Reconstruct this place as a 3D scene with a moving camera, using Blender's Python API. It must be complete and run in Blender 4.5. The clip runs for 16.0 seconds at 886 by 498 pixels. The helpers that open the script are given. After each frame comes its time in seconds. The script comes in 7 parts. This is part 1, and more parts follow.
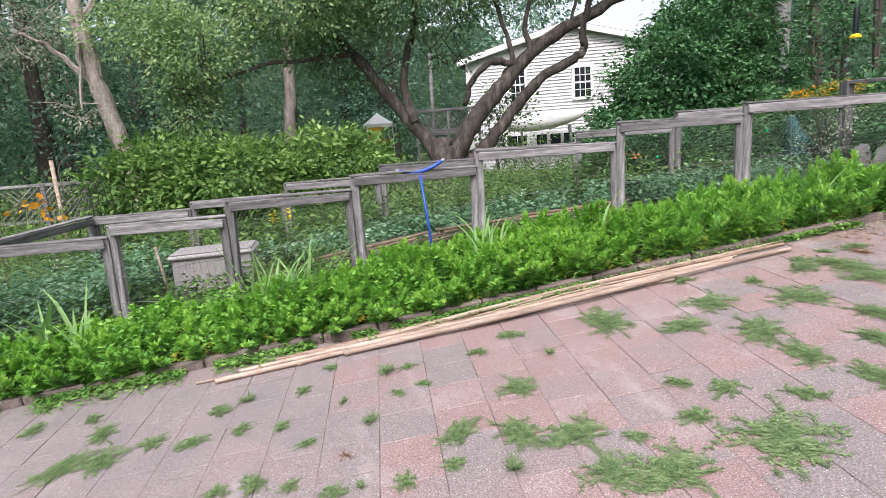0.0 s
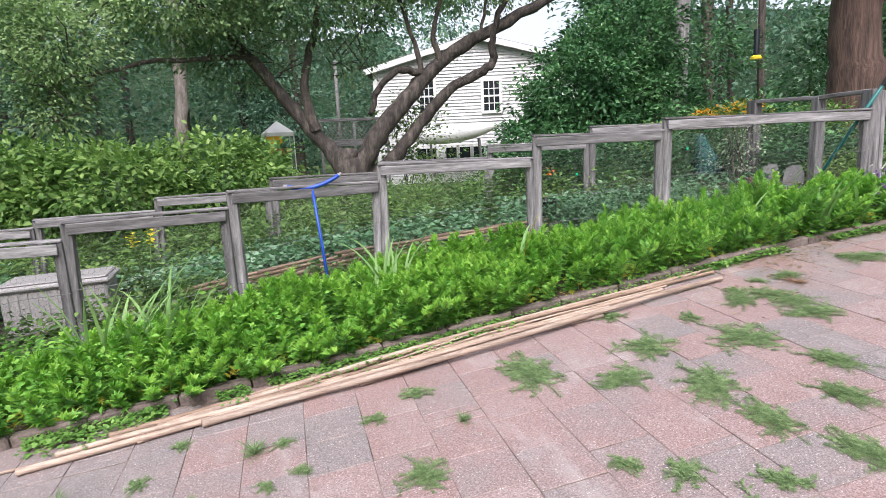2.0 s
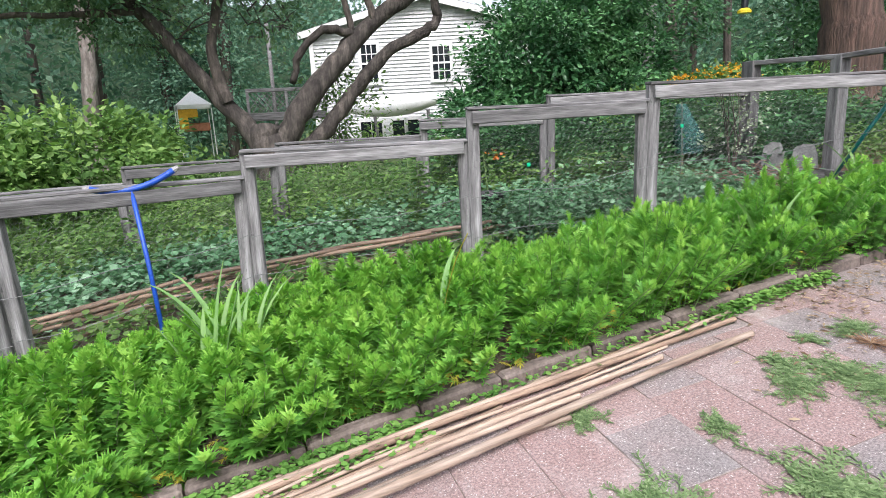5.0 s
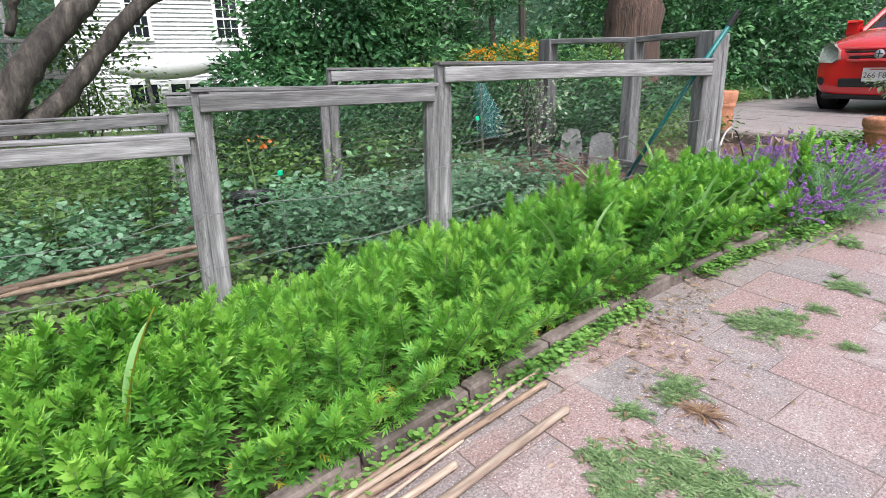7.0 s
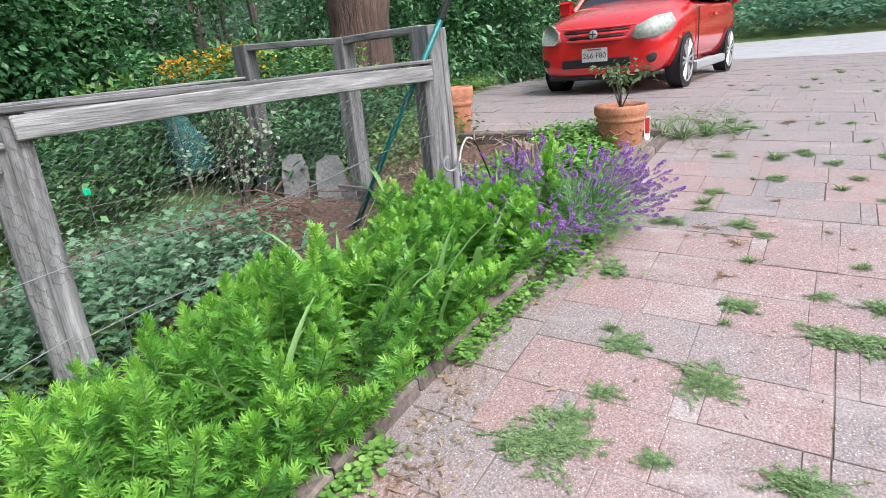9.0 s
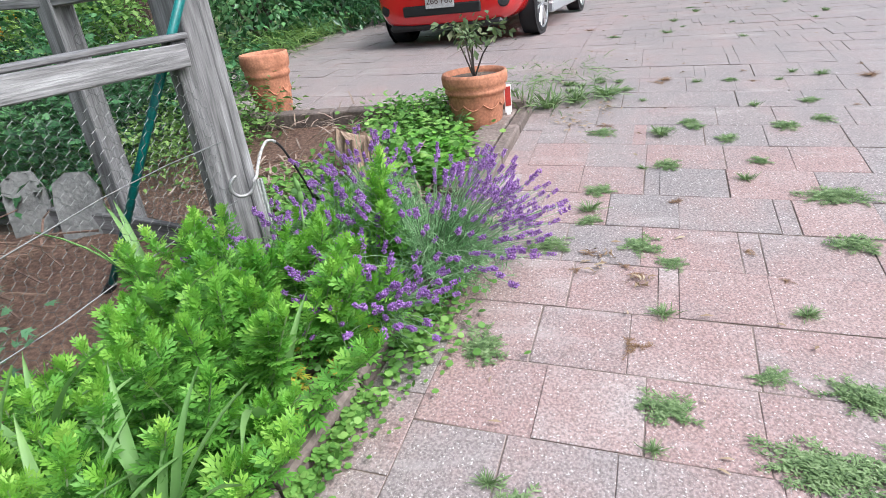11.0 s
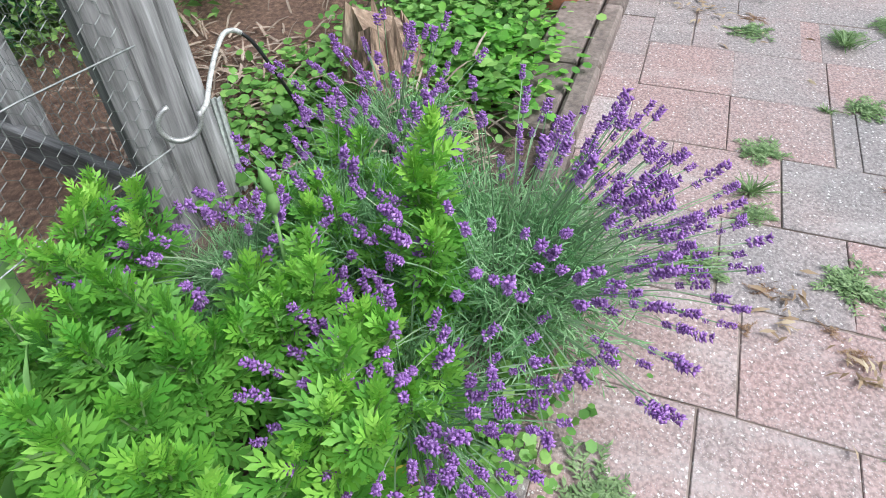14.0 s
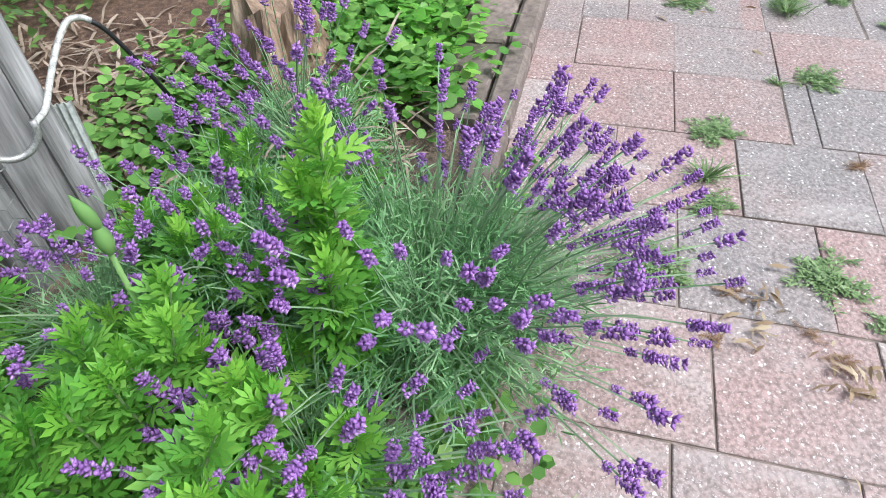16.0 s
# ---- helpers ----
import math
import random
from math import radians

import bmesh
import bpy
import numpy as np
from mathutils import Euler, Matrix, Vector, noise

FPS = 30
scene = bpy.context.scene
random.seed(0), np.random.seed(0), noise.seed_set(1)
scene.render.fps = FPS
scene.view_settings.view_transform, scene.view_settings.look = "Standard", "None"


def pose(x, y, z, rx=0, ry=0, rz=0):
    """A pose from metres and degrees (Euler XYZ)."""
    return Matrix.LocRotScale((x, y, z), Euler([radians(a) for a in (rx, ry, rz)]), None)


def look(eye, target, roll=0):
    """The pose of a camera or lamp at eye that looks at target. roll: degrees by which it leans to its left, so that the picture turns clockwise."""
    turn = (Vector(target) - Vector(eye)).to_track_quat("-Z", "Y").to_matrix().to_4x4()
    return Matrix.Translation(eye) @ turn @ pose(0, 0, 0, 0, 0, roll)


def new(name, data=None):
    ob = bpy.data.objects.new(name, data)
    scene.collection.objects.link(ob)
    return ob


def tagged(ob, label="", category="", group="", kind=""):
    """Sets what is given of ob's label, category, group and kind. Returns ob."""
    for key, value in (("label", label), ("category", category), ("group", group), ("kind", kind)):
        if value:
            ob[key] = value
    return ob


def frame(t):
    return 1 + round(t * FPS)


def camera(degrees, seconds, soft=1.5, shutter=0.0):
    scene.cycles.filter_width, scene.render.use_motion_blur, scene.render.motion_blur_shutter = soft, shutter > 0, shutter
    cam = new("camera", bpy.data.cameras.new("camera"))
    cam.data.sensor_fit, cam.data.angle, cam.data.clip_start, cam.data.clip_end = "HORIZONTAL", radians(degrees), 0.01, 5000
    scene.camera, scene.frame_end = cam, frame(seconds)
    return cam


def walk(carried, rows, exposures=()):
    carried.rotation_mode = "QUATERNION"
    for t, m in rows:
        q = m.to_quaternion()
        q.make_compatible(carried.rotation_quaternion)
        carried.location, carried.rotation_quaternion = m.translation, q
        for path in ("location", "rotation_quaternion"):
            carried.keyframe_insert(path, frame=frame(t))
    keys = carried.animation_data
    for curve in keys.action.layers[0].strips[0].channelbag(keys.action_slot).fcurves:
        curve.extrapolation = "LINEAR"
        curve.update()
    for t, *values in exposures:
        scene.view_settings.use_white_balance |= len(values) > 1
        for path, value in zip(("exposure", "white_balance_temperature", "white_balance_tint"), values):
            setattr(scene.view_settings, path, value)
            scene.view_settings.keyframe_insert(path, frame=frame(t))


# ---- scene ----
cam = camera(73.43, 16.0, 0.65)
PATH = [
    (0.0, 0.085, 0.024, 1.685, 79.36, 3.82, -14.56),
    (0.5, 0.068, 0.205, 1.694, 80.28, 3.65, -19.06),
    (1.0, 0.163, 0.355, 1.674, 79.93, 3.63, -22.65),
    (1.5, 0.332, 0.571, 1.684, 80.30, 3.17, -23.32),
    (2.0, 0.402, 0.762, 1.678, 80.01, 2.60, -23.08),
    (2.5, 0.468, 0.973, 1.741, 80.15, 3.11, -23.67),
    (3.0, 0.617, 1.142, 1.721, 78.95, 3.74, -25.11),
    (3.2, 0.761, 1.270, 1.695, 79.02, 3.90, -24.94),
    (5.3, 1.594, 2.341, 1.695, 76.94, 2.90, -27.66),
    (5.5, 1.663, 2.433, 1.686, 76.83, 2.90, -28.43),
    (6.0, 1.808, 2.664, 1.734, 74.91, 1.69, -34.13),
    (6.5, 2.057, 2.799, 1.722, 73.73, 1.01, -42.01),
    (7.0, 2.324, 2.884, 1.790, 73.29, 0.96, -44.45),
    (7.5, 2.572, 2.997, 1.795, 72.96, 2.48, -50.82),
    (8.0, 2.849, 3.134, 1.829, 72.23, 4.12, -58.91),
    (8.5, 3.212, 3.170, 1.852, 71.80, 5.13, -63.29),
    (9.0, 3.485, 3.196, 1.889, 71.42, 5.28, -66.67),
    (9.5, 3.755, 3.285, 1.927, 70.28, 5.14, -72.22),
    (10.0, 4.020, 3.306, 1.909, 68.44, 5.99, -78.20),
    (10.2, 4.149, 3.287, 1.915, 68.13, 6.11, -78.75),
    (12.3, 5.155, 3.426, 2.003, 55.96, 4.55, -81.24),
    (12.5, 5.218, 3.437, 1.989, 55.21, 3.58, -80.57),
    (13.0, 5.367, 3.545, 1.986, 50.04, 1.93, -78.69),
    (13.5, 5.510, 3.655, 1.985, 48.00, 2.45, -78.00),
    (14.0, 5.666, 3.715, 1.908, 48.76, 2.58, -77.81),
    (14.5, 5.779, 3.741, 1.821, 49.05, 2.68, -78.37),
    (15.0, 5.828, 3.718, 1.789, 48.74, 2.96, -80.43),
    (15.5, 5.860, 3.709, 1.786, 48.15, 2.65, -82.83),
    (16.0, 5.888, 3.697, 1.784, 47.84, 2.41, -84.25),
]
walk(cam, [(t, pose(x, y, z, rx, ry, rz)) for t, x, y, z, rx, ry, rz in PATH],
     [(0.0, 0.87, 6450, 19), (3.0, 0.9, 6350, 17), (6.5, 0.97, 6250, 13), (9.0, 1.02, 6200, 12), (10.2, 1.05, 6150, 12), (12.5, 0.89, 6000, 6), (16.0, 0.95, 6050, 6)])

# world and light: a bright overcast afternoon
world = bpy.data.worlds.new("world")
scene.world = world
world.use_nodes = True
wn = world.node_tree
sky = wn.nodes.new("ShaderNodeTexSky")
sky.sky_type, sky.sun_disc = "NISHITA", False
sky.sun_elevation, sky.sun_rotation = radians(48), radians(200)
sky.air_density, sky.dust_density, sky.ozone_density = 1.0, 4.0, 1.0
# thin high cloud takes the blue out of the sky
veil = wn.nodes.new("ShaderNodeHueSaturation")
veil.inputs["Saturation"].default_value = 0.45
wn.links.new(sky.outputs[0], veil.inputs["Color"])
wn.links.new(veil.outputs[0], wn.nodes["Background"].inputs[0])
wn.nodes["Background"].inputs[1].default_value = 0.15
sun = new("sun", bpy.data.lights.new("sun", "SUN"))
sun.data.energy, sun.data.angle, sun.data.color = 1.5, radians(25), (0.97, 0.98, 1.0)
sun.matrix_world = look((0, 0, 20), (0.25 * 18, 0.7 * 18, 20 - 20))


# ---- materials ----
def mat(name, rough=0.6, metal=0.0, spec=0.5):
    m = bpy.data.materials.new(name)
    m.use_nodes = True
    b = m.node_tree.nodes["Principled BSDF"]
    b.inputs["Roughness"].default_value, b.inputs["Metallic"].default_value = rough, metal
    b.inputs["Specular IOR Level"].default_value = spec
    return m, m.node_tree, b


def node(nt, kind, **vals):
    n = nt.nodes.new(kind)
    for k, v in vals.items():
        n.inputs[k].default_value = v
    return n


def coords(nt, scale=(1, 1, 1), space="Object"):
    tc = nt.nodes.new("ShaderNodeTexCoord")
    mp = node(nt, "ShaderNodeMapping", Scale=scale)
    nt.links.new(tc.outputs[space], mp.inputs[0])
    return mp.outputs[0]


def ramp(nt, fac, stops):
    r = nt.nodes.new("ShaderNodeValToRGB")
    while len(r.color_ramp.elements) < len(stops):
        r.color_ramp.elements.new(0.5)
    for e, (p, c) in zip(r.color_ramp.elements, stops):
        e.position, e.color = p, (*c, 1)
    nt.links.new(fac, r.inputs[0])
    return r.outputs[0]


def mixc(nt, fac, a, b, how="MIX"):
    m = nt.nodes.new("ShaderNodeMix")
    m.data_type, m.blend_type = "RGBA", how
    for s, v in ((0, fac), (6, a), (7, b)):
        if isinstance(v, (int, float)):
            m.inputs[s].default_value = v
        elif isinstance(v, tuple):
            m.inputs[s].default_value = (*v, 1)
        else:
            nt.links.new(v, m.inputs[s])
    return m.outputs[2]


def bump(nt, b, height, strength=0.3, dist=0.01):
    bp = node(nt, "ShaderNodeBump", Strength=strength, Distance=dist)
    nt.links.new(height, bp.inputs["Height"])
    nt.links.new(bp.outputs[0], b.inputs["Normal"])


def noise_mat(name, stops, scale=(8, 8, 8), detail=6, rough=0.8, metal=0.0, fine=None, bumps=0.3, dist=0.01, vary=0.0, space="Object"):
    """Colour by a noise, with a finer second noise over it and in the relief; vary: lightness from piece to piece."""
    m, nt, b = mat(name, rough, metal)
    n1 = node(nt, "ShaderNodeTexNoise", Scale=1.0, Detail=detail, Roughness=0.6)
    nt.links.new(coords(nt, scale, space), n1.inputs[0])
    col = ramp(nt, n1.outputs[0], stops)
    n2 = node(nt, "ShaderNodeTexNoise", Scale=1.0, Detail=4.0)
    nt.links.new(coords(nt, fine or tuple(6 * s for s in scale), space), n2.inputs[0])
    col = mixc(nt, 0.45, col, ramp(nt, n2.outputs[0], [(0.3, (0.25, 0.25, 0.25)), (0.7, (0.85, 0.85, 0.85))]), "OVERLAY")
    if vary:
        oi = nt.nodes.new("ShaderNodeObjectInfo")
        col = mixc(nt, vary, col, ramp(nt, oi.outputs["Random"], [(0, (0.15, 0.15, 0.15)), (1, (0.9, 0.9, 0.9))]), "OVERLAY")
    nt.links.new(col, b.inputs["Base Color"])
    bump(nt, b, n2.outputs[0], bumps, dist)
    return m


def leaf_mat(name, dark, mid, light, trans=0.35, rough=0.5, patch=1.2):
    """Leaves: colour from leaf to leaf and in soft patches, with light passing through the blade."""
    m, nt, b = mat(name, rough, 0, 0.35)
    geo = nt.nodes.new("ShaderNodeNewGeometry")
    n1 = node(nt, "ShaderNodeTexNoise", Scale=patch, Detail=3.0)
    nt.links.new(coords(nt), n1.inputs[0])
    add = nt.nodes.new("ShaderNodeMath")
    add.operation = "MULTIPLY_ADD"
    add.inputs[1].default_value = 0.55
    nt.links.new(geo.outputs["Random Per Island"], add.inputs[0])
    sub = nt.nodes.new("ShaderNodeMath")
    sub.operation = "MULTIPLY_ADD"
    sub.inputs[1].default_value, sub.inputs[2].default_value = 1.6, -0.58
    nt.links.new(n1.outputs[0], sub.inputs[0])
    nt.links.new(sub.outputs[0], add.inputs[2])
    col = ramp(nt, add.outputs[0], [(0.05, dark), (0.5, mid), (0.95, light)])
    nt.links.new(col, b.inputs["Base Color"])
    tr = nt.nodes.new("ShaderNodeBsdfTranslucent")
    nt.links.new(mixc(nt, 0.5, col, (0.8, 1.0, 0.6), "MULTIPLY"), tr.inputs[0])
    mx = nt.nodes.new("ShaderNodeMixShader")
    mx.inputs[0].default_value = trans
    nt.links.new(b.outputs[0], mx.inputs[1])
    nt.links.new(tr.outputs[0], mx.inputs[2])
    nt.links.new(mx.outputs[0], nt.nodes["Material Output"].inputs[0])
    return m


def plain(name, col, rough=0.5, metal=0.0, wear=0.25, scale=14):
    dark = tuple(c * (1 - wear) for c in col)
    return noise_mat(name, [(0.3, dark), (0.7, col)], (scale,) * 3, 5, rough, metal, bumps=0.08, dist=0.003)


M = {}
M["soil"] = noise_mat("soil", [(0.3, (0.06, 0.045, 0.032)), (0.7, (0.16, 0.115, 0.085))], (9, 9, 9), bumps=0.8, dist=0.03)
M["lawn"] = noise_mat("lawn", [(0.3, (0.06, 0.10, 0.03)), (0.7, (0.14, 0.2, 0.06))], (2, 2, 2), fine=(60, 60, 60), bumps=0.8, dist=0.03)
M["mulch"] = noise_mat("mulch", [(0.3, (0.09, 0.05, 0.035)), (0.5, (0.2, 0.115, 0.08)), (0.7, (0.36, 0.22, 0.15))], (45, 45, 45), bumps=0.9, dist=0.03)
M["joint"] = noise_mat("joint_soil", [(0.34, (0.075, 0.055, 0.044)), (0.5, (0.18, 0.14, 0.118)), (0.64, (0.3, 0.24, 0.215))], (3.2, 3.2, 3.2), fine=(40, 40, 40), bumps=0.6, dist=0.01)
M["weathered"] = noise_mat("weathered_timber", [(0.28, (0.035, 0.033, 0.033)), (0.4, (0.11, 0.106, 0.105)), (0.58, (0.195, 0.189, 0.188)), (0.8, (0.33, 0.324, 0.324))], (2.6, 26, 26), rough=0.85, fine=(9, 150, 150), bumps=0.7, dist=0.005, vary=0.45)
M["pole_wood"] = noise_mat("grey_pole_wood", [(0.3, (0.15, 0.145, 0.14)), (0.7, (0.27, 0.26, 0.25))], (14, 14, 0.8), rough=0.85, fine=(60, 60, 3), bumps=0.3, dist=0.01)
M["kerb"] = noise_mat("edging_stone", [(0.3, (0.09, 0.07, 0.06)), (0.7, (0.2, 0.16, 0.14))], (9, 9, 9), rough=0.9, bumps=0.5, dist=0.008, vary=0.3)
M["bamboo"] = noise_mat("dry_bamboo", [(0.25, (0.15, 0.1, 0.075)), (0.5, (0.3, 0.225, 0.17)), (0.8, (0.43, 0.36, 0.3))], (2.0, 20, 20), rough=0.55, fine=(4, 120, 120), bumps=0.2, dist=0.003, vary=0.4)
M["old_cane"] = noise_mat("old_cane", [(0.25, (0.12, 0.075, 0.05)), (0.7, (0.34, 0.24, 0.17))], (2.0, 20, 20), rough=0.7, bumps=0.3, dist=0.004, vary=0.5)
M["bark"] = noise_mat("grey_bark", [(0.3, (0.016, 0.013, 0.011)), (0.5, (0.05, 0.042, 0.036)), (0.66, (0.105, 0.09, 0.076)), (0.8, (0.21, 0.17, 0.135))], (7, 7, 2.2), rough=0.9, fine=(30, 30, 9), bumps=1.0, dist=0.03)
M["pale_bark"] = noise_mat("pale_bark", [(0.3, (0.14, 0.115, 0.1)), (0.52, (0.27, 0.23, 0.205)), (0.75, (0.4, 0.36, 0.33))], (7, 7, 2.2), rough=0.9, fine=(30, 30, 9), bumps=0.8, dist=0.02)
M["dark_bark"] = noise_mat("dark_bark", [(0.3, (0.03, 0.026, 0.022)), (0.7, (0.11, 0.09, 0.075))], (7, 7, 2.2), rough=0.9, fine=(30, 30, 9), bumps=1.0, dist=0.03)
M["red_bark"] = noise_mat("stringy_red_bark", [(0.3, (0.035, 0.024, 0.02)), (0.7, (0.17, 0.105, 0.08))], (9, 9, 0.7), rough=0.9, fine=(40, 40, 3), bumps=1.0, dist=0.04)
M["wire"] = plain("galvanised_wire", (0.16, 0.168, 0.16), 0.5, 0.5)
M["white_siding"] = plain("white_siding", (0.66, 0.67, 0.665), 0.5, 0, 0.08, 2)
M["white"] = plain("white_paint", (0.78, 0.78, 0.76), 0.45, 0, 0.06, 4)
M["roof"] = plain("roof_shingle", (0.16, 0.16, 0.16), 0.9, 0, 0.4, 9)
M["dark_glass"] = plain("dark_glass", (0.02, 0.025, 0.03), 0.06, 0, 0.2)
M["terracotta"] = noise_mat("terracotta", [(0.3, (0.33, 0.13, 0.07)), (0.7, (0.5, 0.22, 0.13))], (10, 10, 10), rough=0.85, bumps=0.2, dist=0.004)
M["black"] = plain("black_plastic", (0.012, 0.012, 0.013), 0.5)
M["tyre"] = plain("tyre_rubber", (0.015, 0.015, 0.016), 0.8)
M["grey_plastic"] = plain("grey_plastic", (0.3, 0.29, 0.28), 0.55, 0, 0.15)
M["blue"] = plain("blue_plastic", (0.015, 0.075, 0.42), 0.4, 0, 0.2)
M["teal"] = plain("teal_plastic", (0.0, 0.14, 0.13), 0.4, 0, 0.25)
M["asphalt"] = noise_mat("asphalt", [(0.3, (0.26, 0.258, 0.262)), (0.7, (0.37, 0.367, 0.372))], (3, 3, 3), fine=(90, 90, 90), bumps=0.3)
M["mum"] = leaf_mat("bright_leaf", (0.068, 0.205, 0.034), (0.178, 0.44, 0.068), (0.355, 0.63, 0.12), 0.42, 0.5, 2.0)
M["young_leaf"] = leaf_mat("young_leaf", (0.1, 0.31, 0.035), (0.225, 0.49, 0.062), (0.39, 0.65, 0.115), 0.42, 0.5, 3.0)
M["yellow_leaf"] = leaf_mat("yellowing_leaf", (0.3, 0.3, 0.04), (0.45, 0.4, 0.05), (0.55, 0.42, 0.07))
M["iris"] = leaf_mat("iris_leaf", (0.12, 0.26, 0.08), (0.22, 0.4, 0.13), (0.42, 0.52, 0.2), 0.3)
M["tree_leaf"] = leaf_mat("tree_leaf", (0.05, 0.115, 0.06), (0.15, 0.27, 0.13), (0.32, 0.46, 0.24), 0.45, 0.5, 0.7)
M["dark_leaf"] = leaf_mat("dark_glossy_leaf", (0.012, 0.05, 0.018), (0.05, 0.15, 0.055), (0.19, 0.4, 0.16), 0.25, 0.3, 1.4)
M["wood_leaf"] = leaf_mat("woodland_leaf", (0.05, 0.13, 0.095), (0.155, 0.295, 0.2), (0.33, 0.48, 0.33), 0.45, 0.6, 0.25)
M["shrub_leaf"] = leaf_mat("shrub_leaf", (0.045, 0.11, 0.03), (0.115, 0.22, 0.055), (0.23, 0.36, 0.1), 0.35, 0.5, 0.8)
M["crop_leaf"] = leaf_mat("crop_leaf", (0.05, 0.14, 0.06), (0.135, 0.29, 0.145), (0.31, 0.48, 0.31), 0.3, 0.5, 1.5)
M["weed"] = leaf_mat("weed_leaf", (0.09, 0.15, 0.06), (0.175, 0.27, 0.105), (0.32, 0.42, 0.21), 0.25, 0.6, 5)
M["lav_leaf"] = leaf_mat("lavender_leaf", (0.11, 0.25, 0.1), (0.23, 0.43, 0.19), (0.47, 0.65, 0.39), 0.35, 0.7, 5)
M["lav_stem"] = leaf_mat("lavender_stem", (0.14, 0.25, 0.12), (0.24, 0.37, 0.2), (0.4, 0.5, 0.32), 0.2, 0.7, 5)
M["orange_flower"] = leaf_mat("orange_petal", (0.5, 0.22, 0.02), (0.7, 0.33, 0.02), (0.8, 0.45, 0.04), 0.3)


# ---- building helpers ----
class Build:
    """Collects vertices and faces of one mesh."""

    def __init__(self):
        self.v, self.f = [], []

    def add(self, verts, faces):
        o = len(self.v)
        self.v += [tuple(p) for p in verts]
        self.f += [tuple(o + i for i in f) for f in faces]
        return self

    def box(self, lo, hi, bev=0.0, m=None):
        """A box with chamfered edges."""
        bm = bmesh.new()
        bmesh.ops.create_cube(bm, size=1)
        c, d = (Vector(lo) + Vector(hi)) / 2, Vector(hi) - Vector(lo)
        for v in bm.verts:
            v.co = Vector((v.co.x * d.x, v.co.y * d.y, v.co.z * d.z)) + c
        if bev:
            bmesh.ops.bevel(bm, geom=bm.edges[:], offset=bev, segments=1, affect="EDGES")
        vs = [m @ v.co if m else v.co.copy() for v in bm.verts]
        bm.verts.index_update()
        fs = [[v.index for v in f.verts] for f in bm.faces]
        bm.free()
        return self.add(vs, fs)

    def tube(self, pts, radii, n=8, caps=True):
        """A tube along pts, with a radius at each."""
        pts = [Vector(p) for p in pts]
        if not hasattr(radii, "__len__"):
            radii = [radii] * len(pts)
        rings, up = [], None
        for i, p in enumerate(pts):
            d = (pts[min(i + 1, len(pts) - 1)] - pts[max(i - 1, 0)]).normalized()
            if up is None:
                up = Vector((0, 0, 1)) if abs(d.z) < 0.9 else Vector((1, 0, 0))
            a = d.cross(up).normalized()
            b = a.cross(d).normalized()
            up = b
            rings.append([p + radii[i] * (math.cos(2 * math.pi * k / n) * a + math.sin(2 * math.pi * k / n) * b) for k in range(n)])
        fs = [(i * n + k, i * n + (k + 1) % n, (i + 1) * n + (k + 1) % n, (i + 1) * n + k) for i in range(len(pts) - 1) for k in range(n)]
        if caps:
            fs += [tuple(range(n - 1, -1, -1)), tuple((len(pts) - 1) * n + k for k in range(n))]
        return self.add([p for r in rings for p in r], fs)

    def lathe(self, prof, n=24, at=(0, 0, 0)):
        vs = [(at[0] + r * math.cos(2 * math.pi * k / n), at[1] + r * math.sin(2 * math.pi * k / n), at[2] + z) for r, z in prof for k in range(n)]
        fs = [(i * n + k, i * n + (k + 1) % n, (i + 1) * n + (k + 1) % n, (i + 1) * n + k) for i in range(len(prof) - 1) for k in range(n)]
        return self.add(vs, fs)

    def mesh(self, name, material, smooth=False):
        me = bpy.data.meshes.new(name)
        me.from_pydata(self.v, [], self.f)
        me.materials.append(material)
        if smooth:
            me.shade_smooth()
        me.update()
        return me


def part(name, build, material, parent=None, label="", smooth=False, m=None):
    """One mesh object from a Build, under a thing or a part."""
    ob = new(name, build if isinstance(build, bpy.types.Mesh) else build.mesh(name, material, smooth))
    if parent:
        ob.parent = parent
    if m is not None:
        ob.matrix_basis = m
    if label:
        tagged(ob, label)
    return ob


def thing(name, label, category, group="", m=None):
    ob = tagged(new(name), label, category, group)
    if m is not None:
        ob.matrix_basis = m
    return ob


def fast_mesh(name, verts, tris, material, smooth=False):
    me = bpy.data.meshes.new(name)
    verts, tris = np.asarray(verts, np.float32), np.asarray(tris, np.int32)
    me.vertices.add(len(verts))
    me.vertices.foreach_set("co", verts.ravel())
    me.loops.add(tris.size)
    me.loops.foreach_set("vertex_index", tris.ravel())
    me.polygons.add(len(tris))
    me.polygons.foreach_set("loop_start", np.arange(len(tris), dtype=np.int32) * 3)
    me.materials.append(material)
    me.update(calc_edges=True)
    if smooth:
        me.shade_smooth()
    return me


def unit(a):
    return a / np.maximum(np.linalg.norm(a, axis=-1, keepdims=True), 1e-9)


def strew(shape, pos, ahead, up, size):
    """Copies of a small leaf shape (verts, triangles; along +x, face up) at pos, pointing ahead, with the face towards up. Arrays of verts and triangles."""
    sv, st = shape
    sv, st = np.asarray(sv, float), np.asarray(st, int)
    n = len(pos)
    d = unit(np.asarray(ahead, float))
    s = unit(np.cross(np.broadcast_to(up, d.shape), d))
    w = np.cross(d, s)
    size = np.broadcast_to(np.asarray(size, float), (n,))[:, None, None]
    v = pos[:, None] + size * (sv[None, :, :1] * d[:, None] + sv[None, :, 1:2] * s[:, None] + sv[None, :, 2:] * w[:, None])
    t = st[None] + (np.arange(n) * len(sv))[:, None, None]
    return v.reshape(-1, 3), t.reshape(-1, 3)


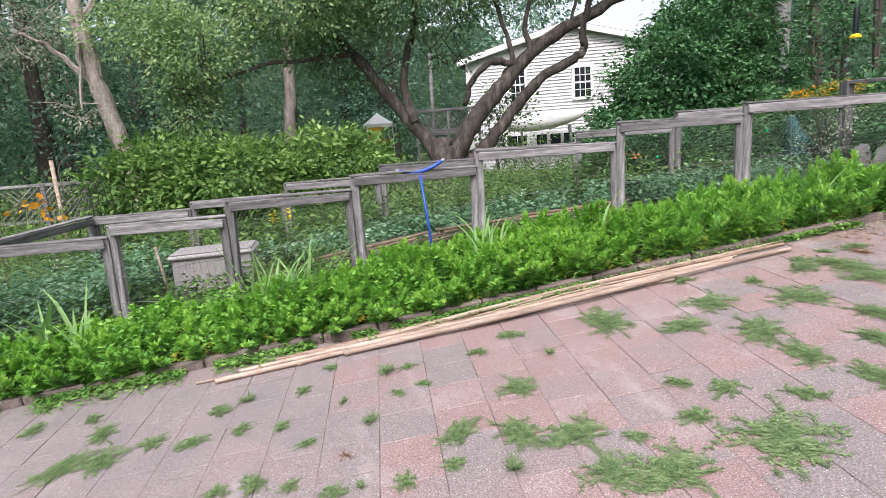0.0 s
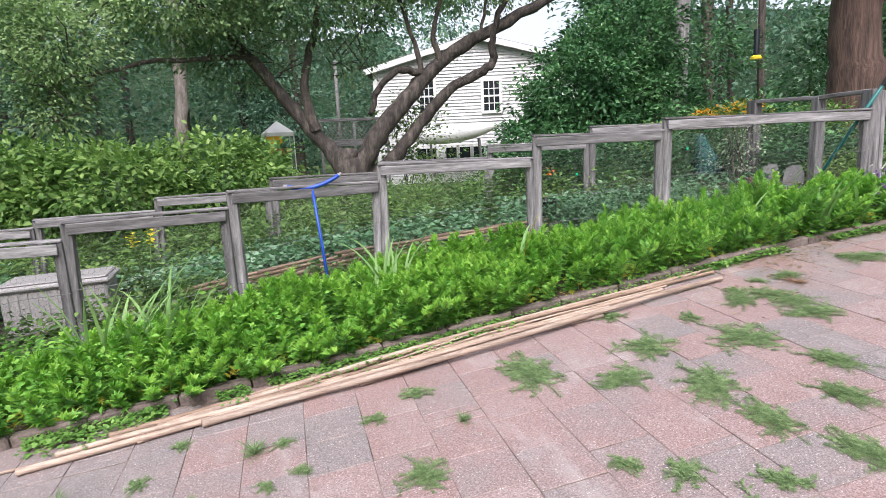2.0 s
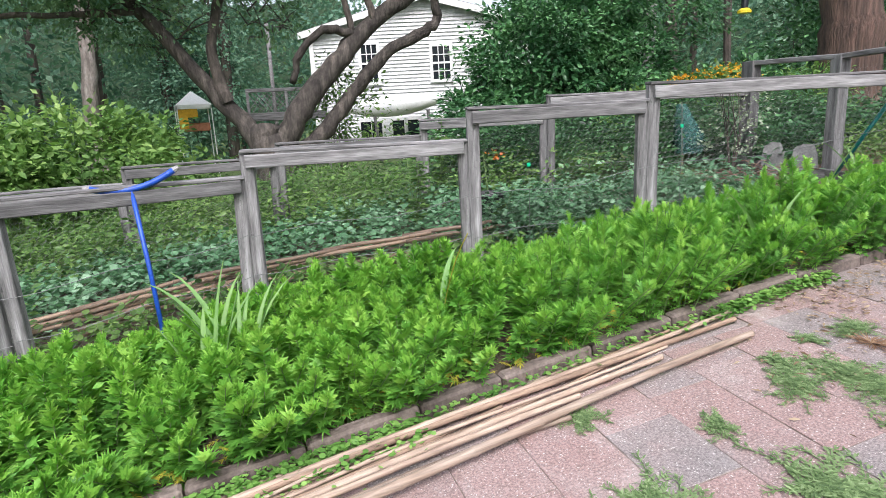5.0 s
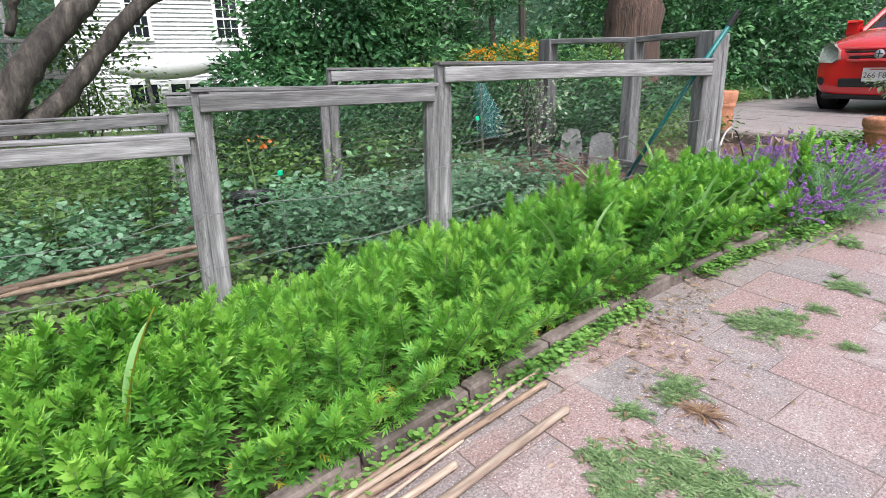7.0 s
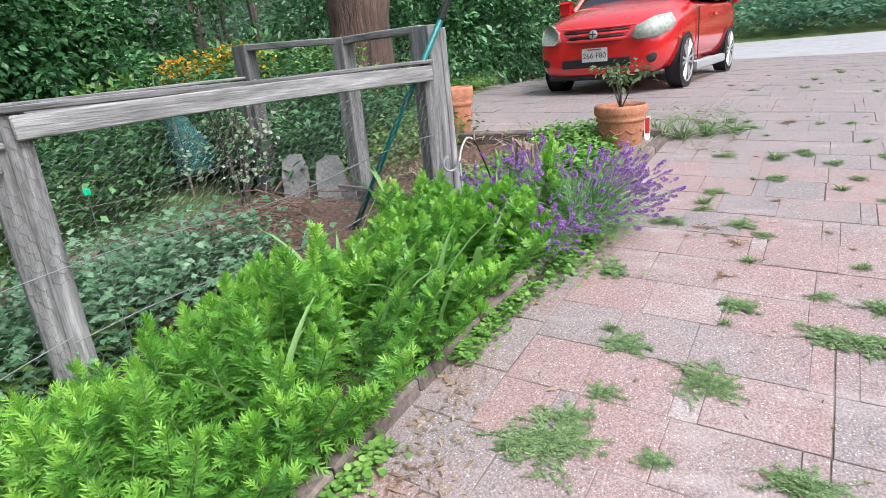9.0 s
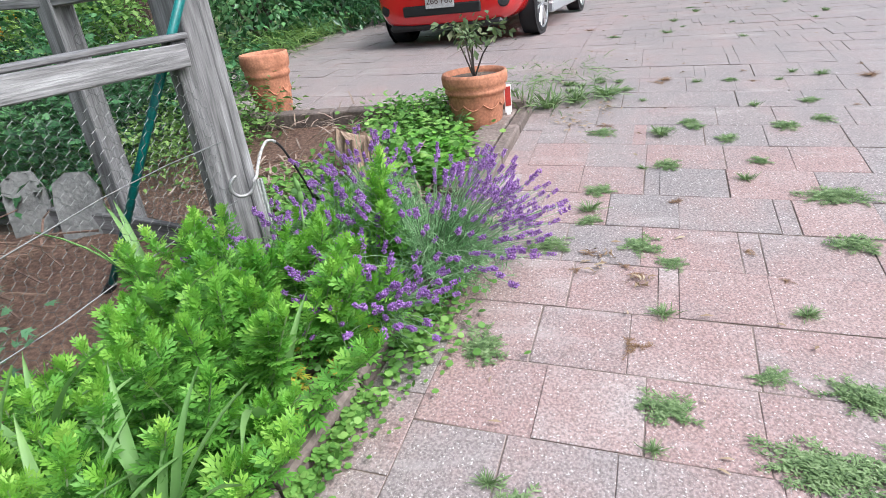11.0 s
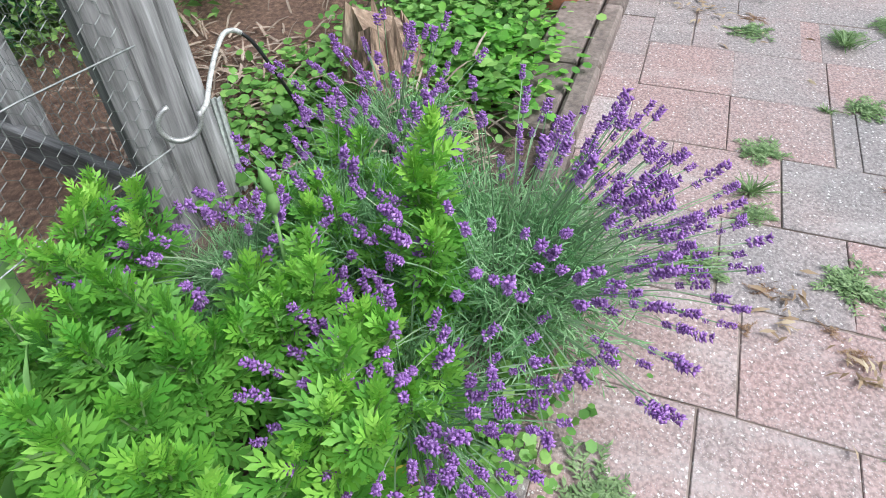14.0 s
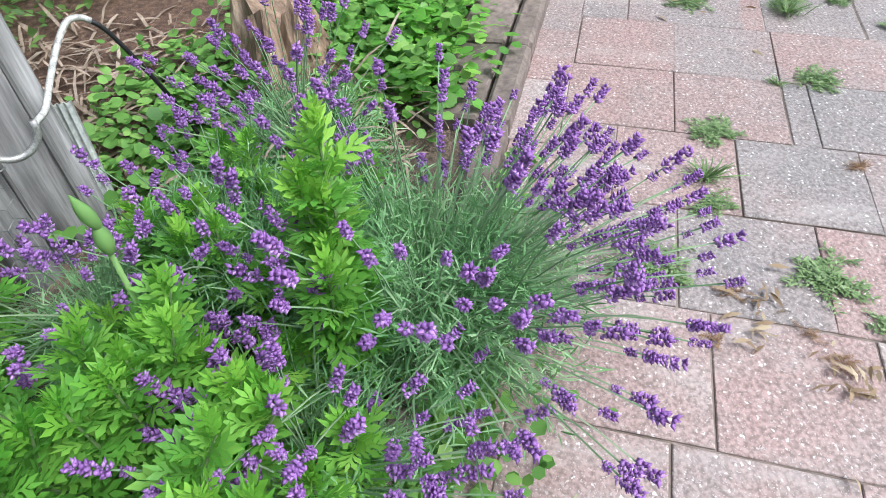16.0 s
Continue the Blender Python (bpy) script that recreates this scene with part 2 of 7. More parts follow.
def merged(chunks):
    vs, ts, o = [], [], 0
    for v, t in chunks:
        vs.append(v), ts.append(t + o)
        o += len(v)
    return np.concatenate(vs), np.concatenate(ts)


rng = np.random.default_rng(7)
SIMPLE = ([(0, 0, 0), (0.5, 0.27, 0.07), (1, 0, -0.08), (0.5, -0.27, 0.07)], [(0, 2, 1), (0, 3, 2)])
ROUND = ([(0, 0, 0), (0.25, 0.42, 0.05), (0.75, 0.4, 0.04), (1, 0, 0), (0.75, -0.4, 0.04), (0.25, -0.42, 0.05)], [(0, 2, 1), (0, 3, 2), (0, 4, 3), (0, 5, 4)])
BLADE = ([(0, 0.03, 0), (0, -0.03, 0), (0.5, 0.035, 0.05), (0.5, -0.035, 0.05), (0.85, 0.02, -0.02), (0.85, -0.02, -0.02), (1, 0, -0.1)], [(0, 1, 3), (0, 3, 2), (2, 3, 5), (2, 5, 4), (4, 5, 6)])


def lobed(teeth):
    """A long leaf cut into narrow pointed lobes along a midrib, all one piece, each lobe with a tooth if wanted."""
    flat, t = [(0, 0), (0.62, 0), (0.3, 0.03), (0.3, -0.03), (1.0, 0), (0.74, 0.055), (0.74, -0.055)], []
    t += [(0, 1, 2), (0, 3, 1), (1, 4, 5), (1, 6, 4)]
    for s in (1, -1):
        for x, a, l, w in ((0.16, 54, 0.23, 0.045), (0.32, 44, 0.35, 0.055), (0.52, 34, 0.35, 0.052)):
            c, q = math.cos(radians(a)), math.sin(radians(a))
            o = len(flat)
            # root, outer side, tip, inner side; the root is pinned to the rib by the leaf's first point
            for u, v in ((0, -0.7 * w), (0.42 * l, -0.8 * w), (1.12 * l, 0), (0.38 * l, 0.8 * w), (0, 0.7 * w)):
                flat.append((x + u * c - v * q, s * (u * q + v * c)))
            fan = [(o, o + 2, o + 1), (o, o + 3, o + 2), (o, o + 4, o + 3), (0, o + 4, o)]
            if teeth:
                flat += [(x + 0.66 * l * c + 1.5 * w * q, s * (0.66 * l * q - 1.5 * w * c)), (x + 0.58 * l * c - 1.5 * w * q, s * (0.58 * l * q + 1.5 * w * c))]
                fan += [(o + 1, o + 2, o + 5), (o + 3, o + 6, o + 2)]
            t += [f if s < 0 else f[::-1] for f in fan]
    return [(x, y, 0.1 * x - 0.2 * x * x - 0.3 * y * y) for x, y in flat], t


LOBED, TOOTHED = lobed(False), lobed(True)
TRIFID = ([(0, 0, 0), (0.3, 0.06, 0.03), (0.3, -0.06, 0.03), (1, 0, -0.1), (0.68, 0.34, -0.02), (0.68, -0.34, -0.02), (0.5, 0, 0.03), (0.38, 0.3, 0), (0.38, -0.3, 0)], [(1, 2, 3), (0, 6, 4), (0, 5, 6), (0, 6, 7), (0, 8, 6)])
NEEDLE = ([(0, 0.015, 0), (0, -0.015, 0), (0.55, 0.042, 0.04), (0.55, -0.042, 0.04), (1, 0, -0.06)], [(0, 1, 3), (0, 3, 2), (2, 3, 4)])


# ---- the lie of the land ----
G0, G1, G2 = 0.1101, 0.1043, 0.0140


def smooth01(a, b, x):
    t = min(1, max(0, (x - a) / (b - a)))
    return t * t * (3 - 2 * t)


def height(x, y):
    """Height of the ground: a patio that climbs along x, level at the top by the road and out beyond the garden."""
    xc = max(-7.0, x)
    xc = xc if xc < 9 else 9 + 0.9 * math.tanh((xc - 9) / 0.9)
    h = G0 + G1 * xc + G2 * min(max(y, -8), 9)
    w = smooth01(8.8, 16, y) * (1 - smooth01(11, 17, x))
    return h * (1 - w) + 0.35 * w


EDGE = [(-7, 5.2), (-2.1, 4.74), (0.7, 4.45), (3.5, 4.28), (4.6, 4.2), (5.5, 4.07), (6.1, 3.92), (6.6, 3.79), (7.4, 3.68), (8.5, 3.5)]
FRONT = [(-2.95, 6.3, 0.98), (-1.62, 6.2, 1.09), (-0.54, 6.1, 1.23), (0.69, 6.23, 1.365), (2.1, 6.36, 1.525), (3.54, 5.86, 1.73), (4.78, 5.43, 1.84), (6.76, 4.7, 1.97)]
BACK = [(-2.5, 8.7, 0.97), (-1.25, 8.65, 1.065), (0.0, 8.58, 1.215), (1.33, 8.52, 1.36), (2.75, 8.48, 1.485), (4.35, 8.4, 1.645), (5.36, 7.4, 1.83), (7.26, 6.47, 2.06)]


def along(table, x):
    return float(np.interp(x, [p[0] for p in table], [p[1] for p in table]))


# ground sheet out to the horizon
def ground_sheet():
    xs = np.unique(np.concatenate([-np.geomspace(8, 400, 14), np.linspace(-8, 20, 57), 20 + np.geomspace(1, 400, 14)]))
    ys = np.unique(np.concatenate([-np.geomspace(6, 400, 14), np.linspace(-6, 16, 45), 16 + np.geomspace(1, 400, 14)]))
    b = Build()
    v = [(x, y, height(x, y) - 0.07 + (0.02 * noise.noise((x, y, 0)) if y > along(EDGE, x) + 0.2 else 0)) for y in ys for x in xs]
    n = len(xs)
    f = [(j * n + i, j * n + i + 1, (j + 1) * n + i + 1, (j + 1) * n + i) for j in range(len(ys) - 1) for i in range(n - 1)]
    b.add(v, f)
    ob = part("ground", b, M["lawn"], smooth=True)
    tagged(ob, "green grassy ground of the garden and its surroundings", "ground", kind="structure")


def patch(name, material, outline, lift, label, cat, step=0.35, uneven=0.02):
    """A sheet of ground that follows the land, cut along y by lower and upper lines."""
    b = Build()
    x0, x1, low, high = outline
    nx, ny = max(2, int((x1 - x0) / step)), 8
    v = []
    for i in range(nx + 1):
        x = x0 + (x1 - x0) * i / nx
        for j in range(ny + 1):
            y = low(x) + (high(x) - low(x)) * j / ny
            v.append((x, y, height(x, y) + lift + uneven * noise.noise((x * 3, y * 3, 1.7))))
    f = [(i * (ny + 1) + j, (i + 1) * (ny + 1) + j, (i + 1) * (ny + 1) + j + 1, i * (ny + 1) + j + 1) for i in range(nx) for j in range(ny)]
    b.add(v, f)
    return tagged(part(name, b, material, smooth=True), label, cat, kind="structure")


ground_sheet()
patch("bed_soil", M["soil"], (-7, 8.4, lambda x: along(EDGE, x) + 0.05, lambda x: along(FRONT, x) if x < 6.76 else 4.6 + (x - 6.76) * 0.2), -0.005, "dark soil of the planted border behind the edging", "soil")
patch("garden_soil", M["soil"], (-2.9, 7.2, lambda x: along(FRONT, x) + 0.02, lambda x: along(BACK, x)), -0.015, "dark soil of the fenced vegetable garden", "soil")
patch("mulch_bed", M["mulch"], (5.3, 7.0, lambda x: along(FRONT, x) + 0.05, lambda x: 6.4), 0.015, "brown wood-chip mulch inside the fence corner", "mulch")

patch("mulch_bed", M["mulch"], (6.85, 8.45, lambda x: 4.62, lambda x: 5.9), 0.012, "brown wood-chip mulch by the corner post", "mulch")


# ---- fences ----
def board(length, w, h, seed):
    """A weathered board along local x, slightly uneven, with chamfered edges."""
    r = random.Random(seed)
    bm = bmesh.new()
    bmesh.ops.create_cube(bm, size=1)
    for v in bm.verts:
        v.co = Vector((v.co.x * length, v.co.y * w, v.co.z * h))
    bmesh.ops.subdivide_edges(bm, edges=[e for e in bm.edges if abs(e.verts[0].co.x - e.verts[1].co.x) > length * 0.5], cuts=4)
    bmesh.ops.bevel(bm, geom=[e for e in bm.edges if e.calc_face_angle(0) > 1], offset=0.005, segments=1, affect="EDGES")
    for v in bm.verts:
        v.co.z += 0.005 * math.sin(v.co.x * 2.3 + seed) + r.uniform(-0.001, 0.001)
        v.co.y += 0.004 * math.sin(v.co.x * 1.7 + 2 * seed)
    me = bpy.data.meshes.new("board")
    bm.to_mesh(me)
    bm.free()
    me.materials.append(M["weathered"])
    return me


def stand(me, name, a, b, parent, roll=0.0):
    """Lays a mesh made along local x from point a to point b, its local z as high as may be."""
    a, b = Vector(a), Vector(b)
    d = (b - a).normalized()
    ref = Vector((0, 0, 1)) if abs(d.z) < 0.8 else Vector((0.37, 0.93, 0))
    y = ref.cross(d).normalized()
    z = d.cross(y)
    m = Matrix((d, y, z)).transposed().to_4x4()
    m.translation = (a + b) / 2
    ob = new(name, me)
    ob.parent = parent
    ob.matrix_basis = m @ pose(0, 0, 0, roll, 0, 0)
    return ob


def hex_wire(a, b, lo_a, lo_b, hi, cell, r=0.0008):
    """Hexagonal netting between two posts, from the ground line up to hi."""
    a, b = Vector((a[0], a[1], 0)), Vector((b[0], b[1], 0))
    L = (b - a).length
    d = (b - a) / L
    nrm = Vector((-d.y, d.x, 0))
    sx, sy = cell, cell * 0.866
    segs = []
    ny, nx = int(1.3 / sy) + 1, int(L / sx) + 1
    for j in range(ny):
        for i in range(nx + 1):
            ox = (i + 0.5 * (j % 2)) * sx
            z = j * sy
            p = (ox, z)
            segs += [(p, (ox, z + sy * 0.62)), ((ox, z + sy * 0.62), (ox + sx / 2, z + sy)), ((ox, z + sy * 0.62), (ox - sx / 2, z + sy))]
    b2 = Build()
    vs, fs = [], []
    for (x0, z0), (x1, z1) in segs:
        if min(x0, x1) < 0 or max(x0, x1) > L:
            continue
        base = lo_a + (lo_b - lo_a) * x0 / L
        if z1 + base > hi:
            continue
        p = a + d * x0 + Vector((0, 0, base + z0 + 0.012 * noise.noise((x0 * 3, z0 * 3, L)))) + nrm * 0.012 * noise.noise((x0 * 2, z0 * 2, 9 + L))
        q = a + d * x1 + Vector((0, 0, base + z1 + 0.012 * noise.noise((x1 * 3, z1 * 3, L)))) + nrm * 0.012 * noise.noise((x1 * 2, z1 * 2, 9 + L))
        t = (q - p).normalized()
        s = t.cross(nrm) * r
        o = len(vs)
        for c in (p, q):
            vs += [c + s, c - 0.5 * s + nrm * r, c - 0.5 * s - nrm * r]
        fs += [(o, o + 1, o + 4, o + 3), (o + 1, o + 2, o + 5, o + 4), (o + 2, o, o + 3, o + 5)]
    b2.add(vs, fs)
    return b2


def fence(name, label, line, group, cell, wires, drop=0.0, wide_last=False):
    top = thing(name, label, "fence", group)
    k = 0
    for i in range(len(line) - 1):
        (x0, y0, z0), (x1, y1, z1) = line[i], line[i + 1]
        d = Vector((x1 - x0, y1 - y0, 0)).normalized()
        n = Vector((-d.y, d.x, 0))
        g0, g1 = height(x0, y0), height(x1, y1)
        lean = random.Random(i + len(name)).uniform(-0.025, 0.025)
        k += 1
        # the tall post of this panel, and the short one that carries the rail's other end
        p = Vector((x0, y0, 0)) + d * 0.03
        stand(board(z0 - g0 + 0.1, 0.085, 0.06, k), "post", (p.x + lean, p.y, g0 - 0.12), (p.x, p.y, z0 - 0.022), top)
        q = Vector((x1, y1, 0)) - d * 0.045
        stand(board(z0 - g1 + 0.1, 0.08, 0.055, k + 40), "post", (q.x - lean, q.y, g1 - 0.12), (q.x, q.y, z0 - 0.022), top)
        a, b = Vector((x0, y0, 0)) - d * 0.01, Vector((x1, y1, 0)) - d * 0.015
        L = (b - a).length
        stand(board(L, 0.1, 0.022, k + 80), "cap_board", (a.x, a.y, z0 - 0.011), (b.x, b.y, z0 - 0.013), top)
        f = -n * 0.052
        stand(board(L - 0.06, 0.022, 0.085, k + 120), "rail", (a.x + f.x, a.y + f.y, z0 - 0.068), (b.x + f.x, b.y + f.y, z0 - 0.07), top)
        net = hex_wire((x0 - n.x * 0.03, y0 - n.y * 0.03), (x1 - n.x * 0.03, y1 - n.y * 0.03), g0, g1, z0 - 0.05, cell)
        part("wire_netting", net, M["wire"], top, "grey hexagonal chicken wire")
        for w in range(wires):
            h = 0.28 + 0.27 * w
            wb = Build()
            pts = []
            for s in range(9):
                u = s / 8
                pts.append((x0 + (x1 - x0) * u - n.x * 0.055, y0 + (y1 - y0) * u - n.y * 0.055, g0 + (g1 - g0) * u + h + 0.02 * math.sin(u * 9 + i + w) - 0.02 * math.sin(u * math.pi)))
            wb.tube(pts, 0.0022, 4)
            part("wire", wb, M["wire"], top)
    return top


fence("garden_fence", "weathered grey timber fence with chicken wire, stepping up the slope", FRONT, "garden fences", 0.042, 2)
fence("garden_fence", "weathered grey timber fence behind the vegetable beds, with wire netting", BACK, "garden fences", 0.06, 1)
# the ends that close the garden
side = [(7.26, 6.47, 2.06), (7.06, 5.46, 2.02), (6.85, 4.76, 2.03)]


def end_fence():
    top = thing("garden_fence", "weathered timber end fence between the corner posts, with chicken wire", "fence", "garden fences")
    for (x, y, z), w in zip(side, (0.19, 0.13, 0.17)):
        g = height(x, y)
        stand(board(z - g + 0.1, 0.1, w, int(w * 100)), "post", (x, y, g - 0.12), (x, y, z + (0.02 if w > 0.1 else -0.02)), top)
    x, y, z = side[2]
    stand(board(1.2, 0.05, 0.075, 33), "post", (x + 0.05, y - 0.09, height(x, y) - 0.1), (x + 0.04, y - 0.08, z), top)
    for i in range(2):
        a, b = side[i], side[i + 1]
        stand(board(math.dist(a[:2], b[:2]), 0.09, 0.045, 7 + i), "cap_board", (a[0], a[1], a[2] - 0.02), (b[0], b[1], b[2] - 0.02), top)
        ga, gb = height(*a[:2]), height(*b[:2])
        stand(board(math.dist(a[:2], b[:2]), 0.04, 0.12, 9 + i), "base_board", (a[0] - 0.06, a[1], ga + 0.05), (b[0] - 0.06, b[1], gb + 0.05), top)
        part("wire_netting", hex_wire(a[:2], b[:2], height(*a[:2]), height(*b[:2]), a[2] - 0.1, 0.042), M["wire"], top, "grey hexagonal chicken wire")


end_fence()
fence("garden_fence", "weathered timber rail closing the low end of the garden", [(-2.95, 6.3, 0.98), (-2.5, 8.7, 0.97)], "garden fences", 0.06, 1)


# ---- house beyond the garden ----
def house():
    top = thing("house", "white clapboard house with a low gable, behind the trees", "house", m=pose(6.85, 22.0, 0, 0, 0, -23))
    X0, X1, Y, Z0, ZE, XP, ZP = 0.0, 7.4, 0.0, -0.2, 4.38, 3.7, 5.36
    w = Build()
    # core walls behind the boards
    w.add([(X0, Y + 0.05, Z0), (X1, Y + 0.05, Z0), (X1, Y + 0.05, ZE), (XP, Y + 0.05, ZP), (X0, Y + 0.05, ZE), (X0, Y + 9, Z0), (X1, Y + 9, Z0), (X1, Y + 9, ZE), (XP, Y + 9, ZP), (X0, Y + 9, ZE)],
          [(0, 1, 2, 3, 4), (5, 9, 8, 7, 6), (0, 4, 9, 5), (1, 6, 7, 2)])
    part("wall", w, M["white_siding"], top)
    z, s = Z0, 0.115
    sid = Build()
    while z < ZP - 0.1:
        if z < ZE:
            a, b = X0, X1
        else:
            u = (z - ZE) / (ZP - ZE)
            a, b = X0 + (XP - X0) * u, X1 - (X1 - XP) * u
        sid.add([(a, Y - 0.002, z), (b, Y - 0.002, z), (b, Y + 0.045, z + s), (a, Y + 0.045, z + s), (a, Y + 0.048, z), (b, Y + 0.048, z)], [(0, 1, 2, 3), (4, 5, 1, 0)])
        z += s
    part("siding", sid, M["white_siding"], top, "white horizontal clapboards")
    for xa, xb in ((X0 - 0.02, X0 + 0.12), (X1 - 0.12, X1 + 0.02)):
        part("corner_board", Build().box((xa, Y - 0.03, Z0), (xb, Y + 0.06, ZE), 0.005), M["white"], top)
    for sgn, xe in ((-1, X0 - 0.3), (1, X1 + 0.3)):
        ze = ZE - 0.3 * (ZP - ZE) / (XP - X0)
        r = Build()
        r.add([(XP, Y - 0.25, ZP + 0.12), (xe, Y - 0.25, ze + 0.12), (xe, Y + 9.2, ze + 0.12), (XP, Y + 9.2, ZP + 0.12), (XP, Y - 0.25, ZP), (xe, Y - 0.25, ze), (xe, Y + 9.2, ze), (XP, Y + 9.2, ZP)],
              [(0, 3, 2, 1), (4, 5, 6, 7), (0, 1, 5, 4), (1, 2, 6, 5), (2, 3, 7, 6)])
        part("roof", r, M["roof"], top)
        f = Build()
        f.add([(XP, Y - 0.28, ZP + 0.1), (xe, Y - 0.28, ze + 0.1), (xe, Y - 0.28, ze - 0.1), (XP, Y - 0.28, ZP - 0.1), (XP, Y - 0.24, ZP + 0.1), (xe, Y - 0.24, ze + 0.1), (xe, Y - 0.24, ze - 0.1), (XP, Y - 0.24, ZP - 0.1)],
              [(0, 1, 2, 3), (7, 6, 5, 4), (0, 4, 5, 1), (3, 2, 6, 7)])
        part("barge_board", f, M["white"], top)

    def window(x0, x1, z0, z1, cols, rows):
        wd = Build().box((x0 - 0.1, Y - 0.06, z0 - 0.1), (x0, Y + 0.02, z1 + 0.1)).box((x1, Y - 0.06, z0 - 0.1), (x1 + 0.1, Y + 0.02, z1 + 0.1))
        wd.box((x0, Y - 0.06, z1), (x1, Y + 0.02, z1 + 0.12)).box((x0, Y - 0.07, z0 - 0.1), (x1, Y + 0.02, z0))
        o = part("window", wd, M["white"], top)
        mu = Build()
        for i in range(1, cols):
            x = x0 + (x1 - x0) * i / cols
            mu.box((x - 0.014, Y - 0.045, z0), (x + 0.014, Y - 0.02, z1))
        for j in range(1, rows):
            z = z0 + (z1 - z0) * j / rows
            h = 0.03 if j * 2 == rows else 0.014
            mu.box((x0, Y - 0.047, z - h), (x1, Y - 0.018, z + h))
        part("muntins", mu, M["white"], o)
        part("pane", Build().box((x0, Y - 0.025, z0), (x1, Y - 0.01, z1)), M["dark_glass"], o)

    window(3.94, 4.5, 2.81, 3.84, 3, 4)
    window(1.63, 2.13, 2.82, 3.98, 3, 4)
    for x in (1.44, 2.5, 3.0, 3.5, 4.0):
        window(x, x + 0.38 if x > 2 else x + 0.7, 1.03, 1.55, 1 if x > 2 else 2, 1)


house()


# ---- trees, shrubs and woods ----
def crown(ells, clumps, per, spread, size, shape=SIMPLE, seed=1, droop=0.3):
    """Leaves in uneven clumps through ellipsoids (x, y, z, rx, ry, rz). Arrays of verts and triangles."""
    r = np.random.default_rng(seed)
    ells = np.array(ells, float)
    vol = ells[:, 3] * ells[:, 4] * ells[:, 5]
    pick = r.choice(len(ells), clumps, p=vol ** 0.8 / (vol ** 0.8).sum())
    d = unit(r.normal(size=(clumps, 3)))
    rad = r.uniform(0.25, 1.0, (clumps, 1)) ** 0.45 * r.uniform(0.85, 1.12, (clumps, 1))
    c = ells[pick, :3] + d * rad * ells[pick, 3:]
    cs = spread * r.uniform(0.5, 1.4, clumps)
    i = np.repeat(np.arange(clumps), per)
    off = r.normal(size=(len(i), 3)) * np.array([1, 1, 0.6])
    pos = c[i] + off * cs[i, None] * 0.6
    ahead = unit(off) + 0.7 * d[i] + np.array([0, 0, -droop]) + 0.4 * r.normal(size=(len(i), 3))
    up = unit(np.array([0, 0, 1.0]) + 0.55 * r.normal(size=(len(i), 3)) + 0.4 * d[i])
    return strew(shape, pos, ahead, up, size * r.uniform(0.6, 1.35, len(i)))


def limb_pts(pts, n=5, wob=0.05, seed=0):
    """A smooth line through pts, with small crooks."""
    r = random.Random(seed)
    P = [Vector(p) for p in pts]
    out = []
    for i in range(len(P) - 1):
        a, b, c, d = P[max(i - 1, 0)], P[i], P[i + 1], P[min(i + 2, len(P) - 1)]
        for k in range(n):
            t = k / n
            q = 0.5 * (2 * b + (c - a) * t + (2 * a - 5 * b + 4 * c - d) * t * t + (3 * b - a - 3 * c + d) * t ** 3)
            out.append(q + Vector((r.uniform(-wob, wob), r.uniform(-wob, wob), r.uniform(-wob, wob))) * (0.3 if i == 0 and k == 0 else 1))
    return out + [P[-1]]


def limb(build, pts, r0, r1, seed=0, wob=0.03, n=10):
    p = limb_pts(pts, 5, wob, seed)
    rr = random.Random(seed + 5)
    build.tube(p, [(r0 + (r1 - r0) * (i / (len(p) - 1)) ** 0.8) * rr.uniform(0.92, 1.1) for i in range(len(p))], n)
    return p


def twigs(build, ells, n, length, r, seed):
    g = random.Random(seed)
    for _ in range(n):
        e = g.choice(ells)
        a = Vector((e[0], e[1], e[2])) + Vector((g.uniform(-1, 1) * e[3], g.uniform(-1, 1) * e[4], g.uniform(-1, 0.6) * e[5])) * 0.7
        d = Vector((g.uniform(-1, 1), g.uniform(-1, 1), g.uniform(-0.3, 0.8))).normalized()
        b = a + d * length * g.uniform(0.5, 1.2)
        m = (a + b) / 2 + Vector((g.uniform(-0.1, 0.1), g.uniform(-0.1, 0.1), g.uniform(-0.05, 0.12))) * length
        build.tube([a, m, b], [r, r * 0.7, r * 0.3], 5)


def shrub(name, label, ells, clumps, per, spread, size, material, seed, shape=SIMPLE, category="shrub", wood=True):
    top = thing(name, label, category)
    part("foliage", fast_mesh("foliage", *crown(ells, clumps, per, spread, size, shape, seed), material), None, top)
    if wood:
        b = Build()
        g = random.Random(seed)
        for e in ells:
            z0 = height(e[0], e[1]) - 0.1
            for _ in range(4):
                t = (e[0] + g.uniform(-0.6, 0.6) * e[3], e[1] + g.uniform(-0.6, 0.6) * e[4], e[2] + g.uniform(-0.2, 0.5) * e[5])
                s = (e[0] + g.uniform(-0.2, 0.2) * e[3], e[1] + g.uniform(-0.2, 0.2) * e[4], z0)
                limb(b, [s, ((s[0] + t[0]) / 2 + g.uniform(-0.1, 0.1), (s[1] + t[1]) / 2, (s[2] + t[2]) / 2), t], 0.03 * max(0.4, e[5]), 0.008, g.randrange(99), 0.02, 6)
        tagged(part("stems", b, M["dark_bark"], top), kind="stuff")
    return top


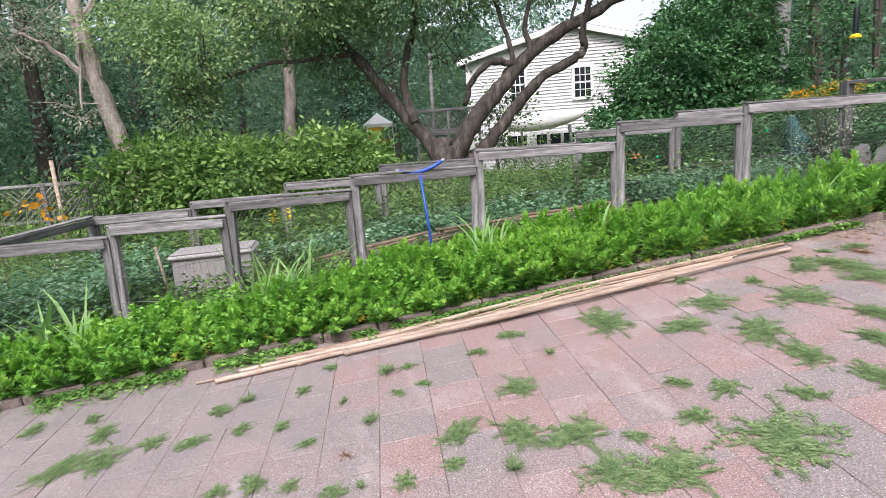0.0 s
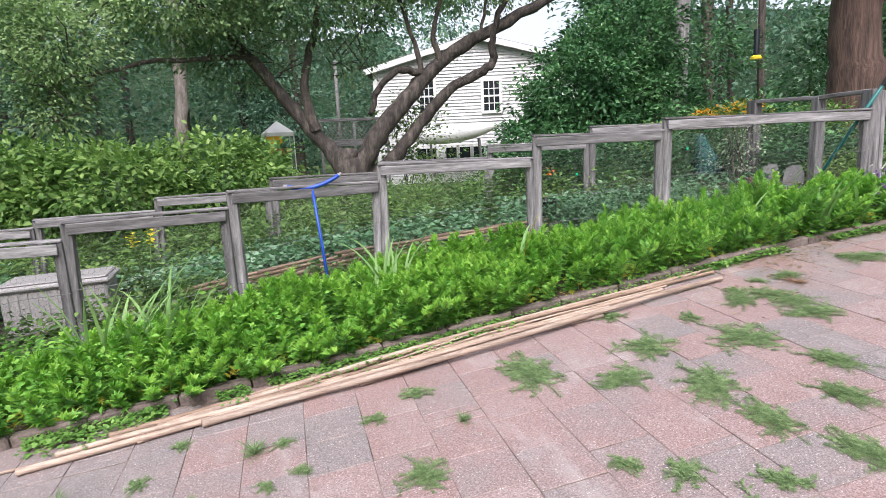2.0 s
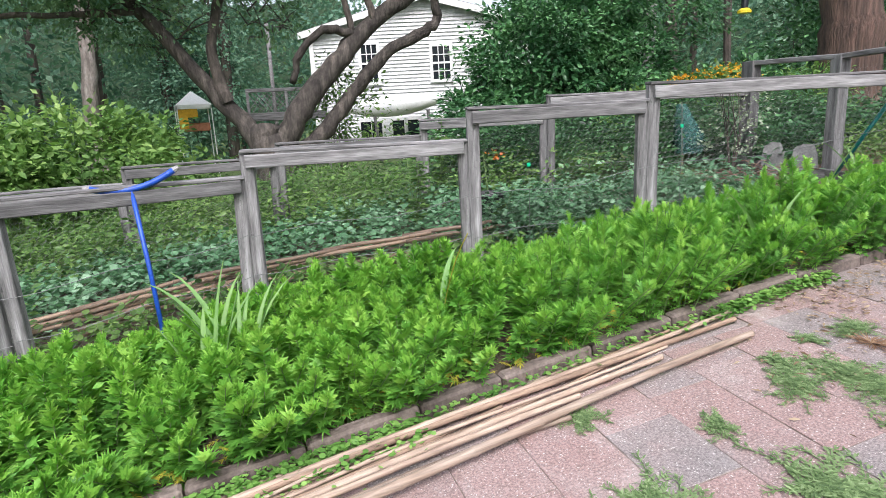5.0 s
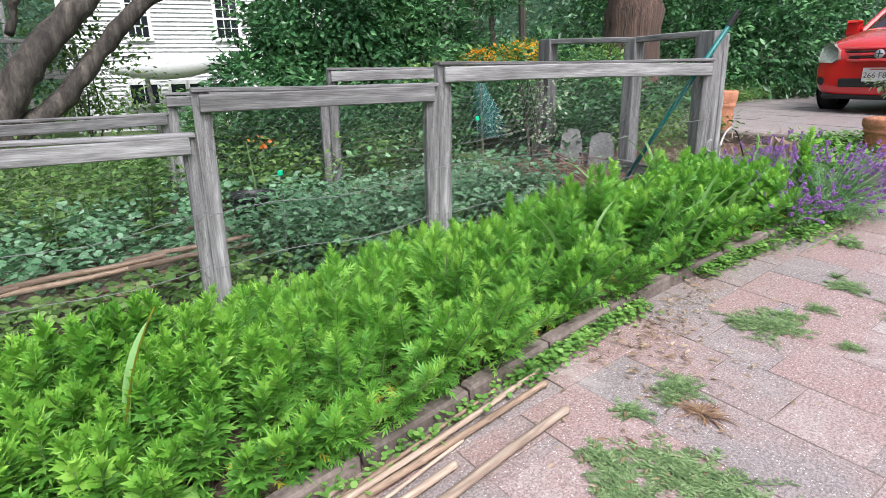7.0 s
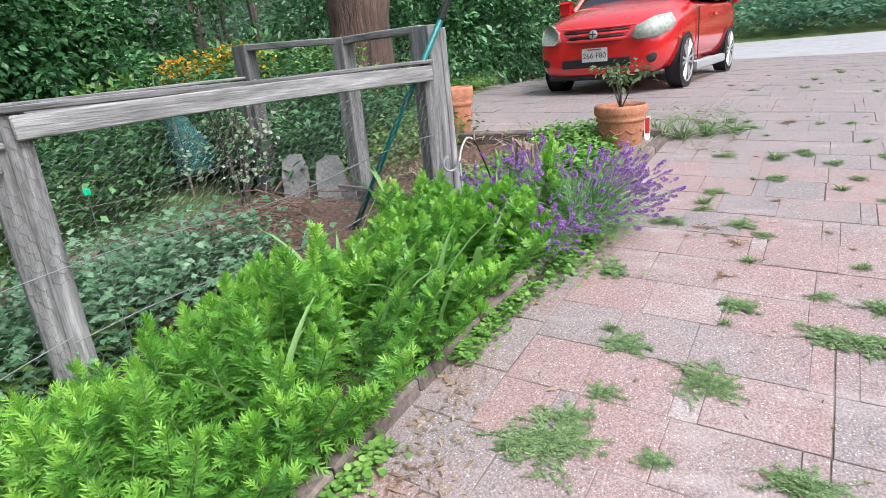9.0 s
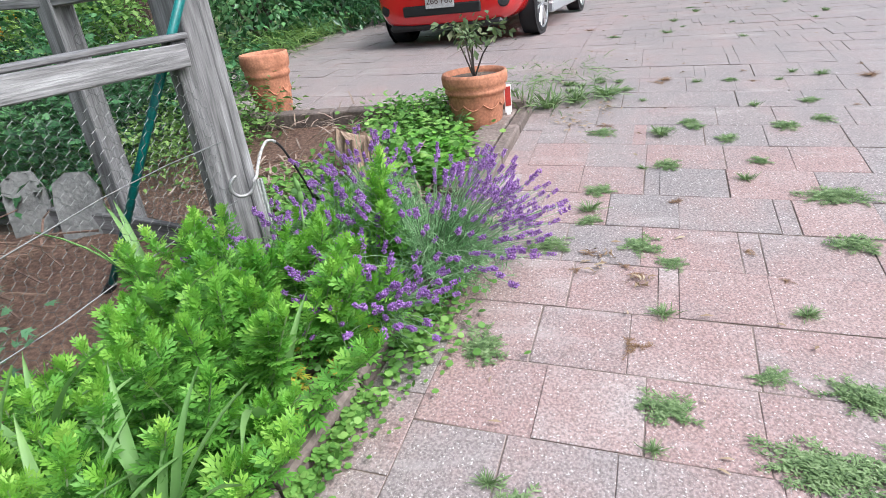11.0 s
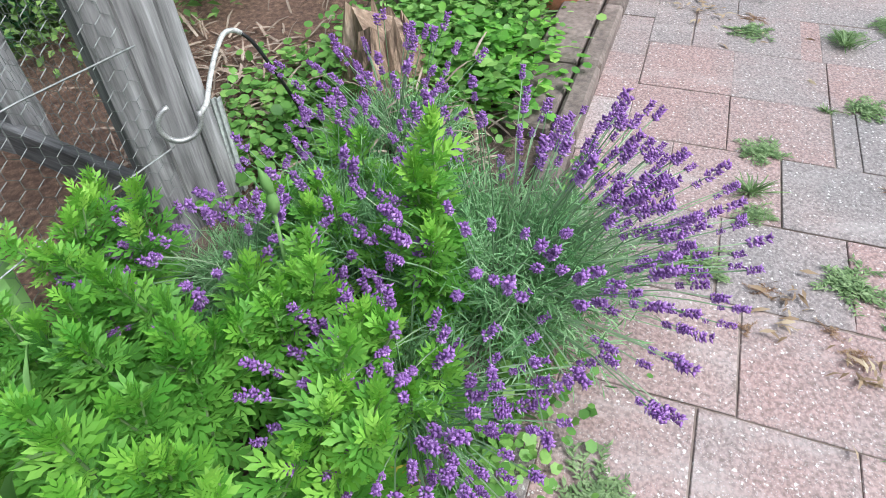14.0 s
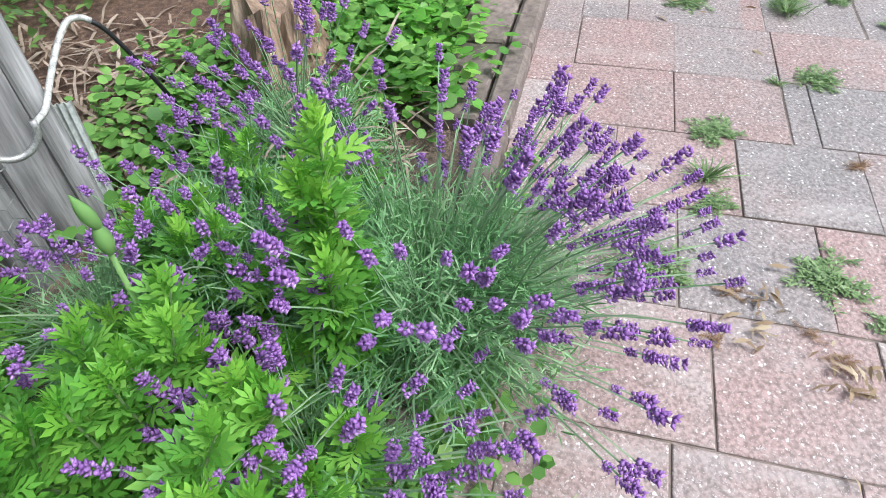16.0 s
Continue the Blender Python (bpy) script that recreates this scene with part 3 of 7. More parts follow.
def apple_tree():
    top = thing("apple_tree", "old leaning apple tree with several crooked grey limbs", "tree")
    b = Build()
    limb(b, [(3.89, 13.93, -0.26), (3.84, 13.93, 0.53), (3.79, 13.93, 1.18), (3.74, 14, 1.47)], 0.403, 0.36, 1, 0.02, 14)
    part("trunk", b, M["bark"], top, smooth=True)
    b = Build()
    limb(b, [(3.67, 13.93, 1.04), (3.31, 14.21, 1.75), (2.54, 14.64, 2.83), (1.66, 14.79, 3.98), (0.51, 14.93, 5.27)], 0.224, 0.084, 2)
    part("limb", b, M["bark"], top, smooth=True)
    b = Build()
    limb(b, [(3.89, 13.85, 1.11), (4.24, 13.71, 1.75), (4.89, 13.64, 2.54), (5.68, 13.57, 3.33), (6.61, 13.35, 3.98), (8.12, 13.21, 4.7), (9.84, 12.92, 5.56)], 0.269, 0.096, 3)
    part("limb", b, M["bark"], top, smooth=True)
    b = Build()
    limb(b, [(4.03, 13.85, 0.96), (4.68, 13.78, 1.4), (5.34, 13.71, 2.14), (6.04, 13.5, 2.9), (6.76, 13.35, 3.26), (7.09, 13.28, 3.52), (7.04, 13.21, 4.12), (7.4, 13.07, 4.98)], 0.19, 0.06, 4)
    part("limb", b, M["bark"], top, smooth=True)
    b = Build()
    limb(b, [(5.54, 13.57, 3.19), (4.96, 13.5, 3.33), (4.46, 13.57, 3.05), (4.24, 13.78, 2.4)], 0.0896, 0.06, 5)
    part("limb", b, M["bark"], top, smooth=True)
    b = Build()
    limb(b, [(3.1, 14.21, 2.11), (2.95, 14.5, 3.12), (3.38, 14.79, 4.41), (3.53, 14.79, 5.84)], 0.123, 0.06, 6)
    limb(b, [(1.81, 14.79, 3.76), (0.08, 14.21, 3.55), (-1.5, 13.93, 3.19), (-2.64, 13.78, 3.4)], 0.0672, 0.018, 7)
    limb(b, [(5.82, 13.5, 3.48), (5.75, 13.5, 4.27), (6.25, 13.35, 5.56)], 0.0784, 0.036, 8)
    limb(b, [(5.39, 13.57, 3.26), (5.25, 13.64, 4.12), (4.82, 13.78, 5.41)], 0.0672, 0.036, 9)
    limb(b, [(6.83, 13.35, 4.12), (6.97, 13.21, 5.13)], 0.0448, 0.024, 10)
    ells = [(0.66, 14.79, 4.91, 2.44, 1.87, 1.36), (3.24, 14.36, 5.13, 2.44, 1.87, 1.08), (6.4, 13.78, 5.7, 2.73, 1.87, 1), (-1.64, 13.85, 3.19, 0.89, 0.72, 1.08), (1.66, 15.07, 3.69, 1.29, 0.86, 0.72), (4.24, 15.22, 3.83, 0.72, 0.72, 0.57), (0.23, 14.5, 6.7, 2.87, 2.3, 1.29), (4.96, 14.21, 7.14, 3.73, 2.3, 1.15)]
    twigs(b, ells, 150, 1.1, 0.018, 5)
    tagged(part("branchwork", b, M["dark_bark"], top), kind="stuff")
    part("crown", fast_mesh("crown", *crown(ells, 2000, 26, 0.36, 0.1, SIMPLE, 11), M["tree_leaf"]), None, top)
    # outer leaves that catch the light: a paler leaf colour than the main crown's
    lit = leaf_mat("lit_apple_leaf", (0.13, 0.22, 0.09), (0.3, 0.44, 0.19), (0.54, 0.66, 0.38), 0.5, 0.5, 0.8)
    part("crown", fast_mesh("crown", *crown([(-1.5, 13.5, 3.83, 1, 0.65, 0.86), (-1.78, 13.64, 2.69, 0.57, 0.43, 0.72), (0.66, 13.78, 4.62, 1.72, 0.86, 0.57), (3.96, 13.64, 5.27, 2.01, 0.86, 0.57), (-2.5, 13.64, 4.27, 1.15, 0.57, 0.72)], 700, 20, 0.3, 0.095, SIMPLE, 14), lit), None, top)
    # hanging leaves low on the outer branch, and shoots by the fork
    part("crown", fast_mesh("crown", *crown([(5.54, 14.36, 1.75, 1, 0.43, 0.86), (4.96, 14.07, 2.4, 0.57, 0.29, 0.43)], 60, 16, 0.28, 0.1, SIMPLE, 12), M["shrub_leaf"]), None, top)


def bare_tree(name, label, pts, r0, r1, material, ells, n, size, leaf, seed, clumps=200):
    top = thing(name, label, "tree")
    b = Build()
    p = limb(b, pts, r0, r1, seed, 0.03, 12)
    part("trunk", b, material, top, smooth=True)
    if ells:
        b = Build()
        g = random.Random(seed)
        for e in ells:
            a = g.choice(p[len(p) // 2:])
            limb(b, [a, ((a[0] + e[0]) / 2, (a[1] + e[1]) / 2, (a[2] + e[2]) / 2 + 0.2), (e[0], e[1], e[2])], r1 * 0.7, 0.02, seed, 0.03, 6)
        twigs(b, ells, 12 * len(ells), 0.9, 0.015, seed)
        tagged(part("branchwork", b, material, top), kind="stuff")
        part("crown", fast_mesh("crown", *crown(ells, clumps, n, 0.4, size, SIMPLE, seed), leaf), None, top)


M["grey_leaf"] = leaf_mat("grey_leaf", (0.2, 0.24, 0.17), (0.36, 0.4, 0.3), (0.55, 0.57, 0.46), 0.5, 0.6, 0.7)
M["light_leaf"] = leaf_mat("pale_green_leaf", (0.05, 0.12, 0.03), (0.14, 0.27, 0.065), (0.33, 0.48, 0.14), 0.4, 0.5, 0.9)
apple_tree()
bare_tree("tree", "pale-barked leaning tree with thin foliage at the wood's edge", [(-3.15, 14, 0.2), (-3.2, 14, 1.6), (-3.4, 14, 2.7), (-3.62, 14, 3.9), (-3.8, 14, 6.5)], 0.22, 0.13, M["pale_bark"], [(-4.9, 14, 4.3, 1.2, 1, 0.7), (-3.8, 13.7, 2.7, 0.4, 0.3, 0.5), (-2.4, 14.2, 5.8, 1.5, 1.2, 0.8), (-6.4, 14, 4.6, 0.9, 0.8, 0.6)], 20, 0.07, M["grey_leaf"], 21, 330)
bare_tree("tree", "bare grey trunk standing behind the shrubs", [(0.27, 25, 0.1), (0.25, 25, 2.2), (0.5, 25, 4.7), (0.5, 25, 10.5)], 0.27, 0.19, M["pale_bark"], [(1.3, 25, 7.9, 3.3, 2.2, 1.8), (-1.2, 25.3, 7.3, 2.3, 2.2, 1.5)], 18, 0.12, M["tree_leaf"], 22, 220)
bare_tree("utility_pole", "smooth grey wooden utility pole behind the dark bush", [(12.4, 13, 0.6), (12.42, 13, 4), (12.45, 13, 9)], 0.19, 0.16, M["pole_wood"], [], 0, 0, None, 23)
bare_tree("cedar_tree", "thick cedar trunk with stringy red-brown bark", [(11.5, 7.9, 1.0), (11.45, 7.9, 2.2), (11.4, 7.95, 3.6), (11.5, 8, 8)], 0.5, 0.36, M["red_bark"], [(11.2, 7.6, 6.2, 2.6, 2.2, 1.0), (12.8, 7.0, 4.6, 1.4, 1.4, 0.8), (9.9, 8.6, 5.4, 1.6, 1.4, 0.8)], 22, 0.11, M["tree_leaf"], 24, 330)
shrub("rhododendron", "large dark-leaved evergreen bush, taller than the fence", [(8.3, 11.3, 2.4, 1.6, 1.4, 1.6), (9.4, 10.7, 1.9, 1.3, 1.2, 1.2), (6.9, 11.0, 1.45, 0.95, 0.9, 0.9), (9.4, 11.4, 3.6, 1.25, 1.2, 0.95), (7.5, 11.0, 2.2, 0.9, 0.8, 0.8), (6.9, 9.9, 1.15, 0.7, 0.6, 0.6)], 1150, 34, 0.2, 0.105, M["dark_leaf"], 31)
shrub("shrub", "rounded green shrubs behind the back fence", [(-0.6, 10.9, 1.15, 1.5, 1.0, 0.85), (0.9, 11.3, 1.2, 1.2, 1.0, 0.85), (-2.2, 11.2, 1.1, 1.1, 0.9, 0.95)], 800, 24, 0.2, 0.11, M["light_leaf"], 32)
shrub("shrub", "leafy bright shrub by the apple tree", [(2.2, 12.2, 0.65, 0.8, 0.6, 0.6), (4.2, 12.2, 0.5, 1.0, 0.7, 0.5), (5.7, 10.6, 0.8, 0.8, 0.6, 0.5), (5.3, 14.4, 1.5, 0.5, 0.4, 0.7)], 260, 16, 0.22, 0.09, M["shrub_leaf"], 33)
shrub("shrub", "tangled low shrubs at the bottom of the garden", [(-5.2, 10.2, 0.6, 1.3, 0.9, 0.7), (-4.2, 12.6, 0.8, 1.3, 0.9, 0.8), (-7.2, 11.5, 0.8, 1.5, 1.2, 0.9)], 360, 16, 0.25, 0.08, M["light_leaf"], 34)
shrub("shrub", "dark leafy hedge shrubs beside the parked car", [(12.9, 7.3, 2.0, 1.0, 0.9, 1.0), (14.2, 6.7, 2.1, 1.0, 0.9, 1.1), (15.8, 6.2, 2.2, 1.2, 1.0, 1.2), (12.2, 9.0, 2.3, 1.0, 1.0, 1.2), (14.3, 8.0, 3.2, 1.5, 1.2, 1.4), (9.9, 8.7, 1.6, 0.8, 0.7, 0.7)], 950, 20, 0.26, 0.11, M["dark_leaf"], 35)
shrub("perennial_clump", "yellow-orange flowering perennials behind the fence corner", [(9.1, 8.3, 1.75, 0.9, 0.5, 0.4), (8.2, 8.9, 1.5, 0.6, 0.5, 0.4), (10.2, 7.6, 1.75, 0.6, 0.5, 0.3)], 260, 18, 0.16, 0.08, M["light_leaf"], 36, category="plant", wood=False)


def blooms(label, ells, n, size, material, seed):
    top = thing("flowers", label, "flowers")
    part("blossoms", fast_mesh("blossoms", *crown(ells, n, 6, 0.06, size, ROUND, seed), material), None, top)
    b = Build()
    g = random.Random(seed)
    for e in ells:
        for _ in range(14 if e[3] > 0.1 else 1):
            x, y = e[0] + g.uniform(-1, 1) * e[3], e[1] + g.uniform(-1, 1) * e[4]
            b.tube([(x, y, height(x, y) - 0.05), (x + g.uniform(-0.1, 0.1), y, e[2])], 0.006, 4)
    tagged(part("stalkwork", b, M["weed"], top), kind="stuff")


blooms("orange-yellow lilies in bloom behind the fence corner", [(9.0, 8.2, 1.95, 0.45, 0.35, 0.2), (8.6, 8.5, 1.9, 0.35, 0.3, 0.15)], 260, 0.032, M["orange_flower"], 41)
blooms("orange daylilies in bloom at the low end of the garden", [(-4.4, 9.6, 0.95, 0.6, 0.4, 0.25), (-3.6, 10.0, 1.05, 0.3, 0.3, 0.2), (-5.4, 9.3, 0.9, 0.5, 0.3, 0.2)], 26, 0.09, M["orange_flower"], 42)


def woods():
    """Leafy woods all round, past the gardens and the road."""
    r = np.random.default_rng(51)
    chunks = []
    n = 5200
    # denser and nearer where the walk looks, thinner behind
    ang = np.concatenate([r.uniform(-0.35, 2.3, int(n * 0.8)), r.uniform(2.3, 5.9, n - int(n * 0.8))])
    rad = r.uniform(25, 40, n)
    hgt = 15 * r.random(n) ** 0.9
    c = np.stack([4 + rad * np.cos(ang), 3 + rad * np.sin(ang), hgt + 0.3], 1)
    # the trees stand lower behind the house, where the sky shows
    c = c[~((np.abs(np.arctan2(c[:, 1], c[:, 0]) - 1.04) < 0.09) & (c[:, 2] > 3.6))]
    n = len(c)
    i = np.repeat(np.arange(n), 26)
    off = r.normal(size=(len(i), 3)) * np.array([1.0, 1.0, 0.55])
    pos = c[i] + off * r.uniform(0.5, 1.0, n)[i, None]
    chunks.append(strew(SIMPLE, pos, off + np.array([0, 0, -0.4]), unit(np.array([0, 0, 1.0]) + 0.5 * r.normal(size=(len(i), 3))), r.uniform(0.2, 0.42, len(i))))
    ob = part("woods", fast_mesh("woods", *merged(chunks), M["wood_leaf"]), None)
    tagged(ob, "dense dark-green woodland foliage around the gardens", "woods", kind="stuff")
    b = Build()
    g = random.Random(52)
    for k in range(60):
        a = g.uniform(-0.3, 2.3)
        d = g.uniform(22, 34)
        x, y = 4 + d * math.cos(a), 3 + d * math.sin(a)
        if 5 < x < 15 and 18 < y < 33 or a < 0.2 or abs(math.atan2(y, x) - 1.04) < 0.12:
            continue
        b.tube(limb_pts([(x, y, -0.3), (x + g.uniform(-0.3, 0.3), y, 5), (x + g.uniform(-0.6, 0.6), y, 13)], 3, 0.05, k), [g.uniform(0.1, 0.25)] * 6 + [0.06], 7)
    tagged(part("wood_trunks", b, M["dark_bark"]), "dark tree trunks standing in the woods", "trunks", kind="stuff")
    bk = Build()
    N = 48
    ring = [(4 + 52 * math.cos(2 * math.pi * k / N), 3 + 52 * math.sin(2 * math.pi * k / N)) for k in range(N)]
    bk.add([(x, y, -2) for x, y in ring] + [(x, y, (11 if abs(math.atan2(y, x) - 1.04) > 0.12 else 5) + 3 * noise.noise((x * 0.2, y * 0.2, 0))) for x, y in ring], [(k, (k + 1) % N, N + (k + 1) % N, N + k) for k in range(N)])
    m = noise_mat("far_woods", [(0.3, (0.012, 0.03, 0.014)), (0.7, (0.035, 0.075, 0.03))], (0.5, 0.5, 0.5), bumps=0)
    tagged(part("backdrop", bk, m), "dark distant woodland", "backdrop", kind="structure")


woods()


# ---- the planted border ----
def bed_height(x):
    return float(np.interp(x, [-6, 0, 3, 4, 6.4], [0.27, 0.29, 0.34, 0.4, 0.44]))


def mums():
    """Bushy bright-green plants with cut leaves, filling the border; paler young leaves at the tips."""
    r = np.random.default_rng(61)
    stems = Build()
    spots = []
    for _ in range(3900):
        x = r.uniform(-5.5, 6.62)
        lo, hi = along(EDGE, x) + 0.05, (along(FRONT, x) if x > -2.95 else 6.3) - 0.1
        if r.random() > (hi - lo) / 2.0 * (0.75 if x < 0 else 1.0):
            continue
        y = lo + (hi - lo) * r.random()
        if (x > 6.4 and y < 4.5) or (x > 6.15 and y < 4.06) or math.hypot(x - 6.57, y - 4.46) < 0.16:
            continue
        spots.append((x, y, lo, hi, 1.0))
    # single shoots standing among the lavender
    for x, y, k in ((6.53, 3.96, 1.25), (6.55, 3.94, 1.45), (6.51, 3.94, 1.1), (6.52, 3.98, 1.0), (6.56, 3.97, 1.2), (6.7, 4.12, 0.7), (6.74, 4.3, 0.7), (6.6, 4.12, 0.65), (6.8, 4.1, 0.65), (6.64, 4.34, 0.75), (6.9, 4.3, 0.6), (6.66, 4.22, 0.75), (6.62, 4.28, 0.7), (6.85, 4.22, 0.75), (6.3, 3.9, 0.6), (6.25, 3.95, 0.65), (6.42, 4.05, 0.6), (6.36, 4.12, 0.8), (6.47, 4.03, 0.55), (6.38, 4.2, 0.8), (6.45, 4.3, 0.7), (6.9, 4.02, 0.6), (6.16, 4.02, 0.7), (6.2, 4.06, 0.8), (6.06, 3.99, 0.7), (6.12, 3.97, 0.55)):
        spots.append((x, y, y - 0.4, y + 0.9, k))
    P, A, U, S, T = [], [], [], [], []
    for x, y, lo, hi, grown in spots:
        h = bed_height(x) * r.uniform(0.7, 1.2) * (0.8 + 0.35 * min(1, (y - lo) / 0.35)) * ((0.35 if y > hi - 0.3 else 0.6 if y > hi - 0.6 else 1) if x < 5 else (0.55 if y > hi - 0.3 else 0.75 if y > hi - 0.6 else 1))
        h *= 1 + 0.4 * noise.noise((x * 1.7, y * 1.7, 4))
        if grown != 1.0 or x > 6.15:
            h = 0.36 * grown * r.uniform(0.9, 1.08)
        z0 = height(x, y)
        out = 0.24 * max(0, 1 - (y - lo) / 0.3)
        lean = np.array([r.normal() * 0.05, r.normal() * 0.05 - out]) * (1.0 if grown == 1.0 else 0.3)
        n = int(52 * h / 0.35) + 4
        k = np.arange(n)
        t = 0.12 + 0.88 * (k / (n - 1)) ** 0.8
        az = k * 2.4 + r.uniform(0, 6.28)
        pos = np.stack([x + lean[0] * t ** 1.5, y + lean[1] * t ** 1.5, z0 + h * t], 1)
        el = np.interp(t, [0, 0.5, 0.85, 1], [-0.3, 0.3, 0.85, 1.4]) + r.normal(size=n) * 0.2
        ahead = np.stack([np.cos(az) * np.cos(el), np.sin(az) * np.cos(el), np.sin(el)], 1)
        P.append(pos), A.append(ahead), T.append(t + r.normal(size=n) * 0.05)
        U.append(np.array([0, 0, 1.0]) + 0.3 * r.normal(size=(n, 3)))
        S.append(np.interp(t, [0, 0.4, 0.85, 1], [0.065, 0.085, 0.074, 0.05]) * r.uniform(0.7, 1.2, n))
        stems.tube([(x, y, z0 - 0.02), (x + lean[0] * 0.35, y + lean[1] * 0.35, z0 + h * 0.5), (x + lean[0], y + lean[1], z0 + h)], [0.004, 0.0035, 0.002], 4, False)
    P, A, U, S, T = np.concatenate(P), np.concatenate(A), np.concatenate(U), np.concatenate(S), np.concatenate(T)
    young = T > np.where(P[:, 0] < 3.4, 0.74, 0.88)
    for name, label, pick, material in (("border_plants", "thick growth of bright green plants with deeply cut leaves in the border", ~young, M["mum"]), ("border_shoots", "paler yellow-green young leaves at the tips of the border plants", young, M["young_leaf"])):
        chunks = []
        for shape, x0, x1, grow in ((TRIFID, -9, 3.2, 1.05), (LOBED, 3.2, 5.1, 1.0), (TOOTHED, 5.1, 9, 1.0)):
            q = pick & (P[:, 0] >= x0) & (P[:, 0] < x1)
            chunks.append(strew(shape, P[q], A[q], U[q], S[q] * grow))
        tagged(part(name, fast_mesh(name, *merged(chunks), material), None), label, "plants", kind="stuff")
    tagged(part("border_stems", stems, M["weed"]), "green stems of the border plants", "stems", kind="stuff")
    # yellowing leaves low by the edging
    m = 420
    x = r.uniform(-1, 6.4, m)
    y = np.array([along(EDGE, q) for q in x]) + 0.06 + r.uniform(0, 0.14, m)
    z = np.array([height(a, b) for a, b in zip(x, y)]) + r.uniform(0.04, 0.16, m)
    az = r.uniform(0, 6.28, m)
    ob = part("yellow_leaves", fast_mesh("yellow_leaves", *strew(LOBED, np.stack([x, y, z], 1), np.stack([np.cos(az), np.sin(az), -0.3 + 0 * az], 1), np.array([0, 0, 1.0]), r.uniform(0.05, 0.09, m)), M["yellow_leaf"]), None)
    tagged(ob, "yellowing lower leaves along the edging", "leaves", kind="stuff")


mums()


def iris_mesh(seed, n, length):
    r = np.random.default_rng(seed)
    v, t = [], []
    for k in range(n):
        a = r.uniform(0, 6.28)
        L, w = length * r.uniform(0.6, 1.1), r.uniform(0.01, 0.017)
        lean, curl = r.uniform(0.15, 0.75), r.uniform(0.2, 1.3)
        x, y, z = r.normal() * 0.03, r.normal() * 0.03, 0.0
        ang, o = math.pi / 2 - lean * 0.5, len(v)
        N = 8
        for i in range(N + 1):
            u = i / N
            ww = w * (1 - u ** 3) * (0.7 + 0.6 * min(1, u * 3)) + 0.0005
            sx, sy = -math.sin(a) * ww, math.cos(a) * ww
            v += [(x + sx, y + sy, z), (x + 0.004 * math.cos(a), y + 0.004 * math.sin(a), z - 0.003), (x - sx, y - sy, z)]
            x += math.cos(a) * math.cos(ang) * L / N
            y += math.sin(a) * math.cos(ang) * L / N
            z += math.sin(ang) * L / N
            ang -= curl / N * (0.5 + 1.5 * u)
        for i in range(N):
            b = o + 3 * i
            for q in (0, 1):
                t += [(b + q, b + q + 1, b + q + 4), (b + q, b + q + 4, b + q + 3)]
    return fast_mesh("iris_leaf", v, t, M["iris"], True)


IRIS = [(-1.65, 5.05, 8), (-1.95, 5.3, 7), (-2.9, 5.4, 8), (-0.15, 5.2, 10), (0.1, 5.3, 9), (-0.3, 5.05, 8), (0.15, 5.0, 7), (1.8, 5.1, 9), (1.65, 5.0, 6), (5.56, 4.7, 5), (5.3, 4.5, 6), (5.22, 4.38, 6), (5.32, 4.2, 5), (5.36, 4.15, 4), (5.72, 4.1, 3), (4.68, 4.42, 5), (6.28, 4.78, 4), (6.02, 4.55, 4)]
for k, (x, y, n) in enumerate(IRIS):
    top = thing("iris_plant", "clump of long sword-shaped iris leaves among the border plants", "plant", "iris clumps", pose(x, y, height(x, y), 0, 0, 37 * k))
    for j in range(n):
        part("leaf", iris_mesh(700 + 37 * k + 5 * j, 1, 0.64 if x > 4.5 else 0.86), None, top)


top = thing("iris_plant", "two long arching iris leaves, one turned yellow", "plant", "iris clumps", pose(2.74, 4.8, height(2.74, 4.8) + 0.22))
part("leaves", iris_mesh(171, 1, 0.42), None, top)
me = iris_mesh(174, 1, 0.46)
me.materials.clear()
me.materials.append(M["yellow_leaf"])
part("yellow_leaf", me, None, top, "yellowed leaf")
M["creeper"] = leaf_mat("creeper_leaf", (0.07, 0.18, 0.036), (0.155, 0.33, 0.068), (0.3, 0.49, 0.13), 0.3, 0.5, 6)


def creepers():
    """Round-leaved creeping weeds along the foot of the edging."""
    r = np.random.default_rng(81)
    n = 9600
    x = np.concatenate([r.uniform(-3, 7.2, n // 4), r.uniform(4.0, 7.0, n // 4), r.uniform(-2.4, 2.4, n // 2)])
    d = np.abs(r.normal(size=n)) * np.where(np.arange(n) < n // 2, 0.045, 0.11)
    keep = np.array([noise.noise((a * 2.2, 0.3, 8)) > (-0.45 if a > 5.6 else -0.12 if a > 4.2 else -0.35) for a in x])
    x, d = x[keep], d[keep]
    y = np.array([along(EDGE, a) for a in x]) - 0.01 - d
    z = np.array([height(a, b) for a, b in zip(x, y)]) + r.uniform(0.008, 0.05, len(x))
    az = r.uniform(0, 6.28, len(x))
    v = strew(ROUND, np.stack([x, y, z], 1), np.stack([np.cos(az), np.sin(az), 0.1 + 0 * az], 1), np.array([0, 0, 1.0]) + 0.35 * r.normal(size=(len(x), 3)), r.uniform(0.014, 0.03, len(x)))
    tagged(part("creeping_weeds", fast_mesh("creeping_weeds", *v, M["creeper"]), None), "round-leaved creeping weeds at the foot of the edging", "weeds", kind="stuff")


creepers()
M["purple"] = leaf_mat("lavender_bud", (0.19, 0.075, 0.29), (0.41, 0.2, 0.56), (0.72, 0.51, 0.85), 0.25, 0.6, 6)


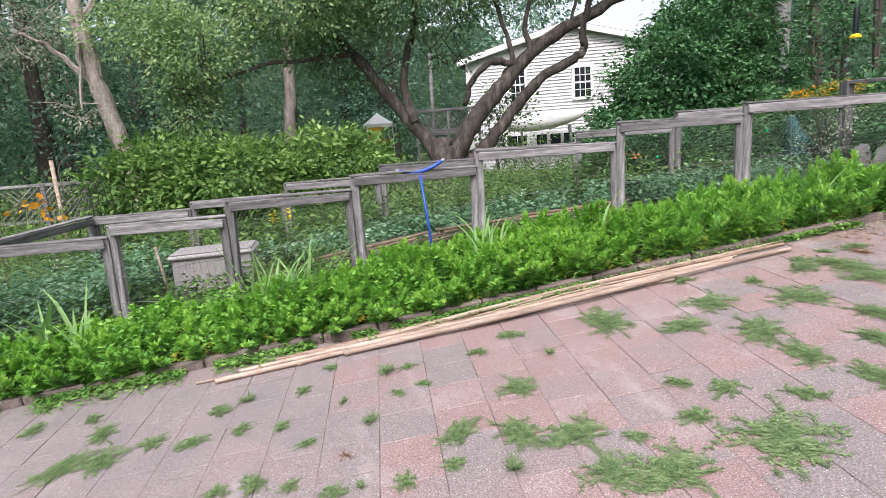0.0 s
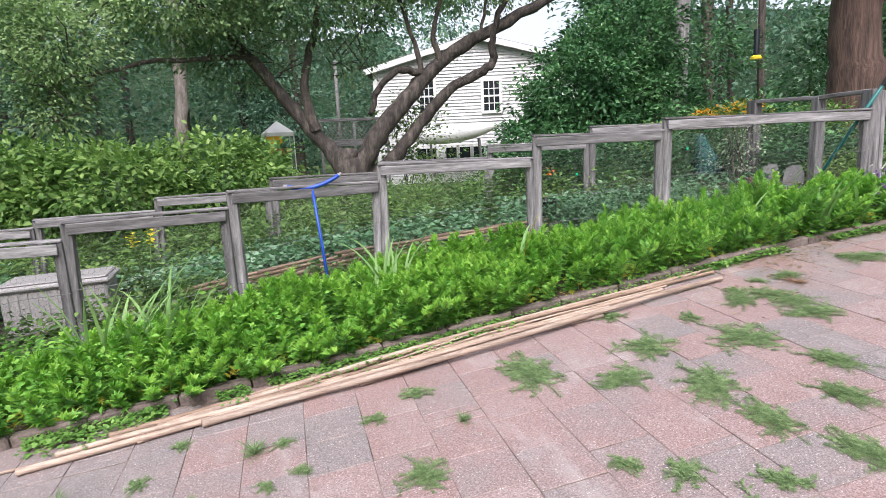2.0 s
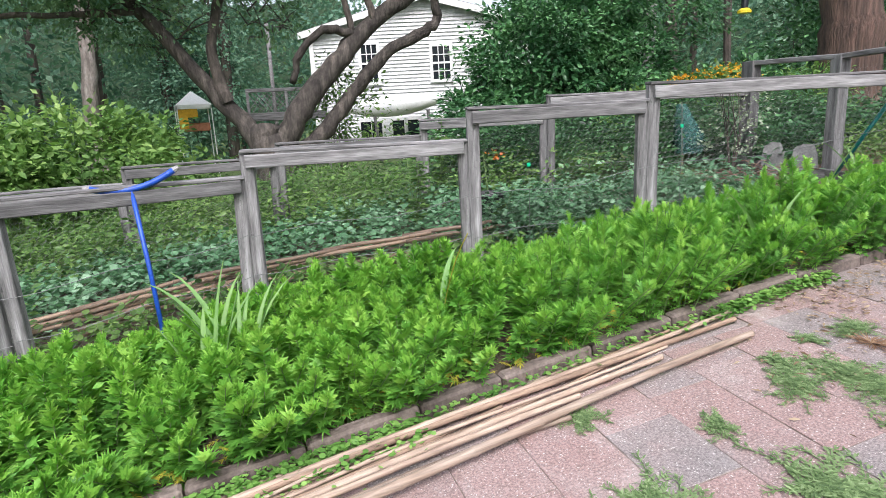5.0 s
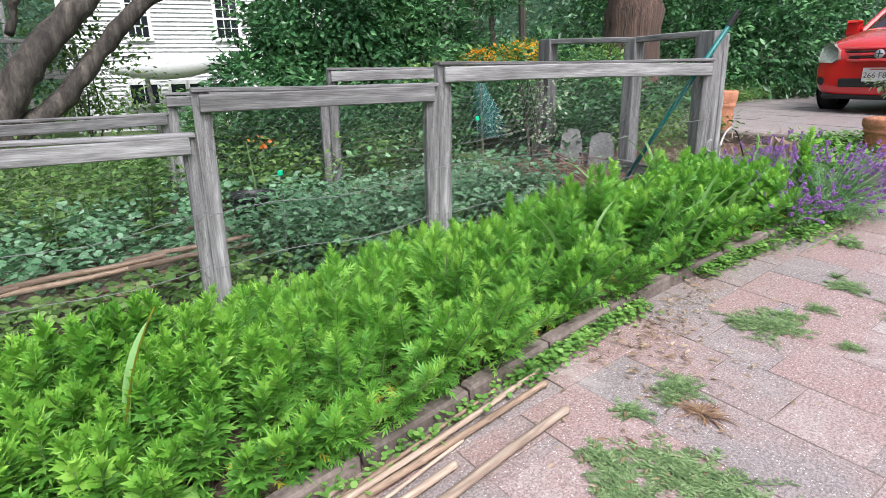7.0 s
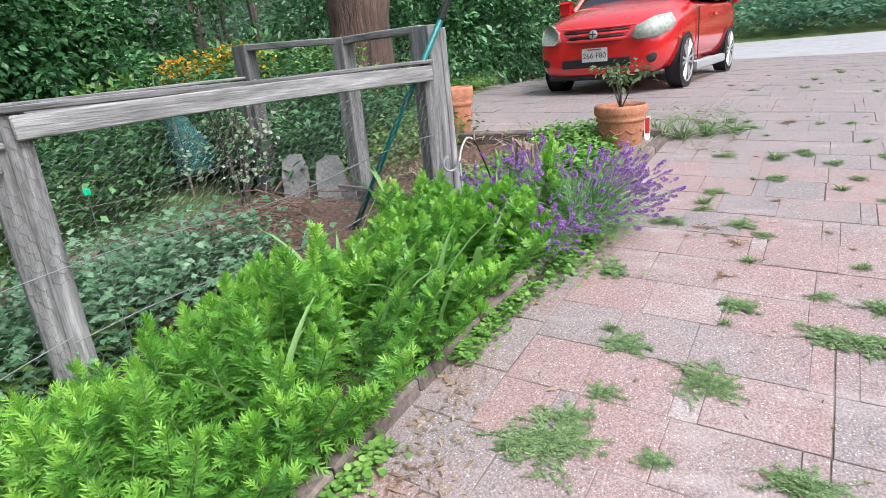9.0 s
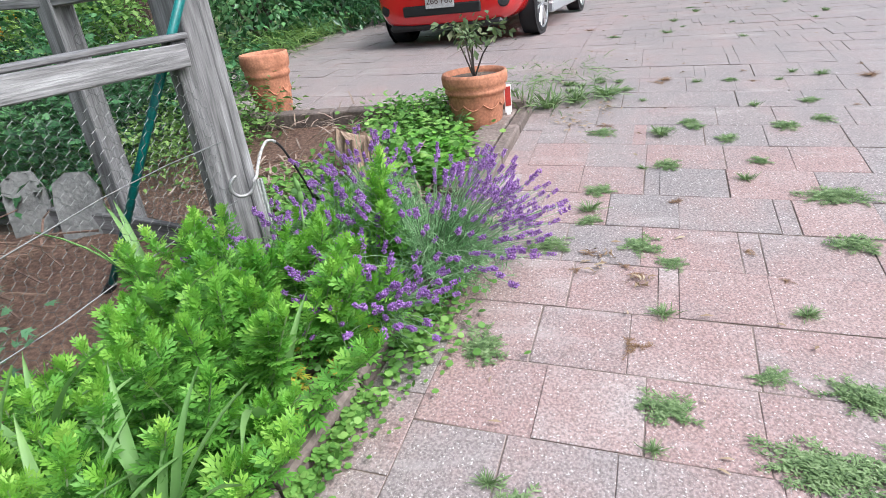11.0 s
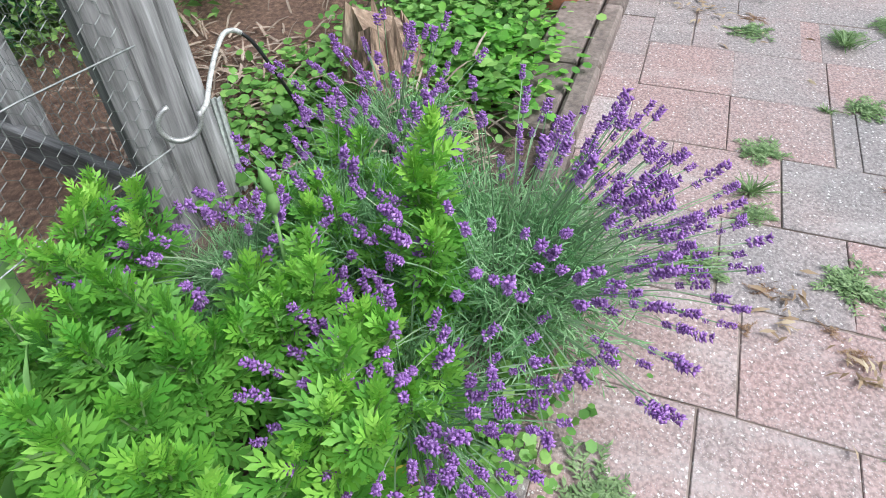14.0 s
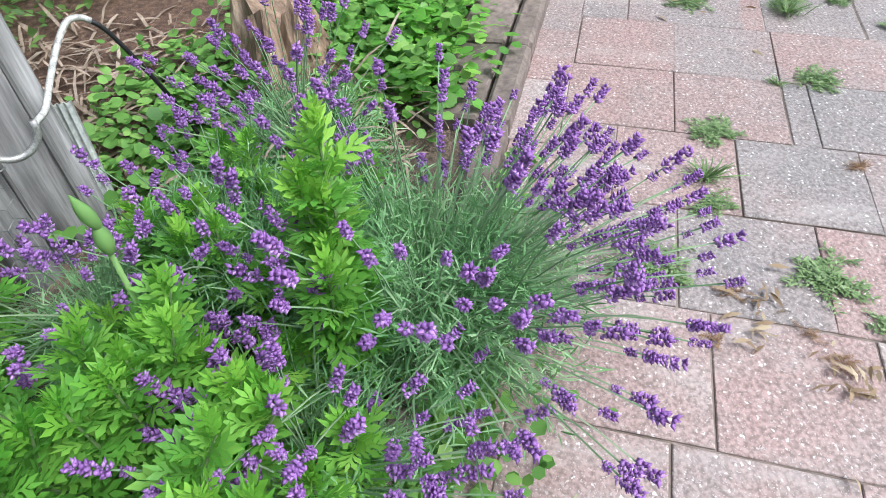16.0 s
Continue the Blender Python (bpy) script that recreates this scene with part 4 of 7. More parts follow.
def spike_mesh(seed):
    """A lavender flower head: uneven whorls of swollen buds round a stem, with a few open florets, along +z."""
    r = np.random.default_rng(seed)
    v, t = [], []
    L = r.uniform(0.02, 0.036)
    w = 5 + seed % 3
    for j in range(w):
        z = L * j / (w - 1) + r.normal() * 0.001
        k = 7 if j < w - 1 else 5
        for i in range(k):
            if r.random() < 0.1:
                continue
            a = 6.28 * i / k + j * 0.5 + r.normal() * 0.15
            rr = 0.0054 * (1 - 0.35 * j / w) * r.uniform(0.75, 1.25)
            c = np.array([math.cos(a) * rr, math.sin(a) * rr, z + r.normal() * 0.002])
            d = unit(np.array([math.cos(a), math.sin(a), r.uniform(0.3, 1.2)]))
            s = unit(np.cross(d, [0, 0, 1.0]))
            q = np.cross(s, d)
            wide = r.random() < 0.25
            l, b = (0.004, 0.0046) if wide else (r.uniform(0.005, 0.0078), 0.0029)
            o = len(v)
            v += [c - d * l * 0.5, c + s * b, c + q * b, c - s * b, c - q * b, c + d * l]
            t += [(o, o + 2, o + 1), (o, o + 3, o + 2), (o, o + 4, o + 3), (o, o + 1, o + 4), (o + 5, o + 1, o + 2), (o + 5, o + 2, o + 3), (o + 5, o + 3, o + 4), (o + 5, o + 4, o + 1)]
    return fast_mesh("flower_spike", v, t, M["purple"])


SPIKES = [spike_mesh(k) for k in range(10)]


def lavender(x, y, label, n, reach, fans, leaves, seed, size, slack=1.0):
    """fans: (share, middle azimuth, spread, lowest and highest rise) in radians of the flower stems."""
    r = np.random.default_rng(seed)
    top = thing("lavender_bush", label, "lavender", "lavender bushes", pose(x, y, height(x, y)))
    # leafy shoots: narrow grey-green leaves set along stalks that fan out from the base
    stalks = leaves // 16
    az, el = r.uniform(0, 6.28, stalks), np.arccos(r.random(stalks) ** 0.75 * 0.97)
    out = np.stack([np.cos(az) * np.sin(el), np.sin(az) * np.sin(el), np.cos(el) * 0.85], 1)
    length = size * r.uniform(0.65, 1.12, stalks)
    i = np.repeat(np.arange(stalks), 16)
    u = r.uniform(0.3, 1.0, len(i)) ** 0.7
    pos = out[i] * (length[i] * u)[:, None] + np.array([0, 0, 0.03]) + 0.006 * r.normal(size=(len(i), 3))
    ahead = out[i] + 0.85 * r.normal(size=(len(i), 3))
    part("foliage", fast_mesh("foliage", *strew(NEEDLE, pos, ahead, np.array([0, 0, 1.0]) + 0.7 * r.normal(size=(len(i), 3)), r.uniform(0.026, 0.052, len(i))), M["lav_leaf"]), None, top)
    st = Build()
    heads = 0
    for k in range(n):
        pick, acc = r.random(), 0
        for share, mid, spread, low, high in fans:
            acc += share
            if pick <= acc:
                break
        a = mid + r.normal() * spread
        L = reach * r.uniform(0.72, 1.15)
        b = size * 0.5 * np.array([math.cos(a), math.sin(a)]) * r.random()
        p = np.array([b[0], b[1], 0.07])
        pts, ang = [], r.uniform(low, high) + 0.2
        for _ in range(6):
            pts.append(tuple(p))
            p = p + L / 5 * np.array([math.cos(a) * math.cos(ang), math.sin(a) * math.cos(ang), math.sin(ang)])
            ang -= r.uniform(0.02, 0.15) * slack
            a += r.normal() * 0.05
        st.tube(pts, [0.0015] * 6, 3, False)
        d = (Vector(pts[-1]) - Vector(pts[-2])).normalized() + Vector((0, 0, 0.15))
        q = d.to_track_quat("Z", "Y").to_matrix().to_4x4()
        s = r.uniform(0.85, 1.4)
        part("flower_spike", SPIKES[k % 10], None, top, m=Matrix.Translation(pts[-1]) @ q @ Matrix.Diagonal((s, s, s * r.uniform(0.75, 1.05), 1)))
        if k % 4 == 0:
            part("flower_spike", SPIKES[(k + 3) % 10], None, top, m=Matrix.Translation(Vector(pts[-1]) - d.normalized() * 0.03) @ q @ Matrix.Diagonal((s * 0.75, s * 0.75, s * 0.4, 1)))
    tagged(part("stalkwork", st, M["lav_stem"], top), kind="stuff")


lavender(6.66, 3.84, "full lavender bush in purple bloom spilling over the paving", 210, 0.37, [(0.47, -1.5, 0.5, 0.15, 0.95), (0.16, -0.2, 0.6, 0.5, 1.2), (0.11, -2.9, 0.4, 0.3, 1.0), (0.26, -1.6, 2.2, 0.75, 1.35)], 13000, 91, 0.33)
lavender(6.32, 3.98, "low lavender in purple bloom beside the edging", 112, 0.25, [(0.6, -2.3, 0.8, 0.1, 0.9), (0.4, 1.9, 1.2, 0.6, 1.4)], 3600, 94, 0.19)
lavender(6.57, 4.46, "small lavender in purple bloom at the foot of the corner post", 52, 0.28, [(0.5, 2.6, 0.7, 0.3, 1.1), (0.5, -2.4, 1.3, 0.5, 1.3)], 3000, 92, 0.18)
lavender(6.74, 4.24, "leafy lavender in bloom behind the bright green shoots", 36, 0.27, [(1, 2.2, 1.8, 0.5, 1.4)], 8000, 95, 0.27)
lavender(7.12, 4.2, "lavender in purple bloom before a weathered stump", 58, 0.3, [(1, 1.8, 1.8, 0.5, 1.45)], 5500, 93, 0.24)


def iris_pod():
    """A stalk with two swollen green seed pods."""
    x, y = 6.43, 4.24
    top = thing("iris_stalk", "green iris stalk with swollen seed pods above the lavender", "plant", m=pose(x, y, height(x, y)))
    part("stem", Build().tube([(0, 0, -0.02), (0.01, 0.0, 0.25), (-0.012, -0.025, 0.43)], [0.005, 0.0045, 0.004], 6), M["iris"], top, smooth=True)
    for px, py, pz, tip, s in ((-0.014, -0.028, 0.43, (-0.004, -0.005, 0.05), 1.0), (-0.016, -0.034, 0.475, (-0.012, 0.004, 0.06), 0.85)):
        d = Vector(tip).normalized().to_track_quat("Z", "Y").to_matrix().to_4x4()
        b = Build().lathe([(0.001, 0), (0.008 * s, 0.008), (0.012 * s, 0.025), (0.01 * s, 0.042), (0.004, 0.056), (0.0008, 0.066)], 9)
        part("seed_pod", b, M["iris"], top, "pale green pod", smooth=True, m=Matrix.Translation((px, py, pz)) @ d)


iris_pod()


# ---- weeds in the paving ----
LANCE = ([(0, 0, 0), (0.45, 0.15, 0.05), (1, 0, -0.06), (0.45, -0.15, 0.05)], [(0, 2, 1), (0, 3, 2)])


def weed_mesh(seed, grass, runners=22, leaf_size=0.14):
    """A flat mat of creeping runners set with small leaves, or a tuft of grass; about 1 across. Meshes of leaves and of stems."""
    r = np.random.default_rng(seed)
    st = Build()
    P, A = [], []
    if grass:
        n = 90
        az, rr = r.uniform(0, 6.28, n), np.abs(r.normal(size=n)) * 0.22
        P = np.stack([rr * np.cos(az), rr * np.sin(az) * 0.6, 0 * rr], 1)
        A = np.stack([np.cos(az) * 0.9, np.sin(az) * 0.9, r.uniform(0.2, 1.2, n)], 1) + 0.3 * r.normal(size=(n, 3)) * [1, 1, 0.3]
        leaf, size = BLADE, r.uniform(0.35, 0.95, n)
        for k in range(5):
            a = r.uniform(0, 6.28)
            st.tube([(0, 0, 0), (0.2 * math.cos(a), 0.2 * math.sin(a), 0.25), (0.42 * math.cos(a), 0.42 * math.sin(a), 0.4)], [0.012, 0.01, 0.006], 3, False)
    else:
        for k in range(runners):
            a = r.uniform(0, 6.28)
            L = r.uniform(0.4, 0.95) * (1 + 0.22 * math.sin(2 * a + seed))
            p, q, pts = np.array([r.normal() * 0.12, r.normal() * 0.1, 0.05]), a, []
            for j in range(9):
                pts.append(tuple(p))
                for s in (-1, 1):
                    for _ in range(2):
                        e = q + s * r.uniform(0.5, 1.3)
                        P.append(p + [r.normal() * 0.02, r.normal() * 0.02, r.uniform(0, 0.22) * (1.1 - j / 9)])
                        A.append([math.cos(e), math.sin(e), r.uniform(0.0, 0.6)])
                p = p + L / 9 * np.array([math.cos(q), math.sin(q), 0])
                q += r.normal() * 0.4
            st.tube(pts[::2], [0.012] * 5, 3, False)
        P, A = np.array(P), np.array(A)
        leaf, size = LANCE, leaf_size * r.uniform(0.65, 1.35, len(P))
    up = np.array([0, 0, 1.0]) + 0.35 * r.normal(size=P.shape)
    return fast_mesh("leaves", *strew(leaf, P, A, up, size), M["weed"]), st.mesh("runner", M["weed"])


WIDE = [weed_mesh(140 + k, False, 52, 0.095) for k in range(4)]
DRY = [weed_mesh(150 + k, False, 9, 0.1) for k in range(4)]
MATS, GRASSES = [weed_mesh(100 + k, False) for k in range(7)], [weed_mesh(120 + k, True) for k in range(5)]
# the same in rusty brown, withered
M["withered"] = leaf_mat("withered_leaf", (0.12, 0.065, 0.04), (0.26, 0.15, 0.09), (0.4, 0.29, 0.17), 0.2, 0.8, 4)
WITHERED = []
for lv, stm in DRY + GRASSES[:1]:
    pair = (lv.copy(), stm.copy())
    for me in pair:
        me.materials.clear()
        me.materials.append(M["withered"])
    WITHERED.append(pair)
GREEN_WEEDS_A = [(6.86, 3.38, 0.105), (6.84, 3.02, 0.093), (6.72, 2.93, 0.056), (7.34, 3.16, 0.079), (7.15, 3.21, 0.063), (7.6, 2.81, 0.085), (8.08, 2.76, 0.063), (7.9, 2.46, 0.068), (7.61, 2.38, 0.064), (7.41, 2.49, 0.049), (8.17, 2.6, 0.071), (8.13, 1.92, 0.066), (8.04, 2.13, 0.096), (7.22, 2.18, 0.134), (6.84, 2.25, 0.097), (6.41, 2.56, 0.042), (6.12, 2.75, 0.061), (5.99, 3.06, 0.098), (5.84, 3.11, 0.031), (6.23, 3.6, 0.097), (6.04, 2.53, 0.113), (5.8, 2.71, 0.138), (5.78, 2.57, 0.104), (5.61, 3.45, 0.094), (5.71, 3.53, 0.041), (5.31, 3.49, 0.07), (5.44, 3.17, 0.125), (5.15, 3.58, 0.08), (7.06, 3.21, 0.066), (8.0, 2.78, 0.07), (8.07, 3.1, 0.08), (8.1, 2.59, 0.062), (7.57, 2.93, 0.029)]
GREEN_WEEDS_B = [(6.41, 3.0, 0.046), (5.03, 3.61, 0.162), (5.03, 3.31, 0.056), (5.04, 2.92, 0.114), (4.12, 3.76, 0.08), (3.84, 3.72, 0.098), (4.34, 3.7, 0.112), (3.94, 3.49, 0.219), (3.74, 3.58, 0.163), (3.92, 3.34, 0.143), (2.93, 3.91, 0.1), (3.28, 3.57, 0.101), (4.99, 3.71, 0.1), (1.19, 2.98, 0.129), (1.44, 3.73, 0.098), (1.53, 3.3, 0.054), (2.06, 3.54, 0.239), (2.77, 3.4, 0.19), (2.4, 3.16, 0.154), (1.92, 2.55, 0.096), (2.07, 2.39, 0.11), (1.78, 2.24, 0.102), (2.31, 2.16, 0.094), (2.68, 2.85, 0.228), (2.64, 2.47, 0.159), (3.26, 3.14, 0.217), (3.84, 3.14, 0.165), (3.06, 2.42, 0.151), (2.71, 2.11, 0.152), (1.97, 1.93, 0.253), (1.24, 2.39, 0.154), (1.02, 2.53, 0.17), (0.76, 2.69, 0.131)]
GREEN_WEEDS_C = [(1.25, 2.06, 0.154), (1.45, 1.94, 0.179), (0.66, 2.44, 0.081), (0.9, 2.28, 0.065), (1.48, 2.23, 0.069), (1.15, 3.59, 0.075), (3.34, 2.67, 0.164), (-0.49, 3.73, 0.105), (-0.33, 3.77, 0.066), (-0.61, 3.39, 0.097), (-1.2, 3.83, 0.14), (-1.32, 3.49, 0.171), (-1.11, 3.46, 0.154), (-0.85, 3.51, 0.089), (-0.12, 3.28, 0.081), (0.02, 3.7, 0.077), (0.01, 3.01, 0.065), (-0.35, 3.39, 0.072), (-0.24, 2.76, 0.102), (-0.42, 2.78, 0.083), (-0.07, 2.66, 0.059), (0.12, 2.51, 0.075), (0.43, 2.42, 0.082), (0.36, 3.06, 0.065), (0.57, 3.31, 0.058), (0.72, 3.35, 0.059), (0.24, 3.38, 0.047), (0.21, 3.96, 0.068), (0.55, 3.65, 0.076), (0.69, 3.65, 0.063), (-1.76, 4.56, 0.117), (-1.34, 4.12, 0.089), (-1.7, 4.17, 0.108), (-1.34, 4.45, 0.063), (0.24, 2.49, 0.037)]
BROWN_WEEDS = [(6.79, 3.23, 0.057), (6.25, 3.12, 0.088), (6.79, 2.64, 0.047), (6.6, 2.56, 0.033), (7.21, 2.83, 0.039), (8.18, 3.06, 0.08), (6.67, 3.28, 0.043), (6.64, 3.05, 0.058), (6.7, 3.1, 0.046), (4.27, 3.58, 0.109), (0.19, 2.79, 0.081)]


def tilt(x, y):
    """The ground's slope at a place, as a turn."""
    e = 0.05
    n = Vector(((height(x - e, y) - height(x + e, y)) / (2 * e), (height(x, y - e) - height(x, y + e)) / (2 * e), 1)).normalized()
    a = Vector((1, 0, 0))
    a = (a - n * a.dot(n)).normalized()
    return Matrix((a, n.cross(a), n)).transposed().to_4x4()


def tuft(x, y, r, k, dead=False):
    """A weed at a joint, drawn out along the courses."""
    s = r * (1.1 if dead else 1.4)
    grass = r < 0.055 or (k % 5 == 4 and r < 0.08)
    leaves, stems = WITHERED[k % 5] if dead else GRASSES[k % 5] if grass else WIDE[k % 4] if r > 0.11 else MATS[k % 7]
    label = "withered rusty-brown weed lying in a paving joint" if dead else "small tuft of green grass in a paving joint" if grass else "flat mat of green weed spreading from a paving joint"
    m = Matrix.Translation((x, y, height(x, y) + 0.002)) @ tilt(x, y) @ pose(0, 0, 0, 0, 0, -98 + 25 * math.sin(k * 2.1) + 180 * (k % 2)) @ Matrix.Diagonal((s, s * (0.68 + 0.09 * (k % 4)), (min(s, 0.14) * 0.75 if grass else min(s, 0.16) * 0.42) * (0.6 if dead else 1), 1))
    top = thing("weed_tuft", label, "weed", "paving weeds", m)
    part("leaves", leaves, None, top)
    part("runner", stems, None, top)


for k, (x, y, r) in enumerate(GREEN_WEEDS_A + GREEN_WEEDS_B + GREEN_WEEDS_C):
    tuft(x, y, r, k)
for k, (x, y, r) in enumerate(BROWN_WEEDS):
    tuft(x, y, r, k, True)
rw = random.Random(5)
for k in range(80):
    x, y = rw.uniform(8.3, 13.5), rw.uniform(-1.5, 3.2)
    if k % 3 == 0:
        x, y = rw.uniform(8.75, 9.1), rw.uniform(0.6, 3.4)
    tuft(x, y, rw.uniform(0.025, 0.07), k, rw.random() < 0.45)


# upright grass by the flower pot, at the end of the edging
for k, (x, y, h) in enumerate(((8.5, 3.56, 0.26), (8.56, 3.4, 0.2), (8.66, 3.22, 0.14), (8.74, 3.02, 0.12), (8.1, 3.98, 0.24), (8.0, 4.05, 0.2))):
    top = thing("grass_tuft", "upright green grass growing beside the flower pot", "grass", "pot grasses", pose(x, y, height(x, y), 0, 0, 70 * k) @ Matrix.Diagonal((0.17, 0.17, h, 1)))
    part("leaves", GRASSES[k % 5][0], None, top)
    part("runner", GRASSES[k % 5][1], None, top)


# ---- bamboo poles along the edging ----
def pole(a, b, r, k):
    """A dry bamboo cane with swollen joints, slightly bowed."""
    a, b = Vector((*a, 0)), Vector((*b, 0))
    g = random.Random(k)
    L = (b - a).length
    n = int(L / 0.28)
    pts, rad = [], []
    bow, kink = g.uniform(-0.05, 0.05), g.uniform(0.01, 0.03)
    for i in range(n + 1):
        for du, s in ((-0.012, 1.0), (0.0, 1.16), (0.012, 1.0)):
            u = i / n + du / L
            p = a.lerp(b, u)
            z = height(p.x, p.y) + r + 0.002 + (k % 3) * 0.012 * math.sin(math.pi * u)
            pts.append((p.x, p.y + bow * math.sin(math.pi * u) + kink * math.sin(7 * u + k), z))
            rad.append(r * s * (1 - 0.3 * u))
    me = Build().tube(pts, [0.88 * q for q in rad], 8).mesh("bamboo_pole", M["old_cane" if k % 3 == 1 else "bamboo"], True)
    ob = new("bamboo_pole", me)
    tagged(ob, "long dry straw-coloured bamboo pole lying along the edging", "bamboo pole", "bamboo poles")


POLES = [((0.2, 4.34), (2.4, 4.2), 0.009), ((1.3, 4.22), (3.7, 4.16), 0.008), ((0.6, 4.14), (2.9, 4.23), 0.009), ((-0.7, 4.28), (1.2, 4.2), 0.01), ((-0.3, 4.22), (2.3, 4.3), 0.011), ((0.9, 4.12), (3.6, 4.14), 0.011), ((0.0, 4.16), (1.9, 4.06), 0.012), ((1.6, 4.3), (3.9, 4.22), 0.012), ((0.33, 4.08), (3.95, 3.92), 0.026), ((-0.56, 4.19), (3.49, 4.06), 0.022), ((-0.15, 4.33), (4.04, 4.12), 0.02), ((0.1, 4.28), (4.1, 4.19), 0.018), ((0.7, 4.36), (3.2, 4.27), 0.012), ((0.5, 4.2), (2.7, 4.16), 0.016), ((-0.4, 4.25), (3.0, 4.02), 0.02), ((1.2, 4.02), (2.87, 3.94), 0.017)]
for k, (a, b, r) in enumerate(POLES):
    pole(a, b, r, k)


# ---- inside the vegetable garden ----
def crops(label, x0, x1, lo, hi, n, size, h, material, shape, seed, name="crop_plants"):
    r = np.random.default_rng(seed)
    m = n // 18
    cx = r.uniform(x0, x1, m)
    cy = np.array([lo(a) + (hi(a) - lo(a)) * r.random() for a in cx])
    ch = h * r.uniform(0.5, 1.3, m)
    i = np.repeat(np.arange(m), 18)
    off = r.normal(size=(len(i), 2)) * 0.09
    x, y = cx[i] + off[:, 0], cy[i] + off[:, 1]
    z = np.array([height(a, b) for a, b in zip(x, y)]) + ch[i] * r.random(len(i)) ** 0.6
    # clear ground round the storage box and the netting cover
    free = ~((x > -1.55) & (x < -0.2) & (y > 6.75) & (y < 7.9)) & ~((y > 6.2) & (y < 7.4) & (np.abs(x - 7.15 + (7.2 - y) * 0.5) < 0.25))
    x, y, z, off = x[free], y[free], z[free], off[free]
    i = i[free]
    az = np.arctan2(off[:, 1], off[:, 0]) + r.normal(size=len(i)) * 0.7
    v = strew(shape, np.stack([x, y, z], 1), np.stack([np.cos(az), np.sin(az), r.normal(size=len(i)) * 0.35], 1), np.array([0, 0, 1.0]) + 0.35 * r.normal(size=(len(i), 3)), size * r.uniform(0.6, 1.3, len(i)))
    tagged(part(name, fast_mesh(name, *v, material), None), label, "plants", kind="stuff")


F = lambda x: along(FRONT, x)
B = lambda x: along(BACK, x)
crops("low green strawberry and herb leaves filling the garden beds", -2.8, 4.9, lambda x: F(x) + 0.8, lambda x: B(x) - 0.05, 15000, 0.055, 0.26, M["crop_leaf"], ROUND, 201)
crops("leafy weeds at the low end of the vegetable garden", -2.9, 0.6, lambda x: F(x) + 0.12, lambda x: F(x) + 1.1, 4200, 0.075, 0.3, M["shrub_leaf"], SIMPLE, 213, "low_end_weeds")
crops("weedy green growth along the back of the garden", -2.8, 5.5, lambda x: B(x) - 0.7, lambda x: B(x) + 0.9, 13000, 0.07, 0.5, M["shrub_leaf"], SIMPLE, 202, "weedy_growth")
crops("blue-green broad vegetable leaves behind the netting", 4.0, 5.9, lambda x: F(x) + 0.12, lambda x: F(x) + 0.95, 9500, 0.062, 0.36, M["crop_leaf"], TRIFID, 203, "vegetable_leaves")
crops("small leafy plants growing at the foot of the fence", -2.8, 5.0, lambda x: F(x) + 0.03, lambda x: F(x) + 0.5, 4200, 0.055, 0.18, M["shrub_leaf"], ROUND, 204, "fence_weeds")
crops("dark ferny growth beyond the back fence", 4.6, 9.0, lambda x: B(x) + 0.15, lambda x: B(x) + 1.7, 14000, 0.08, 0.75, M["dark_leaf"], SIMPLE, 205, "fern_growth")
crops("long grass and leafy weeds beyond the back fence", -3.5, 4.4, lambda x: B(x) + 0.5, lambda x: B(x) + 2.2, 9000, 0.16, 0.4, M["shrub_leaf"], BLADE, 206, "long_grass")
crops("green weeds in the corner bed by the flower pot", 7.3, 8.45, lambda x: 3.95, lambda x: 4.45, 4000, 0.036, 0.16, M["creeper"], ROUND, 207, "corner_weeds")
crops("dry straw-coloured weeds in the corner bed", 7.8, 8.5, lambda x: 4.5, lambda x: 5.3, 130, 0.14, 0.16, M["bamboo"], BLADE, 208, "dry_weeds")
crops("round-leaved green violets spilling over the edging below the lavender", 6.0, 6.5, lambda x: along(EDGE, x) - 0.06, lambda x: along(EDGE, x) + 0.08, 1000, 0.024, 0.08, M["creeper"], ROUND, 231, "violets")
crops("leafy green weeds beside the corner post", 7.5, 8.6, lambda x: 5.2, lambda x: 5.9, 2200, 0.05, 0.3, M["shrub_leaf"], SIMPLE, 209, "tall_weeds")
crops("broad-leaved weed by the edging slabs", 7.45, 7.75, lambda x: 3.93, lambda x: 4.1, 520, 0.042, 0.15, M["mum"], ROUND, 210, "broad_weeds")
crops("thin green grass growing by the flower pot", 8.4, 9.4, lambda x: 3.05, lambda x: 3.6, 380, 0.1, 0.08, M["weed"], BLADE, 211, "thin_grass")
crops("grass along the edge of the drive under the shrubs", 9.2, 15.0, lambda x: 6.3, lambda x: 6.9, 2600, 0.13, 0.22, M["shrub_leaf"], BLADE, 212, "verge_grass")


crops("dark leafy weeds growing behind the end fence", 7.15, 9.6, lambda x: 5.9, lambda x: 8.0, 12000, 0.08, 0.42, M["dark_leaf"], SIMPLE, 214, "shade_weeds")
crops("dry straw lying on the mulch behind the lavender", 6.95, 7.9, lambda x: 4.65, lambda x: 5.3, 420, 0.13, 0.06, M["bamboo"], BLADE, 232, "straw")
crops("clump of upright grass leaves beside the edging", 7.6, 7.75, lambda x: 3.95, lambda x: 4.15, 60, 0.26, 0.05, M["mum"], BLADE, 216, "grass_clump")


